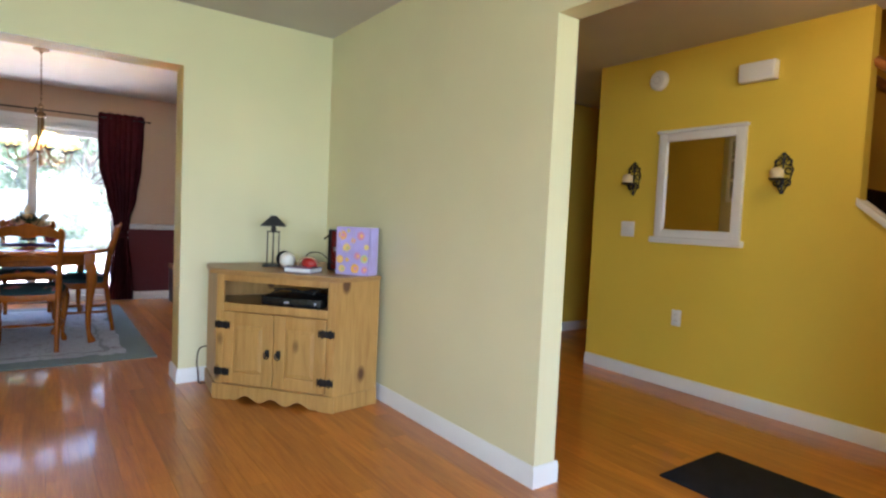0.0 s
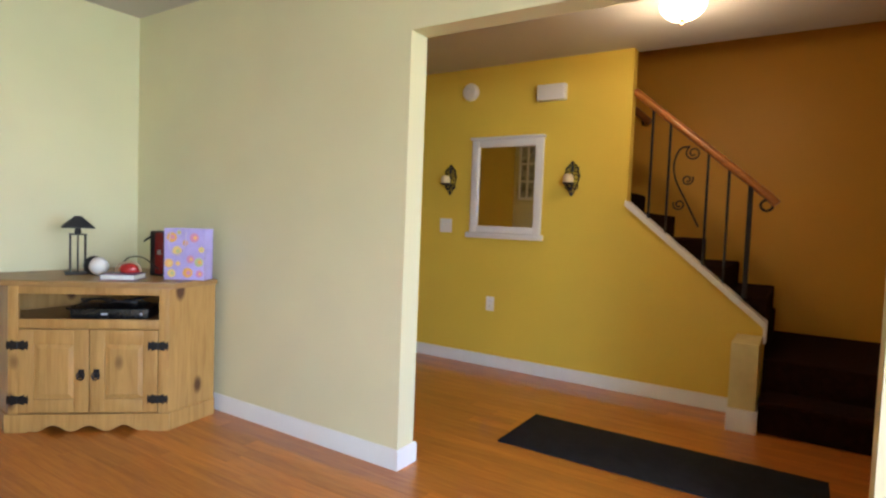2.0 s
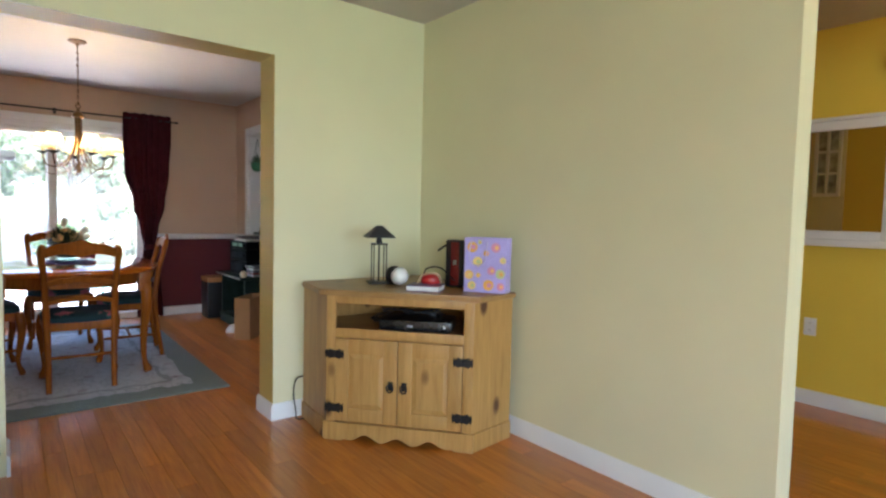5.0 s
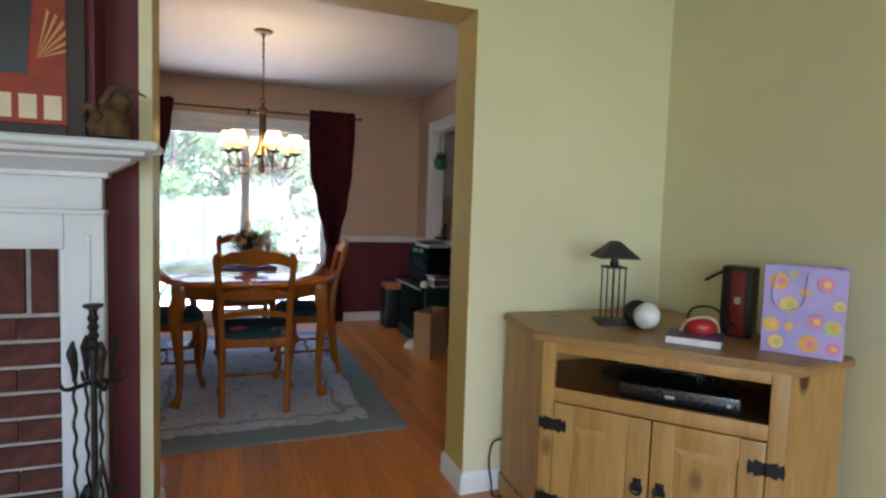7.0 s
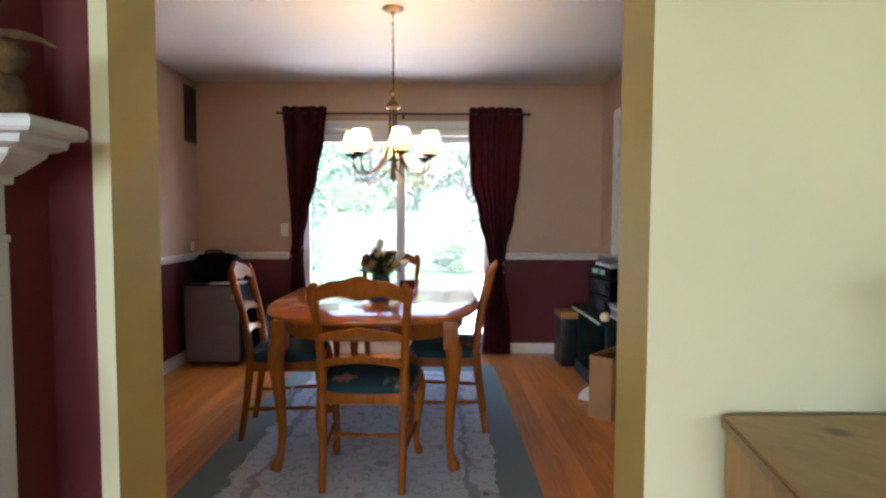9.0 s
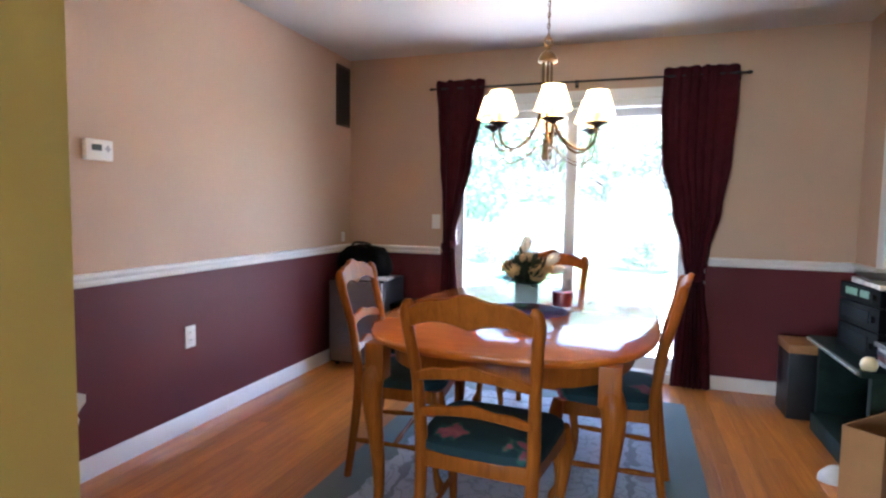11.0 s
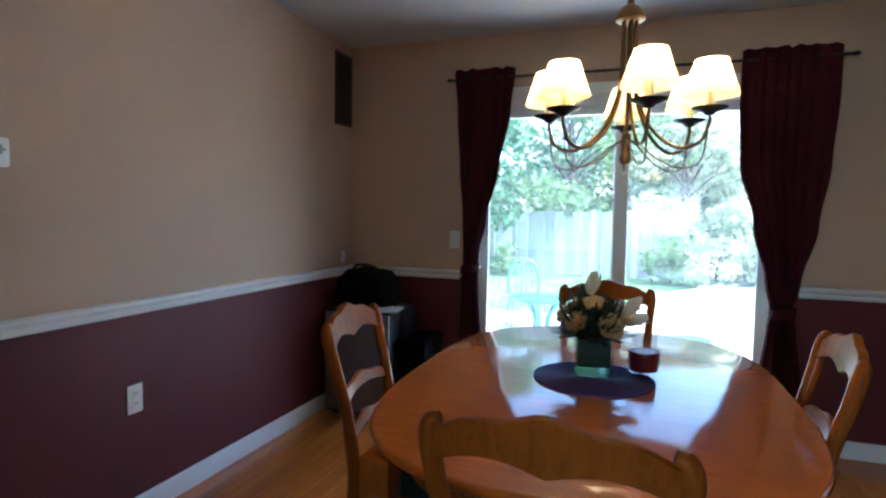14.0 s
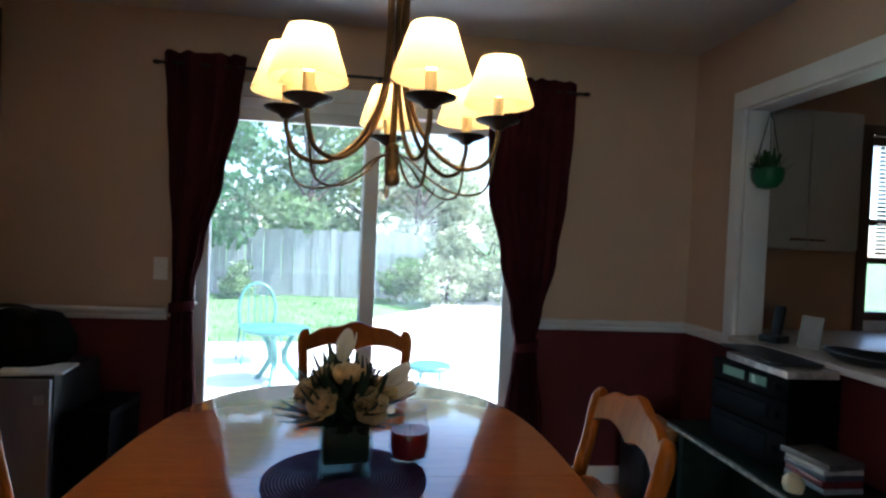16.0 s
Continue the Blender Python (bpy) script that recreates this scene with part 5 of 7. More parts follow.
def dining_chair():
    """Origin on the floor below the middle of the back; it faces +y."""
    t = thing("dining_chair", (0, 0, 0), "carved cherry ladder-back chair with dark floral seat", "chair", "chairs round the table")
    y_of = lambda z: 0.02 - 0.085 * max(0.0, (z - 0.44) / 0.46) ** 1.25
    for s in (-1, 1):
        bm = fresh()
        tube(bm, smooth_path([(s * 0.178, -0.035, 0.0), (s * 0.180, -0.005, 0.20), (s * 0.185, 0.02, 0.42), (s * 0.188, 0.012, 0.54), (s * 0.193, -0.01, 0.68), (s * 0.203, -0.042, 0.80), (s * 0.209, -0.058, 0.87), (s * 0.203, -0.066, 0.903), (s * 0.186, -0.068, 0.912)], 4), [0.017, 0.019, 0.022, 0.021, 0.019, 0.019, 0.0205, 0.018, 0.012], 10)
        part("back_leg", bm, M_CHERRY_UP, t)
    scal = lambda u: 0.007 * math.cos(3 * math.pi * u)
    bm = fresh()
    wavy_rail(bm, 0.203, lambda u: 0.902 + 0.046 * math.cos(u * math.pi / 2) ** 1.3 + 0.8 * scal(u), lambda u: 0.832 + 0.024 * math.sin(math.pi * min(1, abs(u))) ** 1.0 + 0.010 * (1 - abs(u)), 0.018, y_of, 0.022)
    part("crest_rail", bm, M_CHERRY_UP, t)
    for z, h in ((0.665, 0.032), (0.545, 0.028)):
        bm = fresh()
        wavy_rail(bm, 0.192, lambda u: z + h + 0.028 * math.cos(u * math.pi / 2) ** 1.5 + 0.6 * scal(u), lambda u: z - 0.006 + 0.024 * math.cos(u * math.pi / 2), 0.014, y_of, 0.016)
        part("ladder_rail", bm, M_CHERRY_UP, t)
    for a in ((-0.19, 0.19, 0.005, 0.03, 0.375, 0.43), (-0.215, 0.215, 0.375, 0.40, 0.375, 0.43)):
        bm = fresh()
        box(bm, *a, 0.004)
        part("seat_rail", bm, M_CHERRY_UP, t)
    for s in (-1, 1):
        bm = fresh()
        prism(bm, [(s * 0.165, 0.02), (s * 0.192, 0.02), (s * 0.228, 0.385), (s * 0.20, 0.385)], (0.375, 0.43), lambda p, q, h: (p, q, h))
        part("seat_rail", bm, M_CHERRY_UP, t)
        bm = fresh()
        tube(bm, smooth_path([(s * 0.212, 0.388, 0.43), (s * 0.222, 0.40, 0.36), (s * 0.220, 0.402, 0.27), (s * 0.206, 0.385, 0.14), (s * 0.205, 0.385, 0.07), (s * 0.215, 0.402, 0.025), (s * 0.217, 0.404, 0.0)], 4), [0.027, 0.030, 0.024, 0.017, 0.014, 0.022, 0.018], 10)
        part("front_leg", bm, M_CHERRY_UP, t)
        bm = fresh()
        tube(bm, smooth_path([(s * 0.180, -0.008, 0.17), (s * 0.186, 0.09, 0.17), (s * 0.194, 0.19, 0.17), (s * 0.202, 0.29, 0.17), (s * 0.207, 0.385, 0.17)], 4), [0.009, 0.013, 0.008, 0.013, 0.009], 8)
        part("stretcher", bm, M_CHERRY_UP, t)
    bm = fresh()
    tube(bm, smooth_path([(-0.195, 0.19, 0.17), (-0.10, 0.19, 0.17), (0, 0.19, 0.17), (0.10, 0.19, 0.17), (0.195, 0.19, 0.17)], 4), [0.009, 0.013, 0.008, 0.013, 0.009], 8)
    part("stretcher", bm, M_CHERRY_UP, t)
    bm = fresh()
    loops = []
    for inset, z in ((0.0, 0.425), (-0.008, 0.44), (-0.006, 0.458), (0.012, 0.472), (0.05, 0.482), (0.10, 0.487)):
        ring = []
        for x, y, _ in oval(1, 1, 0, 5.5, 40):
            wide = 0.200 + 0.026 * (y + 1) / 2 - inset
            ring.append((x * wide, 0.205 + y * (0.20 - inset), z))
        loops.append(ring)
    rings(bm, loops)
    part("seat_cushion", bm, M_SEAT, t, "dark teal floral upholstery")
    for ob in t.children:
        ob.data.transform(Matrix.Diagonal((1, 1, 1.022, 1)))
    return t


chair = dining_chair()
chair.matrix_world = pose(0.166, 5.265, 0.011, 0, 0, -3)
tagged(chair, "carved cherry ladder-back chair at the table's near end")
for x, y, turn, label in ((-0.56, 6.01, -84, "carved cherry ladder-back chair standing beside the table, angled"), (0.752, 6.12, 86, "carved cherry ladder-back chair tucked beside the table"), (0.14, 7.08, 180, "carved cherry ladder-back chair before the patio door")):
    tagged(copy_thing(chair, pose(x, y, 0.011, 0, 0, turn)), label)

# ---- on the table ----
bm = fresh()
prof = []
for k in range(24):
    r = 0.19 * (1 - k / 24)
    prof += [(r, 0.004 + 0.0022), (max(0.002, r - 0.0045), 0.004)]
lathe(bm, [(0.001, 0.0), (0.19, 0.0), *prof, (0.001, 0.004)], seg=56)
solo("placemat", bm, plain("purple_weave", (0.055, 0.022, 0.13), 0.7, vary=0.3, scale=60, bump=0.5, fine=300), "round purple woven placemat on the table", "placemat", at=(0.158, 6.172, TT))
M_VASE = pane_glass("vase_glass", (0.88, 0.94, 0.92), gloss=0.02)
t = thing("flower_arrangement", (0.152, 6.222, TT + 0.007), "square glass vase of cream roses, lilies and greenery", "flowers", turn=8)
bm = fresh()
for a in ((-0.06, 0.06, -0.06, -0.054, 0.0, 0.125), (-0.06, 0.06, 0.054, 0.06, 0.0, 0.125), (-0.06, -0.054, -0.054, 0.054, 0.0, 0.125), (0.054, 0.06, -0.054, 0.054, 0.0, 0.125), (-0.054, 0.054, -0.054, 0.054, 0.0, 0.014)):
    box(bm, *a)
v = part("vase", bm, M_VASE, t, "square clear glass vase", smooth=0)
bm = fresh()
box(bm, -0.053, 0.053, -0.053, 0.053, 0.030, 0.121, 0.006)
part("leaf_wrap", bm, plain("dark_green_leaf_wrap", (0.010, 0.018, 0.012), 0.5, vary=0.4, scale=30), v)
rnd = random.Random(21)


def petal(bm, m, length, width, curl, seg=5):
    rows = []
    for i in range(seg + 1):
        u = i / seg
        w = width * math.sin(math.pi * min(1.0, 0.12 + 0.80 * u)) ** 0.8
        z = length * u
        y = curl * u * u
        rows.append([m @ Vector((-w, y + 0.25 * w, z)), m @ Vector((0, y, z)), m @ Vector((w, y + 0.25 * w, z))])
    rings(bm, rows, close=False)


def rose(at, r, tilt, spin):
    bm = fresh()
    base = Matrix.Translation(at) @ pose(0, 0, 0, tilt, 0, spin)
    for ring_n, (count, lean, length, wide) in enumerate(((3, 4, 1.0, 0.45), (5, 18, 1.05, 0.6), (6, 38, 1.1, 0.72), (6, 62, 1.05, 0.75))):
        for k in range(count):
            petal(bm, base @ pose(0, 0, 0, 0, 0, 360 * k / count + 33 * ring_n) @ pose(0, 0.004 * ring_n, 0, -lean, 0, 0), r * length, r * wide, -r * 0.12)
    return bm


M_PETAL = plain("cream_petals", (0.80, 0.56, 0.27), 0.7, vary=0.15, scale=40, bump=0.1)
M_LILY = plain("white_petals", (0.80, 0.72, 0.58), 0.6, vary=0.08, scale=40, bump=0.1)
for mat in (M_PETAL, M_LILY):
    n, l, b = links(mat)
    through_light, mx = n.new("ShaderNodeBsdfTranslucent"), n.new("ShaderNodeMixShader")
    through_light.inputs["Color"].default_value = (0.85, 0.66, 0.38, 1) if mat is M_PETAL else (0.88, 0.82, 0.68, 1)
    mx.inputs["Fac"].default_value = 0.45
    l.new(b.outputs["BSDF"], mx.inputs[1])
    l.new(through_light.outputs["BSDF"], mx.inputs[2])
    l.new(mx.outputs["Shader"], n["Material Output"].inputs["Surface"])
for at, r, tilt, spin in (((0.045, -0.06, 0.165), 0.048, 62, 20), ((-0.055, -0.065, 0.175), 0.040, 55, -35), ((0.085, 0.0, 0.185), 0.044, 45, 70), ((-0.09, 0.0, 0.19), 0.036, 50, -80), ((0.0, -0.02, 0.225), 0.042, 20, 0), ((0.03, 0.07, 0.20), 0.042, 45, 150), ((-0.04, 0.06, 0.21), 0.036, 40, 200)):
    part("rose", rose(at, r * 0.74, tilt, spin), M_PETAL, t)
for at, tilt, spin in (((-0.015, 0.0, 0.262), 14, 70), ((0.09, -0.04, 0.21), 48, 55), ((0.10, 0.03, 0.17), 75, 80)):
    bm = fresh()
    base = Matrix.Translation(at) @ pose(0, 0, 0, tilt, 0, spin)
    for k in range(6):
        petal(bm, base @ pose(0, 0, 0, 0, 0, 60 * k) @ pose(0, 0.002, 0, -32 if k % 2 else -22, 0, 0), 0.072, 0.016, -0.03, 6)
    part("lily", bm, M_LILY, t)
bm = fresh()
for k in range(230):
    a, tilt, rad = rnd.uniform(0, 360), rnd.uniform(15, 105), rnd.uniform(0.0, 0.055)
    at = (rad * math.cos(radians(a)), rad * math.sin(radians(a)), 0.115 + rnd.uniform(0, 0.06))
    petal(bm, Matrix.Translation(at) @ pose(0, 0, 0, 0, 0, a - 90 + rnd.uniform(-30, 30)) @ pose(0, 0, 0, -tilt, 0, 0), rnd.uniform(0.06, 0.135), rnd.uniform(0.006, 0.014), rnd.uniform(-0.03, 0.01), 3)
tagged(part("foliage", bm, plain("dark_foliage", (0.022, 0.042, 0.016), 0.55, vary=0.5, scale=30), t), kind="stuff")
t = thing("candle_jar", (0.312, 6.275, TT + 0.006), "glass jar candle with dark red wax", "candle")
prof = [(0.030, 0.0), (0.040, 0.006), (0.044, 0.03), (0.044, 0.06), (0.038, 0.080), (0.034, 0.088), (0.036, 0.094), (0.036, 0.106), (0.033, 0.106), (0.033, 0.094), (0.031, 0.088), (0.035, 0.079), (0.041, 0.06), (0.041, 0.03), (0.037, 0.009), (0.001, 0.008)]
bm = fresh()
lathe(bm, [(0.001, 0.0), *((r * 1.18, z * 1.3) for r, z in prof)], seg=28)
part("glass_jar", bm, pane_glass("clear_jar_glass", (0.95, 0.95, 0.96)), t)
bm = fresh()
lathe(bm, [(0.001, 0.012), (0.042, 0.014), (0.0465, 0.040), (0.047, 0.078), (0.001, 0.079)], seg=24)
part("wax", bm, plain("dark_red_wax", (0.22, 0.008, 0.014), 0.35, vary=0.1), t)
bm = fresh()
tube(bm, [(0, 0, 0.078), (0.001, 0, 0.091)], 0.0012, 6)
part("wick", bm, M_BLACK, t)

# ---- chandelier ----
CHX, CHY = 0.237, 6.108
ch = thing("chandelier", (CHX, CHY, CEIL), "antique brass chandelier with six lit cream shades", "chandelier")
Z = lambda z: z + 0.010 - CEIL
bm = fresh()
lathe(bm, [(0.001, 0.0), (0.062, 0.0), (0.064, -0.006), (0.05, -0.016), (0.02, -0.022), (0.012, -0.034), (0.001, -0.036)], seg=24)
part("canopy", bm, M_BRONZE, ch)
link = fresh()
lathe(link, [(0.0075, -0.0014), (0.0103, 0.0), (0.0075, 0.0014), (0.0061, 0.0), (0.0075, -0.0014)], seg=10, cap=False, m=pose(0, 0, 0, 90, 0, 0) @ Matrix.Diagonal((0.8, 1.5, 1, 1)))
link_mesh = finish("chain_link", link, M_BRONZE, 50)
for k in range(19):
    ob = new("chain_link", link_mesh)
    ob.parent = ch
    ob.matrix_local = pose(0, 0, -0.042 - 0.0235 * k, 0, 0, 90 * (k % 2))
bm = fresh()
tube(bm, [(0.0, 0.004, -0.03), (0.003, 0.005, -0.25), (0.0, 0.004, -0.49)], 0.0025, 6)
part("cord", bm, M_BRONZE, ch)
bm = fresh()
lathe(bm, [(0.013, 0.0), (0.018, 0.004), (0.023, 0.0), (0.018, -0.004), (0.013, 0.0)], seg=16, cap=False, m=pose(0, 0, Z(1.945), 90, 0, 30))
part("ring", bm, M_BRONZE, ch)
bm = fresh()
lathe(bm, [(0.001, Z(1.925)), (0.010, Z(1.922)), (0.012, Z(1.908)), (0.03, Z(1.896)), (0.041, Z(1.875)), (0.043, Z(1.862)), (0.036, Z(1.857)), (0.001, Z(1.857))], seg=20)
part("dome", bm, M_BRONZE, ch)
bm = fresh()
lathe(bm, [(0.001, Z(1.535)), (0.012, Z(1.53)), (0.015, Z(1.50)), (0.013, Z(1.475)), (0.016, Z(1.466)), (0.019, Z(1.452)), (0.012, Z(1.438)), (0.001, Z(1.434))], seg=16)
tube(bm, [(0, 0, Z(1.86)), (0, 0, Z(1.53))], 0.006, 8)
part("finial", bm, M_BRONZE, ch)
M_SHADE = bpy.data.materials.new("lit_cream_shade")
n, l, b = links(M_SHADE)
trl, dif, mx = n.new("ShaderNodeBsdfTranslucent"), n.new("ShaderNodeBsdfDiffuse"), n.new("ShaderNodeMixShader")
weave = n.new("ShaderNodeTexNoise")
weave.inputs["Scale"].default_value = 120.0
wr = n.new("ShaderNodeValToRGB")
wr.color_ramp.elements[0].color, wr.color_ramp.elements[1].color = (0.57, 0.41, 0.21, 1), (0.67, 0.53, 0.31, 1)
l.new(weave.outputs["Fac"], wr.inputs["Fac"])
l.new(wr.outputs["Color"], trl.inputs["Color"])
l.new(wr.outputs["Color"], dif.inputs["Color"])
mx.inputs["Fac"].default_value = 0.45
l.new(trl.outputs["BSDF"], mx.inputs[1])
l.new(dif.outputs["BSDF"], mx.inputs[2])
l.new(mx.outputs["Shader"], n["Material Output"].inputs["Surface"])
M_BULB = glow("lit_bulb", (1.0, 0.78, 0.45), 4.0)
RR = 0.228
ZA = lambda z: z - 0.014 - CEIL
arm = fresh()
tube(arm, smooth_path([(0.020, 0, Z(1.86)), (0.020, 0, Z(1.74)), (0.030, 0, ZA(1.66)), (0.075, 0, ZA(1.56)), (0.145, 0, ZA(1.505)), (0.205, 0, ZA(1.515)), (RR, 0, ZA(1.565)), (RR, 0, ZA(1.592))], 5), 0.0055, 8)
arm_mesh = finish("arm", arm, M_BRONZE, 60)
wire = fresh()
tube(wire, smooth_path([(RR, 0, ZA(1.58)), (RR - 0.006, 0, ZA(1.52)), (0.205, 0, ZA(1.458)), (0.15, 0, ZA(1.448)), (0.09, 0, ZA(1.475)), (0.045, 0, ZA(1.515)), (0.012, 0, Z(1.51))], 5), 0.0028, 6)
wire_mesh = finish("scroll_wire", wire, M_BRONZE, 60)
tray = fresh()
lathe(tray, [(0.001, ZA(1.585)), (0.012, ZA(1.588)), (0.020, ZA(1.596)), (0.046, ZA(1.606)), (0.048, ZA(1.609)), (0.020, ZA(1.601)), (0.012, ZA(1.612)), (0.001, ZA(1.612))], (RR, 0, 0), 18)
tray_mesh = finish("drip_tray", tray, M_IRON, 50)
sleeve = fresh()
lathe(sleeve, [(0.001, ZA(1.608)), (0.0115, ZA(1.608)), (0.0115, ZA(1.655)), (0.001, ZA(1.656))], (RR, 0, 0), 12)
sleeve_mesh = finish("candle_sleeve", sleeve, plain("ivory_sleeve", (0.72, 0.60, 0.40), 0.5), 50)
bulb = fresh()
lathe(bulb, [(0.001, ZA(1.656)), (0.010, ZA(1.66)), (0.013, ZA(1.672)), (0.009, ZA(1.688)), (0.001, ZA(1.696))], (RR, 0, 0), 12)
bulb_mesh = finish("bulb", bulb, M_BULB, 60)
shade = fresh()
lathe(shade, [(0.0735, ZA(1.640)), (0.075, ZA(1.642)), (0.043, ZA(1.737)), (0.0415, ZA(1.737))], (RR, 0, 0), 28, cap=False)
shade_mesh = finish("shade", shade, M_SHADE, 60)
for bend in (191, 222.5, 285, 343, 37, 93):
    turn = pose(0, 0, 0, 0, 0, bend)
    for nm, me in (("arm", arm_mesh), ("scroll_wire", wire_mesh), ("drip_tray", tray_mesh), ("candle_sleeve", sleeve_mesh), ("bulb", bulb_mesh), ("shade", shade_mesh)):
        ob = new(nm, me)
        ob.parent = ch
        ob.matrix_local = turn
    p = Matrix.Translation((CHX, CHY, 0)) @ turn @ Vector((RR, 0, 1.692))
    lamp("chandelier_bulb", "POINT", 0.43, (1.0, 0.74, 0.40), Matrix.Translation(p), radius=0.014)

# ---- curtains ----
def curtain(name, shape, label, folds, seed):
    """shape: rows of z, inner and outer x."""
    t = thing(name, (0, 7.79, 0), label, "curtain", "patio door curtains")
    cols = 60
    rows = []
    zs = [2.20 - (2.20 - 0.015) * i / 54 for i in range(55)]
    pts = sorted(shape)
    for z in zs:
        for (z0, a0, b0), (z1, a1, b1) in zip(pts, pts[1:]):
            if z0 <= z <= z1:
                f = (z - z0) / (z1 - z0)
                f = f * f * (3 - 2 * f)
                a, b_ = a0 + (a1 - a0) * f, b0 + (b1 - b0) * f
                break
        rows.append((z, a, b_))
    bm = fresh()
    front, back = [], []
    for z, a, b_ in rows:
        amp = 0.010 + 0.022 * min(1.0, 0.20 / max(0.08, b_ - a))
        line_f, line_b = [], []
        for c in range(cols + 1):
            u = c / cols
            d = amp * (0.55 + 0.45 * noise.noise((u * 3.1, z * 0.7, seed + 5))) * math.sin(folds * 6.2832 * (u + 0.10 * math.sin(5 * u + seed)) + 0.9 * math.sin(2.2 * z + seed)) + 0.012 * noise.noise((u * 6, z * 2.0, seed))
            edge = 0.02 * math.sin(math.pi * u)
            top = 0.012 * abs(math.sin(folds * 3.1416 * u)) if z > 2.18 else 0.0
            line_f.append((a + (b_ - a) * u, d - edge, z + top))
            line_b.append((a + (b_ - a) * u, d - edge + 0.004, z + top))
        front.append(line_f)
        back.append(line_b)
    loops = [f + bk[::-1] for f, bk in zip(front, back)]
    rings(bm, loops)
    part("panel", bm, M_CURTAIN, t)
    zt, at, bt = min(rows, key=lambda r: r[2] - r[1])
    bm = fresh()
    k = 24
    hw = (bt - at) / 2 + 0.006
    rings(bm, [[((at + bt) / 2 + hw * math.cos(6.2832 * i / k), -0.012 + 0.055 * math.sin(6.2832 * i / k), zt + dz + 0.01 * math.cos(6.2832 * i / k)) for i in range(k)] for dz in (-0.025, 0.0, 0.025)], cap=False)
    part("tieback", bm, M_CURTAIN, t)
    return t


curtain("curtain", [(0.0, -0.80, -0.66), (0.45, -0.815, -0.665), (0.95, -0.80, -0.69), (1.06, -0.80, -0.685), (1.25, -0.81, -0.645), (1.6, -0.835, -0.565), (1.95, -0.855, -0.50), (2.21, -0.875, -0.475)], "dark burgundy curtain panel tied back high on its rod", 5, 1.0)
curtain("curtain", [(0.0, 0.90, 1.16), (0.35, 0.92, 1.14), (0.70, 0.955, 1.10), (0.79, 0.965, 1.085), (0.95, 0.935, 1.115), (1.25, 0.865, 1.18), (1.6, 0.785, 1.225), (1.95, 0.77, 1.245), (2.21, 0.775, 1.245)], "dark burgundy curtain panel tied back low on its rod", 6, 4.0)
t = thing("curtain_rod", (0, 7.785, 2.15), "thin black curtain rod on brackets", "curtain rod")
bm = fresh()
tube(bm, [(-0.89, 0, 0), (1.285, 0, 0)], 0.008, 10)
part("rod", bm, M_IRON, t)
for x in (-0.905, 1.30):
    bm = fresh()
    lathe(bm, [(0.001, -0.02), (0.008, -0.016), (0.013, 0.0), (0.008, 0.014), (0.001, 0.02)], m=pose(x, 0, 0, 0, 90, 0), seg=12)
    part("finial", bm, M_IRON, t)
for x in (-0.84, 0.19, 1.25):
    bm = fresh()
    box(bm, x - 0.006, x + 0.006, 0.0, 0.085, -0.006, 0.006)
    box(bm, x - 0.012, x + 0.012, 0.078, 0.085, -0.03, 0.03)
    part("bracket", bm, M_IRON, t)

# ---- dining room: wall things ----
t = thing("thermostat", (X_DL, 5.50, 1.465), "white digital thermostat with a grey display", "thermostat", turn=90)
bm = fresh()
box(bm, -0.066, 0.066, -0.03, 0.0, -0.046, 0.046, 0.007)
part("case", bm, M_WHITE, t)
bm = fresh()
box(bm, -0.042, 0.008, -0.0315, -0.029, -0.004, 0.024, 0.001)
part("display", bm, plain("lcd_grey", (0.06, 0.075, 0.06), 0.25), t)
bm = fresh()
box(bm, 0.022, 0.052, -0.033, -0.029, 0.004, 0.012, 0.001)
box(bm, 0.033, 0.041, -0.0335, -0.029, -0.007, 0.023, 0.001)
part("button", bm, plain("grey_button", (0.35, 0.36, 0.38), 0.5), t)
t = thing("air_vent", (X_DL, 7.73, 2.123), "tall brown louvred return-air vent near the ceiling", "vent", turn=90)
M_VENT = plain("brown_vent_metal", (0.075, 0.045, 0.030), 0.5, vary=0.2)
for x0, x1, z0, z1 in ((-0.105, -0.085, -0.24, 0.24), (0.085, 0.105, -0.24, 0.24), (-0.085, 0.085, 0.22, 0.24), (-0.085, 0.085, -0.24, -0.22)):
    bm = fresh()
    box(bm, x0, x1, -0.014, 0.0, z0, z1, 0.003)
    part("frame", bm, M_VENT, t)
bm = fresh()
box(bm, -0.085, 0.085, -0.003, 0.0, -0.22, 0.22)
part("backing", bm, M_DARKHOLE, t)
vs = fresh()
box(vs, -0.0065, 0.0065, -0.001, 0.001, -0.22, 0.22)
vs_mesh = finish("slat", vs, M_VENT)
for k in range(10):
    ob = new("slat", vs_mesh)
    ob.parent = t
    ob.matrix_local = pose(-0.076 + 0.017 * k, -0.008, 0, 0, 0, 35)
t = thing("wall_register", (-1.09, Y_WIN - 0.001, 0.27), "white wall register low on the burgundy wall", "vent")
for x0, x1, z0, z1 in ((-0.085, -0.065, -0.10, 0.10), (0.065, 0.085, -0.10, 0.10), (-0.065, 0.065, 0.08, 0.10), (-0.065, 0.065, -0.10, -0.08)):
    bm = fresh()
    box(bm, x0, x1, -0.016, 0.0, z0, z1, 0.003)
    part("frame", bm, M_TRIM, t)
bm = fresh()
box(bm, -0.065, 0.065, -0.004, 0.0, -0.08, 0.08)
part("backing", bm, M_DARKHOLE, t)

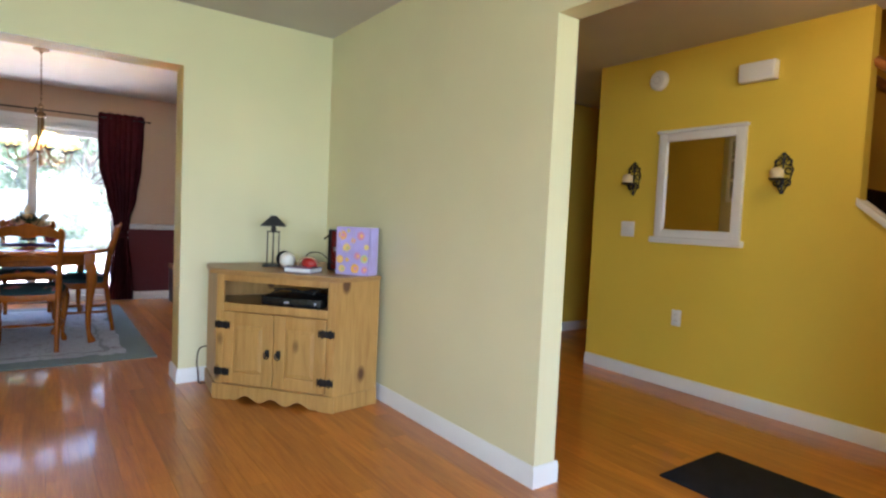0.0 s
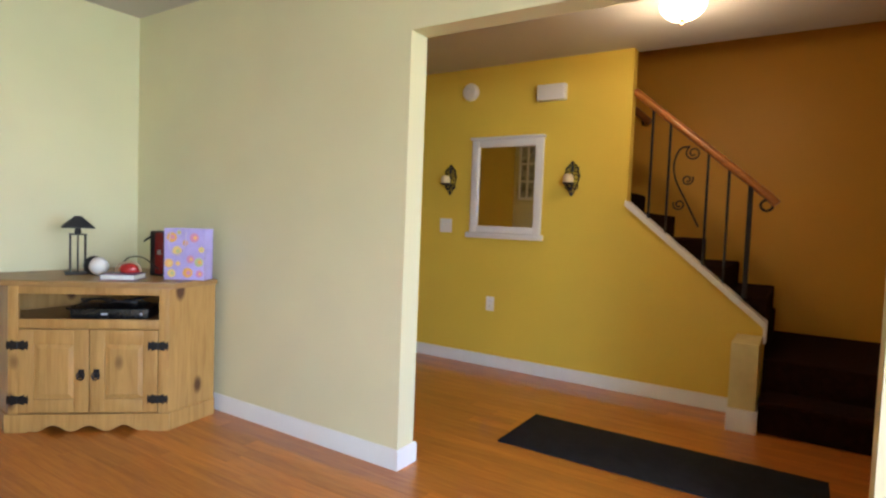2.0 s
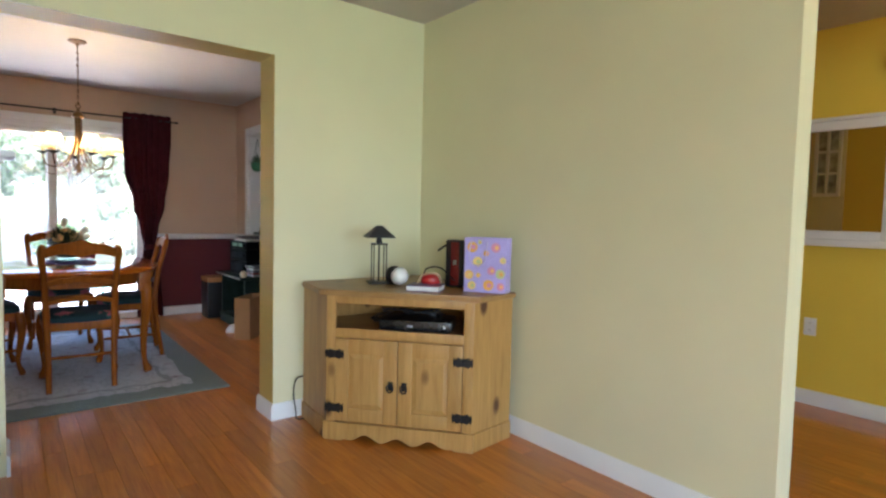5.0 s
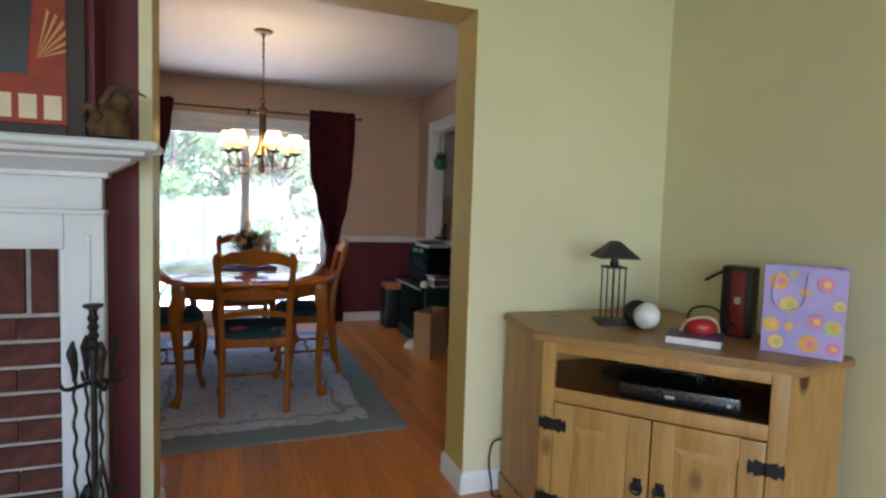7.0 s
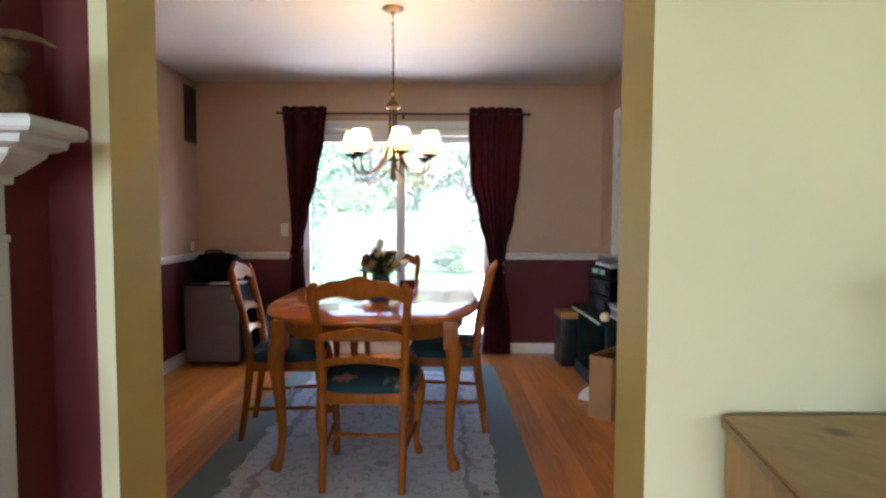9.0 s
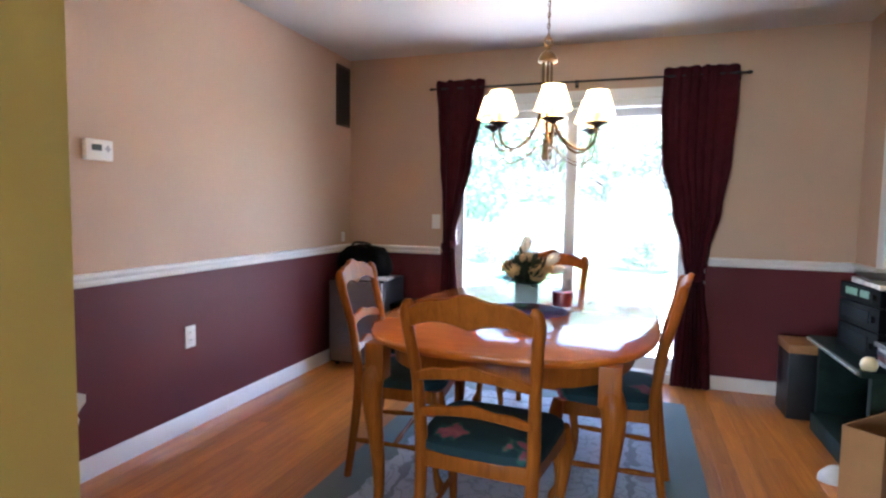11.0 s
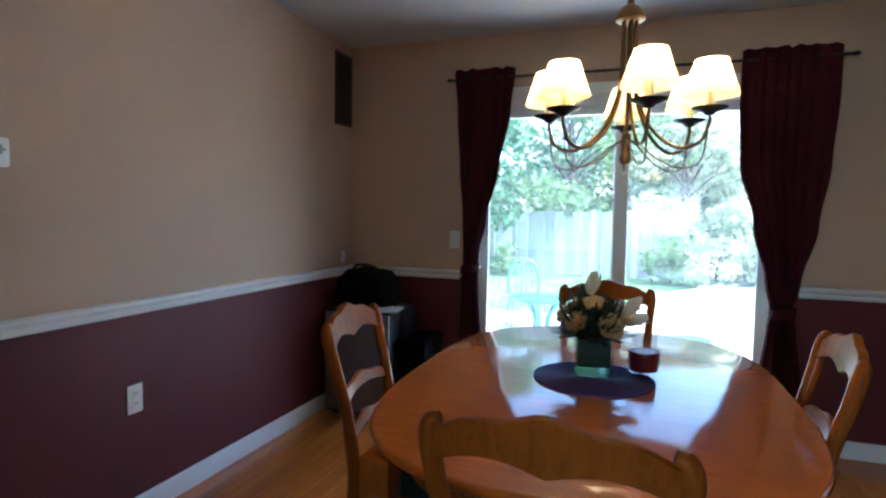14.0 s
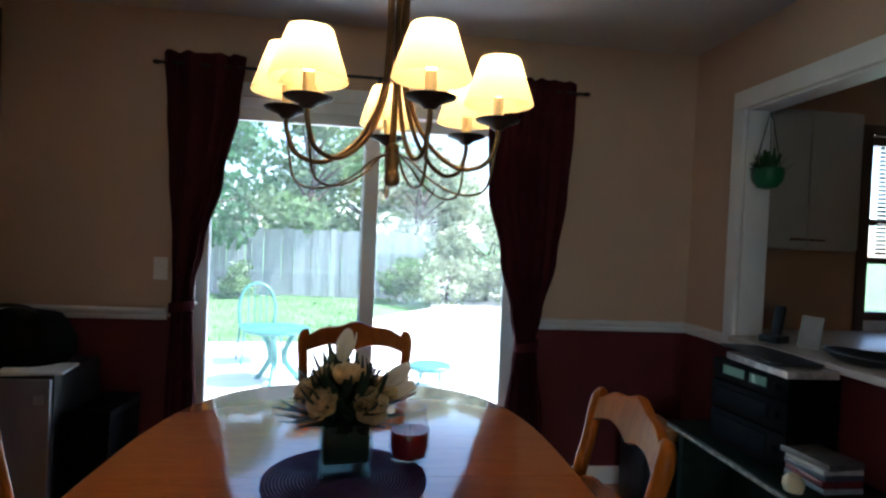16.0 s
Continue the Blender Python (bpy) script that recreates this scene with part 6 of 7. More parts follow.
# ---- mini fridge corner ----
t = thing("mini_fridge", (-1.365, 7.40, 0), "small steel-fronted black mini fridge in the corner", "mini fridge")
bm = fresh()
box(bm, -0.225, 0.225, 0.03, 0.43, 0.02, 0.68, 0.008)
part("body", bm, M_BLACK, t)
bm = fresh()
box(bm, -0.222, 0.222, 0.0, 0.027, 0.04, 0.665, 0.008)
d = part("fridge_door", bm, plain("brushed_steel_panel", (0.26, 0.25, 0.27), 0.42, metal=0.7, vary=0.12, scale=4), t, "brushed steel door")
bm = fresh()
box(bm, 0.16, 0.20, -0.003, 0.0, 0.56, 0.60, 0.001)
part("badge", bm, M_CHROME, d)
for x in (-0.18, 0.18):
    bm = fresh()
    lathe(bm, [(0.001, 0), (0.018, 0), (0.018, 0.022), (0.001, 0.022)], (x, 0.06, 0), 12)
    part("foot", bm, M_BLACK, t)
bm = fresh()
box(bm, -0.13, 0.14, -0.09, 0.10, 0.0, 0.012, 0.002)
solo("notepad", bm, plain("white_paper", (0.78, 0.78, 0.76), 0.7, vary=0.05), "white paper notepad on the mini fridge", "notepad", at=(-1.26, 7.50, 0.68), turn=8)
t = thing("black_bag", (-1.40, 7.64, 0.68), "black soft bag slumped on the mini fridge", "bag")
bm = fresh()
loops = []
for k, z in ((0.85, 0.0), (1.0, 0.04), (1.02, 0.12), (0.92, 0.19), (0.7, 0.235), (0.3, 0.25)):
    loops.append([(x * 0.21 * k * (1 + 0.10 * noise.noise((x * 2, y * 2, z * 9))), y * 0.14 * k, z * (1 + 0.12 * noise.noise((x * 3, y * 3, 4)))) for x, y, _ in oval(1, 1, 0, 3.0, 36)])
rings(bm, loops)
part("body", bm, plain("black_nylon", (0.005, 0.005, 0.005), 0.8, vary=0.3, scale=20, bump=0.5, spec=0.08), t)
bm = fresh()
tube(bm, smooth_path([(-0.10, -0.05, 0.21), (-0.06, -0.06, 0.27), (0.06, -0.06, 0.265), (0.10, -0.05, 0.21)]), 0.010, 8)
part("strap", bm, M_BLACK, t)
t = thing("storage_bin", (-1.03, 7.50, 0.0), "matte black lidded bin beside the mini fridge", "bin")
bm = fresh()
rings(bm, [[(-a, 0.165 - c, z), (a, 0.165 - c, z), (a, 0.165 + c, z), (-a, 0.165 + c, z)] for a, c, z in ((0.078, 0.15, 0.0), (0.086, 0.160, 0.46))])
part("body", bm, M_MATTE, t, smooth=0)
bm = fresh()
box(bm, -0.09, 0.09, 0.0, 0.33, 0.46, 0.50, 0.010)
part("lid", bm, M_MATTE, t)

# ---- desk corner ----
dk = thing("desk", (1.60, 7.06, 0), "dark green painted desk with a reflection painted along its front edge", "desk", turn=0)
M_GREEN = plain("worn_green_paint", (0.010, 0.020, 0.015), 0.6, vary=0.4, scale=16, bump=0.2, spec=0.12)
bm = fresh()
box(bm, 0.0, 0.37, -0.52, 0.28, 0.505, 0.535, 0.008)
part("desktop", bm, M_GREEN, dk)
# pale mottled strip: the glossy front edge's reflection, put in as colour
bm = fresh()
box(bm, -0.012, 0.004, -0.50, 0.26, 0.512, 0.53, 0.005)
part("reflection_strip", bm, plain("edge_reflection", (0.22, 0.22, 0.18), 0.5, vary=0.7, scale=40), dk, "pale strip imitating the glossy edge's reflection")
for y0, y1 in ((-0.50, -0.46), (0.22, 0.26)):
    bm = fresh()
    box(bm, 0.05, 0.36, y0, y1, 0.0, 0.505, 0.004)
    part("side", bm, M_GREEN, dk)
bm = fresh()
box(bm, 0.02, 0.36, -0.46, 0.22, 0.0, 0.10, 0.006)
part("plinth", bm, M_GREEN, dk)
bm = fresh()
box(bm, 0.30, 0.32, -0.46, 0.22, 0.10, 0.505)
part("back", bm, M_GREEN, dk)
t = thing("stereo", (1.70, 6.93, 0.535), "black stereo stack with a green-lit display", "stereo", turn=6)
for z0, z1 in ((0.0, 0.135), (0.14, 0.255), (0.26, 0.345)):
    bm = fresh()
    box(bm, 0.0, 0.24, -0.20, 0.20, z0, z1, 0.006)
    u = part("unit", bm, M_MATTE, t)
    bm = fresh()
    lathe(bm, [(0.001, 0), (0.016, 0), (0.014, 0.014), (0.001, 0.015)], m=pose(0.0, -0.15, (z0 + z1) / 2, 0, -90, 0), seg=12)
    part("knob", bm, M_MATTE, u)
    if z0 == 0.26:
        for y0, y1 in ((-0.10, -0.015), (0.015, 0.13)):
            bm = fresh()
            box(bm, -0.003, 0.002, y0, y1, 0.29, 0.325)
            part("display", bm, glow("green_display", (0.05, 0.13, 0.08), 0.02), u, "dim green display")
    else:
        bm = fresh()
        box(bm, -0.004, 0.002, -0.11, 0.16, z0 + 0.03, z1 - 0.025, 0.001)
        part("fascia", bm, plain("dark_blue_fascia", (0.003, 0.004, 0.007), 0.5, vary=0.3, spec=0.04), u, "dark blue smoked fascia")
bm = fresh()
box(bm, 0.0, 0.21, -0.19, 0.17, 0.0, 0.028, 0.003)
for v in bm.verts:
    v.co.z += 0.010 * noise.noise((v.co.x * 12, v.co.y * 12, 3.3)) if v.co.z > 0.01 else 0
solo("magazine", bm, plain("glossy_magazine", (0.42, 0.38, 0.36), 0.3, vary=0.7, scale=18), "creased glossy magazine on the stereo", "magazine", at=(1.715, 6.92, 0.880))
bm = fresh()
box(bm, 0.0, 0.20, -0.2, 0.2, 0.0, 0.006, 0.002)
solo("clipboard", bm, M_BLACK, "black clipboard on the magazine", "clipboard", at=(1.73, 7.0, 0.919), turn=-8)
rnd = random.Random(11)
z = 0.535
for k in range(5):
    h = rnd.uniform(0.014, 0.026)
    c = [(0.30, 0.31, 0.33), (0.14, 0.02, 0.025), (0.05, 0.06, 0.08), (0.42, 0.40, 0.38), (0.09, 0.08, 0.08)][k]
    bm = fresh()
    box(bm, -0.075, 0.075, -0.10, 0.10, 0.0, h, 0.002)
    solo("disc_case", bm, plain("case_cover", c, 0.3, vary=0.3, scale=20), "stacked disc case beside the stereo", "disc case", "disc cases", at=(1.80, 6.655, z), turn=rnd.uniform(-12, 12))
    z += h
bm = fresh()
lathe(bm, [(0.001, 0.0), (0.028, 0.0), (0.034, 0.02), (0.032, 0.04), (0.018, 0.056), (0.001, 0.058)], seg=18)
solo("votive_candle", bm, M_CANDLE, "small ivory votive candle on the desk", "candle", at=(1.645, 6.59, 0.535))
t = thing("speaker", (1.53, 7.55, 0), "black floor speaker with a wooden top", "speaker", turn=0)
bm = fresh()
box(bm, 0.0, 0.20, -0.14, 0.12, 0.0, 0.40, 0.006)
part("cabinet", bm, M_BLACK, t)
bm = fresh()
box(bm, -0.005, 0.205, -0.145, 0.125, 0.40, 0.455, 0.005)
part("top", bm, wood("plain_wood", (0.42, 0.20, 0.07), (0.28, 0.12, 0.04), (3, 14, 14), 0.45), t, "light wooden top")
bm = fresh()
loops = []
for k, z in ((1.0, 0.0), (0.95, 0.03), (0.6, 0.06), (0.2, 0.075)):
    loops.append([(x * 0.07 * k, y * 0.05 * k, z + 0.012 * noise.noise((x * 4, y * 4, z * 30))) for x, y, _ in oval(1, 1, 0, 2, 20)])
rings(bm, loops)
solo("crumpled_paper", bm, plain("crumpled_white", (0.62, 0.62, 0.62), 0.8, vary=0.2), "crumpled white paper on the floor by the desk", "paper", at=(1.54, 6.58, 0.0))
bx = thing("cardboard_box", (1.445, 6.235, 0), "open brown cardboard box on the floor", "cardboard box", turn=-44)
M_CARD = plain("brown_cardboard", (0.42, 0.235, 0.10), 0.75, vary=0.15, scale=5, bump=0.2)
for nm, a in (("side", (0.0, 0.15, 0.0, 0.006, 0, 0.385)), ("side", (0.0, 0.006, 0.006, 0.36, 0, 0.385)), ("side", (0.144, 0.15, 0.006, 0.36, 0, 0.385)), ("side", (0.006, 0.144, 0.354, 0.36, 0, 0.385)), ("bottom", (0.006, 0.144, 0.006, 0.354, 0, 0.006))):
    bm = fresh()
    box(bm, *a)
    part(nm, bm, M_CARD, bx, smooth=0)

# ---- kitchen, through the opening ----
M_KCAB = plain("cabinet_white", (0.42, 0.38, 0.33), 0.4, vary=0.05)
t = thing("wall_cabinet", (2.135, Y_WIN, 1.365), "off-white wall cabinet with two doors", "cabinet")
bm = fresh()
box(bm, 0.0, 0.60, -0.31, 0.0, 0.0, 0.73, 0.003)
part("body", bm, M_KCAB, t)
for x0, x1 in ((0.006, 0.297), (0.303, 0.594)):
    bm = fresh()
    box(bm, x0, x1, -0.33, -0.312, 0.01, 0.72, 0.004)
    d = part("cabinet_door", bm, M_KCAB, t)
    bm = fresh()
    xm = x1 - 0.05 if x0 < 0.1 else x0 + 0.05
    tube(bm, smooth_path([(xm - 0.04, -0.33, 0.05), (xm - 0.03, -0.348, 0.05), (xm + 0.03, -0.348, 0.05), (xm + 0.04, -0.33, 0.05)]), 0.006, 8)
    part("handle", bm, M_BRONZE, d)
t = thing("base_cabinet", (2.13, 7.25, 0), "pale kitchen base cabinet under a worktop", "cabinet")
bm = fresh()
box(bm, 0.0, 2.2, 0.0, 0.61, 0.0, 0.86, 0.004)
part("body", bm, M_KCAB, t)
bm = fresh()
box(bm, 2.118, 4.395, 7.22, Y_WIN - 0.001, 0.862, 0.898, 0.006)
solo("worktop", bm, plain("pale_worktop", (0.52, 0.46, 0.40), 0.35, vary=0.2, scale=40), "pale laminate kitchen worktop", "worktop")
t = thing("hanging_plant", (2.045, 7.335, 1.64), "small leafy plant hanging in a green pot", "hanging plant")
bm = fresh()
lathe(bm, [(0.001, 0.0), (0.04, 0.008), (0.065, 0.04), (0.07, 0.075), (0.066, 0.10), (0.06, 0.10), (0.001, 0.09)], seg=18)
part("pot", bm, plain("green_pot", (0.015, 0.15, 0.06), 0.35, vary=0.15), t, "glossy green pot")
bm = fresh()
for k in range(3):
    a = 2.0944 * k
    tube(bm, [(0.066 * math.cos(a), 0.066 * math.sin(a), 0.095), (0.004 * math.cos(a), 0.004 * math.sin(a), 0.366)], 0.0025, 6)
part("hanger", bm, plain("dark_cord", (0.03, 0.06, 0.04), 0.8), t)
bm = fresh()
for k in range(60):
    a, tilt = rnd.uniform(0, 360), rnd.uniform(10, 110)
    petal(bm, Matrix.Translation((0, 0, 0.095)) @ pose(0, 0, 0, 0, 0, a) @ pose(0, 0.02, 0, -tilt, 0, 0), rnd.uniform(0.05, 0.10), 0.010, -0.03, 3)
tagged(part("foliage", bm, plain("green_foliage", (0.035, 0.10, 0.03), 0.5, vary=0.4, scale=20), t), kind="stuff")
t = thing("cordless_phone", (2.03, 7.22, 0.93), "black cordless phone standing in its base", "phone", turn=-70)
bm = fresh()
box(bm, -0.045, 0.045, -0.05, 0.05, 0.0, 0.035, 0.010)
part("base", bm, M_BLACK, t)
bm = fresh()
box(bm, -0.022, 0.022, -0.012, 0.014, 0.02, 0.17, 0.008, m=pose(0, 0.01, 0, -12, 0, 0))
part("handset", bm, M_BLACK, t)
t = thing("black_platter", (2.09, 6.80, 0.93), "black oval platter on the pass-through shelf", "platter", turn=0)
bm = fresh()
loops = [oval(0.10 * k, 0.17 * k, z, 2.2, 36) for k, z in ((0.6, 0.0), (0.75, 0.006), (1.0, 0.030), (1.0, 0.034), (0.74, 0.012), (0.3, 0.010))]
rings(bm, loops)
part("dish", bm, M_BLACK, t)
t = thing("picture_card", (2.10, 7.10, 0.93), "small grey propped card on the shelf", "card", turn=-75)
bm = fresh()
box(bm, -0.05, 0.05, 0.0, 0.004, 0.0, 0.14, m=pose(0, 0, 0, -12, 0, 0))
part("card", bm, plain("grey_card", (0.25, 0.25, 0.26), 0.5, vary=0.3), t)

# ---- garden ----
G = -0.25
M_GRASS = plain("sunlit_lawn", (0.13, 0.24, 0.09), 0.9, vary=0.45, scale=1.2, bump=0.8, fine=60, spec=0.1)
bm = fresh()
rings(bm, [[(-400, 8.05, G), (400, 8.05, G)], [(-400, 600, G), (400, 600, G)]], close=False)
rings(bm, [[(-400, -400, G - 0.0), (400, -400, G)], [(-400, 8.05, G), (400, 8.05, G)]], close=False)
bmesh.ops.remove_doubles(bm, verts=bm.verts, dist=0.001)
solo("ground", bm, M_GRASS, "sunlit mown lawn", "ground", kind=STR, smooth=0)
bm = fresh()
prism(bm, [(-3.2, 8.05), (7.0, 8.05), (9.0, 34.0), (3.4, 34.0), (1.4, 16.6), (0.2, 15.0), (-0.1, 12.6), (-3.2, 12.2)], (G, -0.13), lambda a, b, h: (a, b, h))
solo("pavement", bm, plain("pale_concrete", (0.78, 0.77, 0.74), 0.85, vary=0.15, scale=3, bump=0.5, fine=60), "pale sunlit concrete patio slab", "patio", kind=STR)
# out-of-view overhang, added to control the sun entering the patio door
bm = fresh()
box(bm, -3.6, 6.8, 7.6, 8.55, CEIL + 0.13, CEIL + 0.22)
solo("unseen_eave", bm, M_TRIM, "unseen white eave added to limit sun at the patio door", "eave", kind=STR)
bm = fresh()
rnd = random.Random(17)
for k in range(5200):
    x, y = rnd.uniform(-7, 0.0), rnd.uniform(12.7, 18.8)
    h, a = rnd.uniform(0.03, 0.09), rnd.uniform(0, 6.28)
    vs = [bm.verts.new((x + dx, y + dy, G + dz)) for dx, dy, dz in ((-0.008 * math.cos(a), -0.008 * math.sin(a), 0), (0.008 * math.cos(a), 0.008 * math.sin(a), 0), (rnd.uniform(-0.03, 0.03), rnd.uniform(-0.03, 0.03), h))]
    bm.faces.new(vs)
solo("grass", bm, plain("grass_blades", (0.13, 0.27, 0.10), 0.8, vary=0.4, scale=2), "short green lawn grass", "grass", kind="stuff", smooth=0)

# weathered board fence
fence = thing("board_fence", (0, 19.0, G), "weathered grey wooden board fence across the garden", "fence")
M_BOARD = wood("weathered_board", (0.37, 0.38, 0.40), (0.23, 0.235, 0.25), (18, 18, 1.2), 0.9, each=0.22)
board_meshes = []
for k in range(3):
    bm = fresh()
    box(bm, -0.069, 0.069, -0.009, 0.009, 0.03, 1.66 + 0.02 * k)
    board_meshes.append(finish("board", bm, M_BOARD))
rnd = random.Random(2)
for k in range(58):
    ob = new("board", board_meshes[rnd.randrange(3)])
    ob.parent = fence
    ob.matrix_local = pose(-7.0 + 0.146 * k, rnd.uniform(-0.006, 0.006), rnd.uniform(-0.02, 0.02), 0, rnd.uniform(-0.5, 0.5), 0)
for z in (0.35, 1.35):
    bm = fresh()
    box(bm, -7.1, 1.42, 0.012, 0.05, z, z + 0.09)
    part("rail", bm, M_BOARD, fence)
for k in range(4):
    bm = fresh()
    box(bm, -7.0 + 2.3 * k, -6.9 + 2.3 * k, 0.05, 0.15, 0, 1.6, 0.01)
    part("post", bm, M_BOARD, fence)


def leaf_cloud(bm, rnd, centre, radius, count, size):
    for k in range(count):
        d = Vector((rnd.gauss(0, 1), rnd.gauss(0, 1), rnd.gauss(0, 1)))
        d = d.normalized() * (rnd.random() ** 0.45)
        p = Vector(centre) + Vector((d.x * radius[0], d.y * radius[1], d.z * radius[2]))
        m = Matrix.Translation(p) @ pose(0, 0, 0, rnd.uniform(0, 360), rnd.uniform(0, 360), rnd.uniform(0, 360))
        s = size * rnd.uniform(0.6, 1.4)
        bm.faces.new([bm.verts.new(m @ Vector(v)) for v in ((-0.45 * s, 0, 0), (0, -0.9 * s, 0.1 * s), (0.45 * s, 0, 0), (0, 0.9 * s, 0.1 * s))])


M_BARK = plain("rough_bark", (0.10, 0.075, 0.055), 0.9, vary=0.4, scale=14, bump=0.9, fine=40)
# the palest green carries the right side's sun glare in its leaf colour
LEAF = {}
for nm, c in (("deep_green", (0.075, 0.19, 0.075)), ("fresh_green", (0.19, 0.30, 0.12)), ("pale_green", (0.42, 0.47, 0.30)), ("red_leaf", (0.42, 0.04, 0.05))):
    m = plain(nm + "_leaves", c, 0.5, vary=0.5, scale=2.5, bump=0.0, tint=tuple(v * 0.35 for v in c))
    n, l, b = links(m)
    trl, mx = n.new("ShaderNodeBsdfTranslucent"), n.new("ShaderNodeMixShader")
    l.new(b.inputs["Base Color"].links[0].from_socket, trl.inputs["Color"])
    mx.inputs["Fac"].default_value = 0.42
    l.new(b.outputs["BSDF"], mx.inputs[1])
    l.new(trl.outputs["BSDF"], mx.inputs[2])
    l.new(mx.outputs["Shader"], n["Material Output"].inputs["Surface"])
    LEAF[nm] = m


def tree(at, height, spread, leaf, seed, count, low=0.35, size=0.11, label="", name="tree"):
    rnd = random.Random(seed)
    t = thing(name, at, label, "tree" if name == "tree" else "shrub")
    bm = fresh()
    tube(bm, smooth_path([(0, 0, 0), (rnd.uniform(-0.15, 0.15), 0, height * 0.3), (rnd.uniform(-0.25, 0.25), 0.1, height * 0.6), (0.1, 0.0, height * 0.88)]), [0.035 * height ** 0.9, 0.026 * height ** 0.9, 0.012 * height ** 0.9, 0.02], 9)
    centres = []
    for k in range(16):
        a, f = rnd.uniform(0, 6.28), rnd.uniform(low, 0.95)
        reach = spread * math.sin(math.pi * min(0.97, max(0.12, (f - low * 0.6) / (1.05 - low * 0.6)))) * rnd.uniform(0.45, 1.0)
        end = Vector((reach * math.cos(a), reach * math.sin(a), height * f))
        tube(bm, smooth_path([(0, 0, height * f * 0.72), end * 0.55 + Vector((0, 0, height * f * 0.36)), end]), [0.010 * height, 0.006 * height, 0.002 * height], 6)
        centres.append(end)
    part("trunk", bm, M_BARK, t)
    bm = fresh()
    for c in centres + [Vector((0, 0, height * 0.9))]:
        r = spread * rnd.uniform(0.28, 0.48)
        leaf_cloud(bm, rnd, c, (r, r, r * 0.75), count // 17, size)
    tagged(part("crown", bm, LEAF[leaf], t, smooth=0), kind="stuff")


tree((-4.3, 18.2, G), 5.6, 2.3, "deep_green", 3, 6500, 0.30, 0.13, "broad deep green tree overhanging the fence")
tree((-1.7, 20.4, G), 5.2, 1.9, "fresh_green", 5, 5000, 0.28, 0.12, "leafy green tree behind the fence")
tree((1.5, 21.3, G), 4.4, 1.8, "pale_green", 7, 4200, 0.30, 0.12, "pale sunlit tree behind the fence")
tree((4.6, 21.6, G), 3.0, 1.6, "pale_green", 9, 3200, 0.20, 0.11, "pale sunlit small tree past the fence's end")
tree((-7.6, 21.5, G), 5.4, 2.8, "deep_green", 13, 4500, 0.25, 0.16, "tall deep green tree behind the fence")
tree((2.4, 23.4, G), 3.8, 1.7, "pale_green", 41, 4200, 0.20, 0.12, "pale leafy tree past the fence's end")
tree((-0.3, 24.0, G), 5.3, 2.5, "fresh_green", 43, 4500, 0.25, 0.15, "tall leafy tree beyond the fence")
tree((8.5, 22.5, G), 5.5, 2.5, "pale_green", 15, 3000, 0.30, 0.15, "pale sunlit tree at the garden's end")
tree((0.9, 18.4, G), 0.95, 0.75, "fresh_green", 21, 1500, 0.15, 0.07, "low green shrub at the fence's foot", "shrub")
# pale shrubs added to fill the overbright right side before the fence
tree((2.3, 18.2, G), 1.5, 0.95, "pale_green", 23, 1800, 0.15, 0.07, "shrub before the fence, leaves paled to imitate sun glare", "shrub")
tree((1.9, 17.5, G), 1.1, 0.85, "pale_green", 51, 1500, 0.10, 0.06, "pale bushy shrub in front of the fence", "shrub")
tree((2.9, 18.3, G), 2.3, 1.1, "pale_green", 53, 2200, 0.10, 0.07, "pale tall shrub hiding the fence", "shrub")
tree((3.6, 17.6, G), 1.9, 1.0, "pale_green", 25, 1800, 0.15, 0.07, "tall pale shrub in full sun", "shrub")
tree((-3.0, 18.6, G), 0.8, 0.6, "fresh_green", 27, 1000, 0.15, 0.06, "small green shrub at the fence's foot", "shrub")
tree((8.2, 17.5, G), 3.6, 1.4, "red_leaf", 31, 2200, 0.28, 0.10, "red-leaved ornamental tree outside the kitchen")
tree((6.6, 19.5, G), 2.2, 1.4, "fresh_green", 33, 2000, 0.15, 0.10, "rounded green shrub outside the kitchen", "shrub")

# green patio set
M_PATIO = plain("green_cast_metal", (0.05, 0.19, 0.17), 0.45, vary=0.2, scale=20, bump=0.1)


def patio_table(at):
    t = thing("patio_table", at, "small round green metal patio table", "patio table")
    bm = fresh()
    lathe(bm, [(0.001, 0.50), (0.30, 0.50), (0.31, 0.51), (0.31, 0.53), (0.30, 0.535), (0.001, 0.535)], seg=32)
    part("tabletop", bm, M_PATIO, t)
    for k in range(3):
        a = 2.0944 * k + 0.5
        c, s = math.cos(a), math.sin(a)
        bm = fresh()
        tube(bm, smooth_path([(0.20 * c, 0.20 * s, 0.50), (0.10 * c, 0.10 * s, 0.34), (0.09 * c, 0.09 * s, 0.2), (0.24 * c, 0.24 * s, 0.0)]), 0.030, 8)
        part("leg", bm, M_PATIO, t)


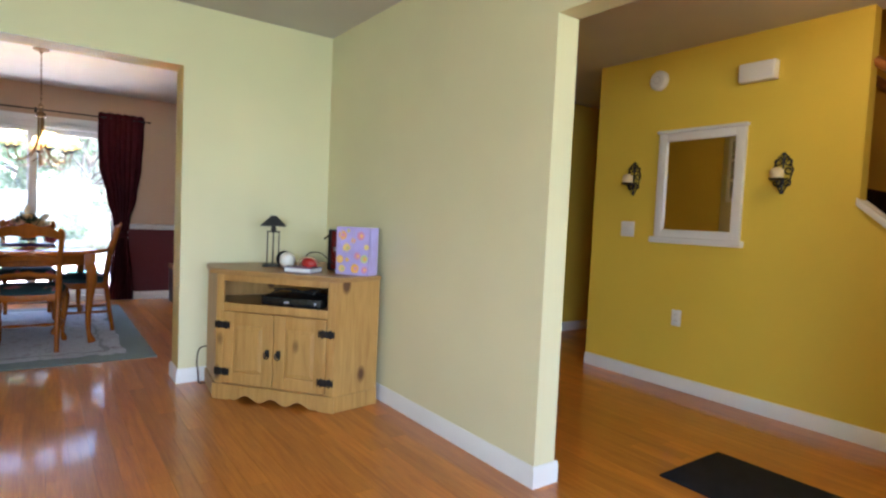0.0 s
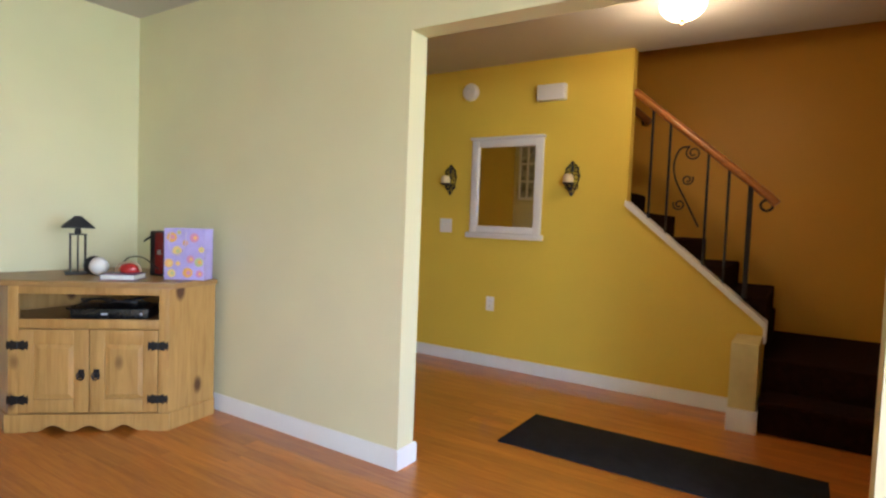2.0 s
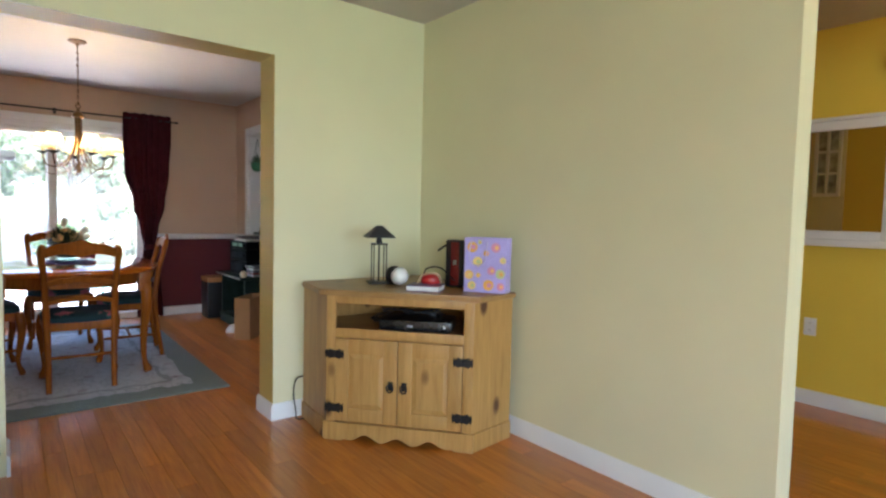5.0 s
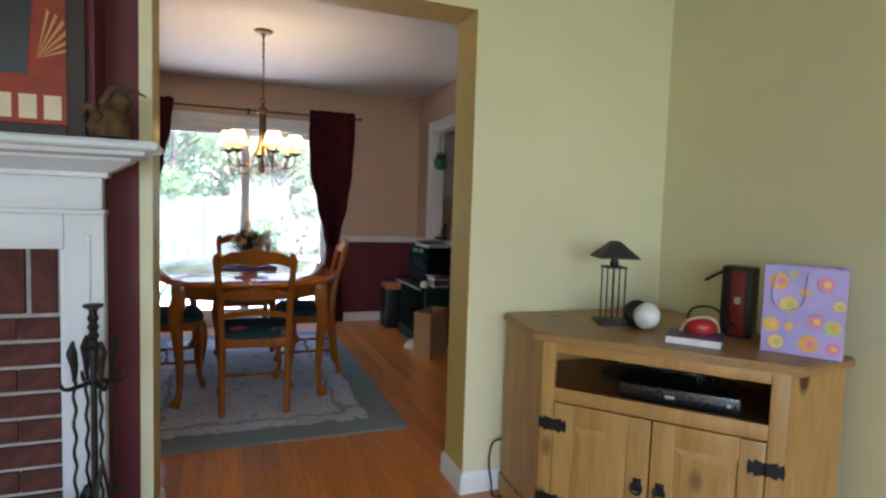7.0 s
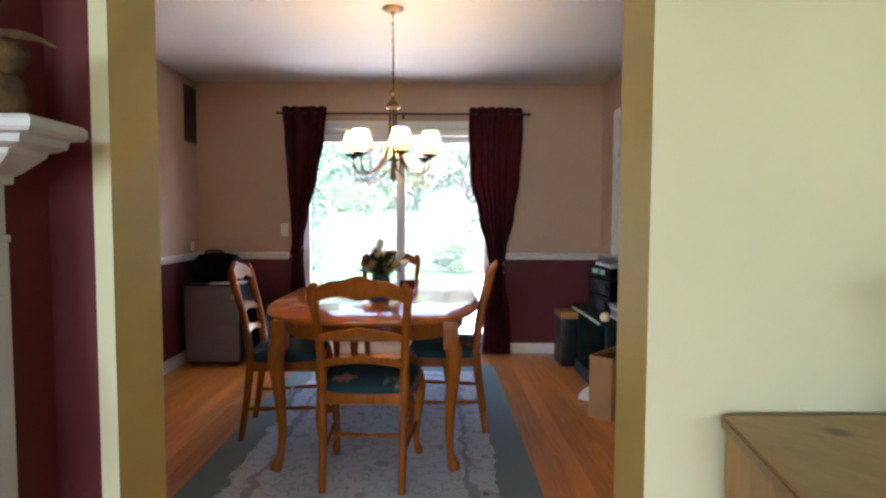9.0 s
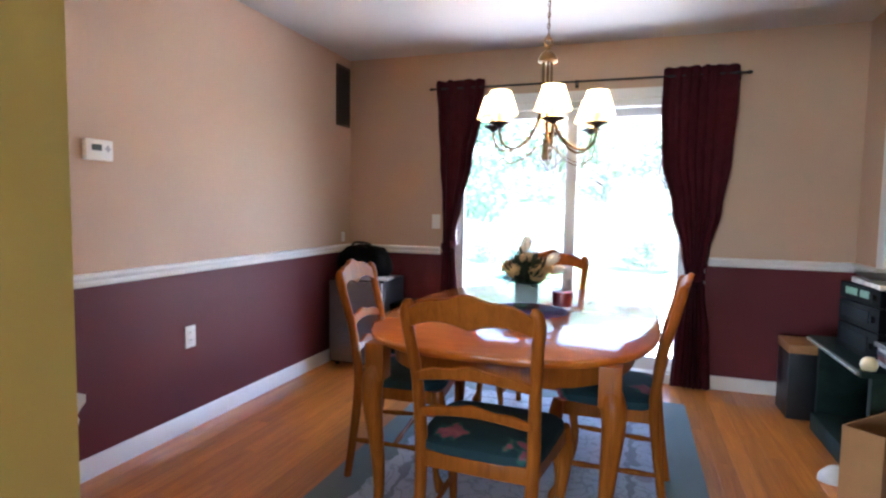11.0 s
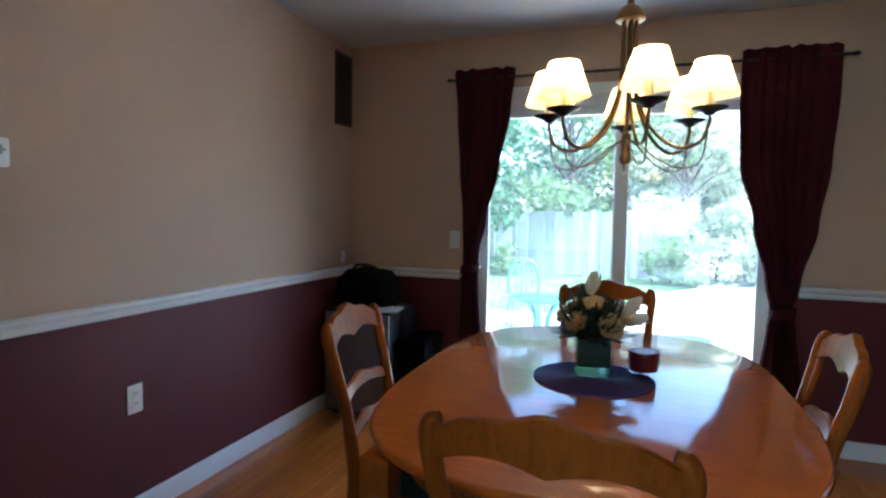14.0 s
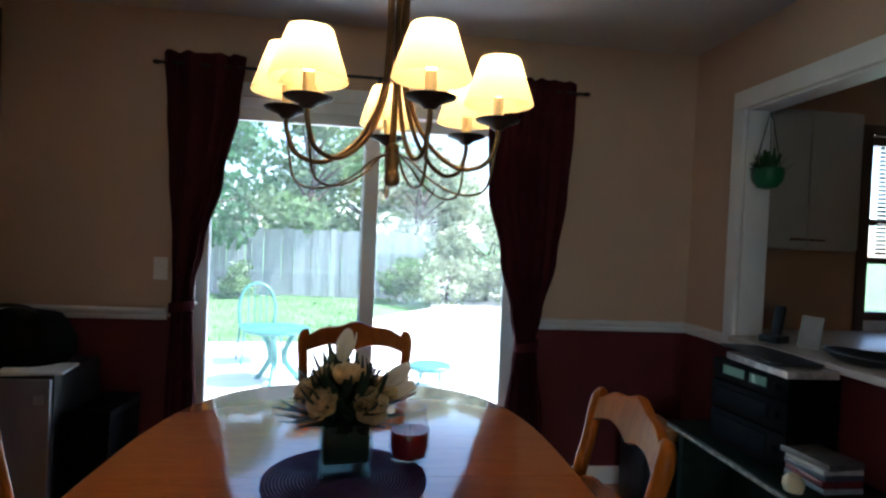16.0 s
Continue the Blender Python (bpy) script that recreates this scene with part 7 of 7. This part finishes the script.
def patio_chair(at, turn):
    t = thing("patio_chair", at, "green metal patio chair with an arched back", "patio chair", "patio chairs", turn)
    bm = fresh()
    box(bm, -0.21, 0.21, -0.20, 0.22, 0.385, 0.405, 0.01)
    part("seat", bm, M_PATIO, t)
    for x, y in ((-0.19, -0.18), (0.19, -0.18), (0.19, 0.2), (-0.19, 0.2)):
        bm = fresh()
        tube(bm, [(x, y, 0.39), (x * 1.15, y * 1.15, 0.0)], 0.012, 8)
        part("leg", bm, M_PATIO, t)
    bm = fresh()
    tube(bm, smooth_path([(-0.19, 0.21, 0.40), (-0.20, 0.25, 0.62), (-0.13, 0.28, 0.80), (0, 0.29, 0.86), (0.13, 0.28, 0.80), (0.20, 0.25, 0.62), (0.19, 0.21, 0.40)]), 0.018, 8)
    part("back_frame", bm, M_PATIO, t)
    for x in (-0.10, -0.03, 0.03, 0.10):
        bm = fresh()
        tube(bm, [(x, 0.215, 0.40), (x, 0.27, 0.80)], 0.007, 6)
        part("spindle", bm, M_PATIO, t)


patio_table((-0.72, 10.45, -0.13))
patio_chair((-1.05, 11.3, -0.13), 20)
t = thing("patio_stool", (0.78, 10.3, -0.13), "low green metal patio footstool", "stool")
bm = fresh()
lathe(bm, [(0.001, 0.19), (0.20, 0.19), (0.21, 0.20), (0.21, 0.225), (0.20, 0.235), (0.001, 0.24)], seg=24)
part("seat", bm, M_PATIO, t)
for k in range(4):
    a = 1.5708 * k + 0.6
    bm = fresh()
    tube(bm, smooth_path([(0.15 * math.cos(a), 0.15 * math.sin(a), 0.19), (0.13 * math.cos(a), 0.13 * math.sin(a), 0.1), (0.19 * math.cos(a), 0.19 * math.sin(a), 0.0)]), 0.012, 8)
    part("leg", bm, M_PATIO, t)

# ---- floor strips ----
bw, gap = 0.0865, 0.0004
lengths = (0.95, 1.15, 1.35)
strip_meshes = []
for L in lengths:
    bm = fresh()
    box(bm, -bw / 2 + gap, bw / 2 - gap, -L / 2 + gap, L / 2 - gap, -0.012, 0.0)
    top = [e for e in bm.edges if all(v.co.z > -0.001 for v in e.verts)]
    bmesh.ops.bevel(bm, geom=top, offset=0.0003, segments=1, affect="EDGES")
    strip_meshes.append(finish("plank", bm, M_FLOOR))
rnd = random.Random(40)
near, rest = [], []
for c in range(int(9.7 / bw)):
    x = -3.2 + bw * (c + 0.5)
    y0, y1 = (-2.6, 4.06) if x < -1.63 else (-2.6, 7.87) if x < 2.08 else (-1.3, 4.30)
    y = y0 - rnd.uniform(0.0, 0.9)
    while y < y1:
        k = rnd.randrange(3)
        spot = (x, y + lengths[k] / 2, k)
        y += lengths[k]
        lo, hi = max(y0, spot[1] - lengths[k] / 2), min(y1, spot[1] + lengths[k] / 2)
        if hi - lo < lengths[k] - 0.01:
            if hi - lo > 0.03:
                rest.append((x, (lo + hi) / 2, hi - lo))
        elif -0.9 < x < 3.9 and 0.6 < spot[1] < 6.9 and len(near) < 298:
            near.append(spot)
        else:
            rest.append((x, spot[1], lengths[k]))
for x, y, k in near:
    ob = new("plank", strip_meshes[k])
    ob.parent = floor
    ob.matrix_local = pose(x, y, 0.0)
verts, faces = [], []
for x, y, L in rest:
    i = len(verts)
    a, c = bw / 2 - gap, L / 2 - gap
    verts += [(x - a, y - c, -0.012), (x + a, y - c, -0.012), (x + a, y + c, -0.012), (x - a, y + c, -0.012), (x - a, y - c, -0.0003), (x + a, y - c, -0.0003), (x + a, y + c, -0.0003), (x - a, y + c, -0.0003)]
    a, c = a - 0.0003, c - 0.0003
    verts += [(x - a, y - c, 0.0), (x + a, y - c, 0.0), (x + a, y + c, 0.0), (x - a, y + c, 0.0)]
    for b0, b1 in ((0, 4), (4, 8)):
        faces += [(i + b0 + j, i + b0 + (j + 1) % 4, i + b1 + (j + 1) % 4, i + b1 + j) for j in range(4)]
    faces.append((i + 8, i + 9, i + 10, i + 11))
me = bpy.data.meshes.new("plank_field")
me.from_pydata(verts, [], faces)
M_FLOOR_REST = M_FLOOR.copy()
M_FLOOR_REST.name = "oak_floor_field"
nt = M_FLOOR_REST.node_tree
geo = nt.nodes.new("ShaderNodeNewGeometry")
for lk in [k for k in nt.links if k.from_node.bl_idname == "ShaderNodeObjectInfo"]:
    dest = lk.to_socket
    nt.links.remove(lk)
    nt.links.new(geo.outputs["Random Per Island"], dest)
me.materials.append(M_FLOOR_REST)
ob = new("plank_field", me)
ob.parent = floor
tagged(ob, kind="stuff")
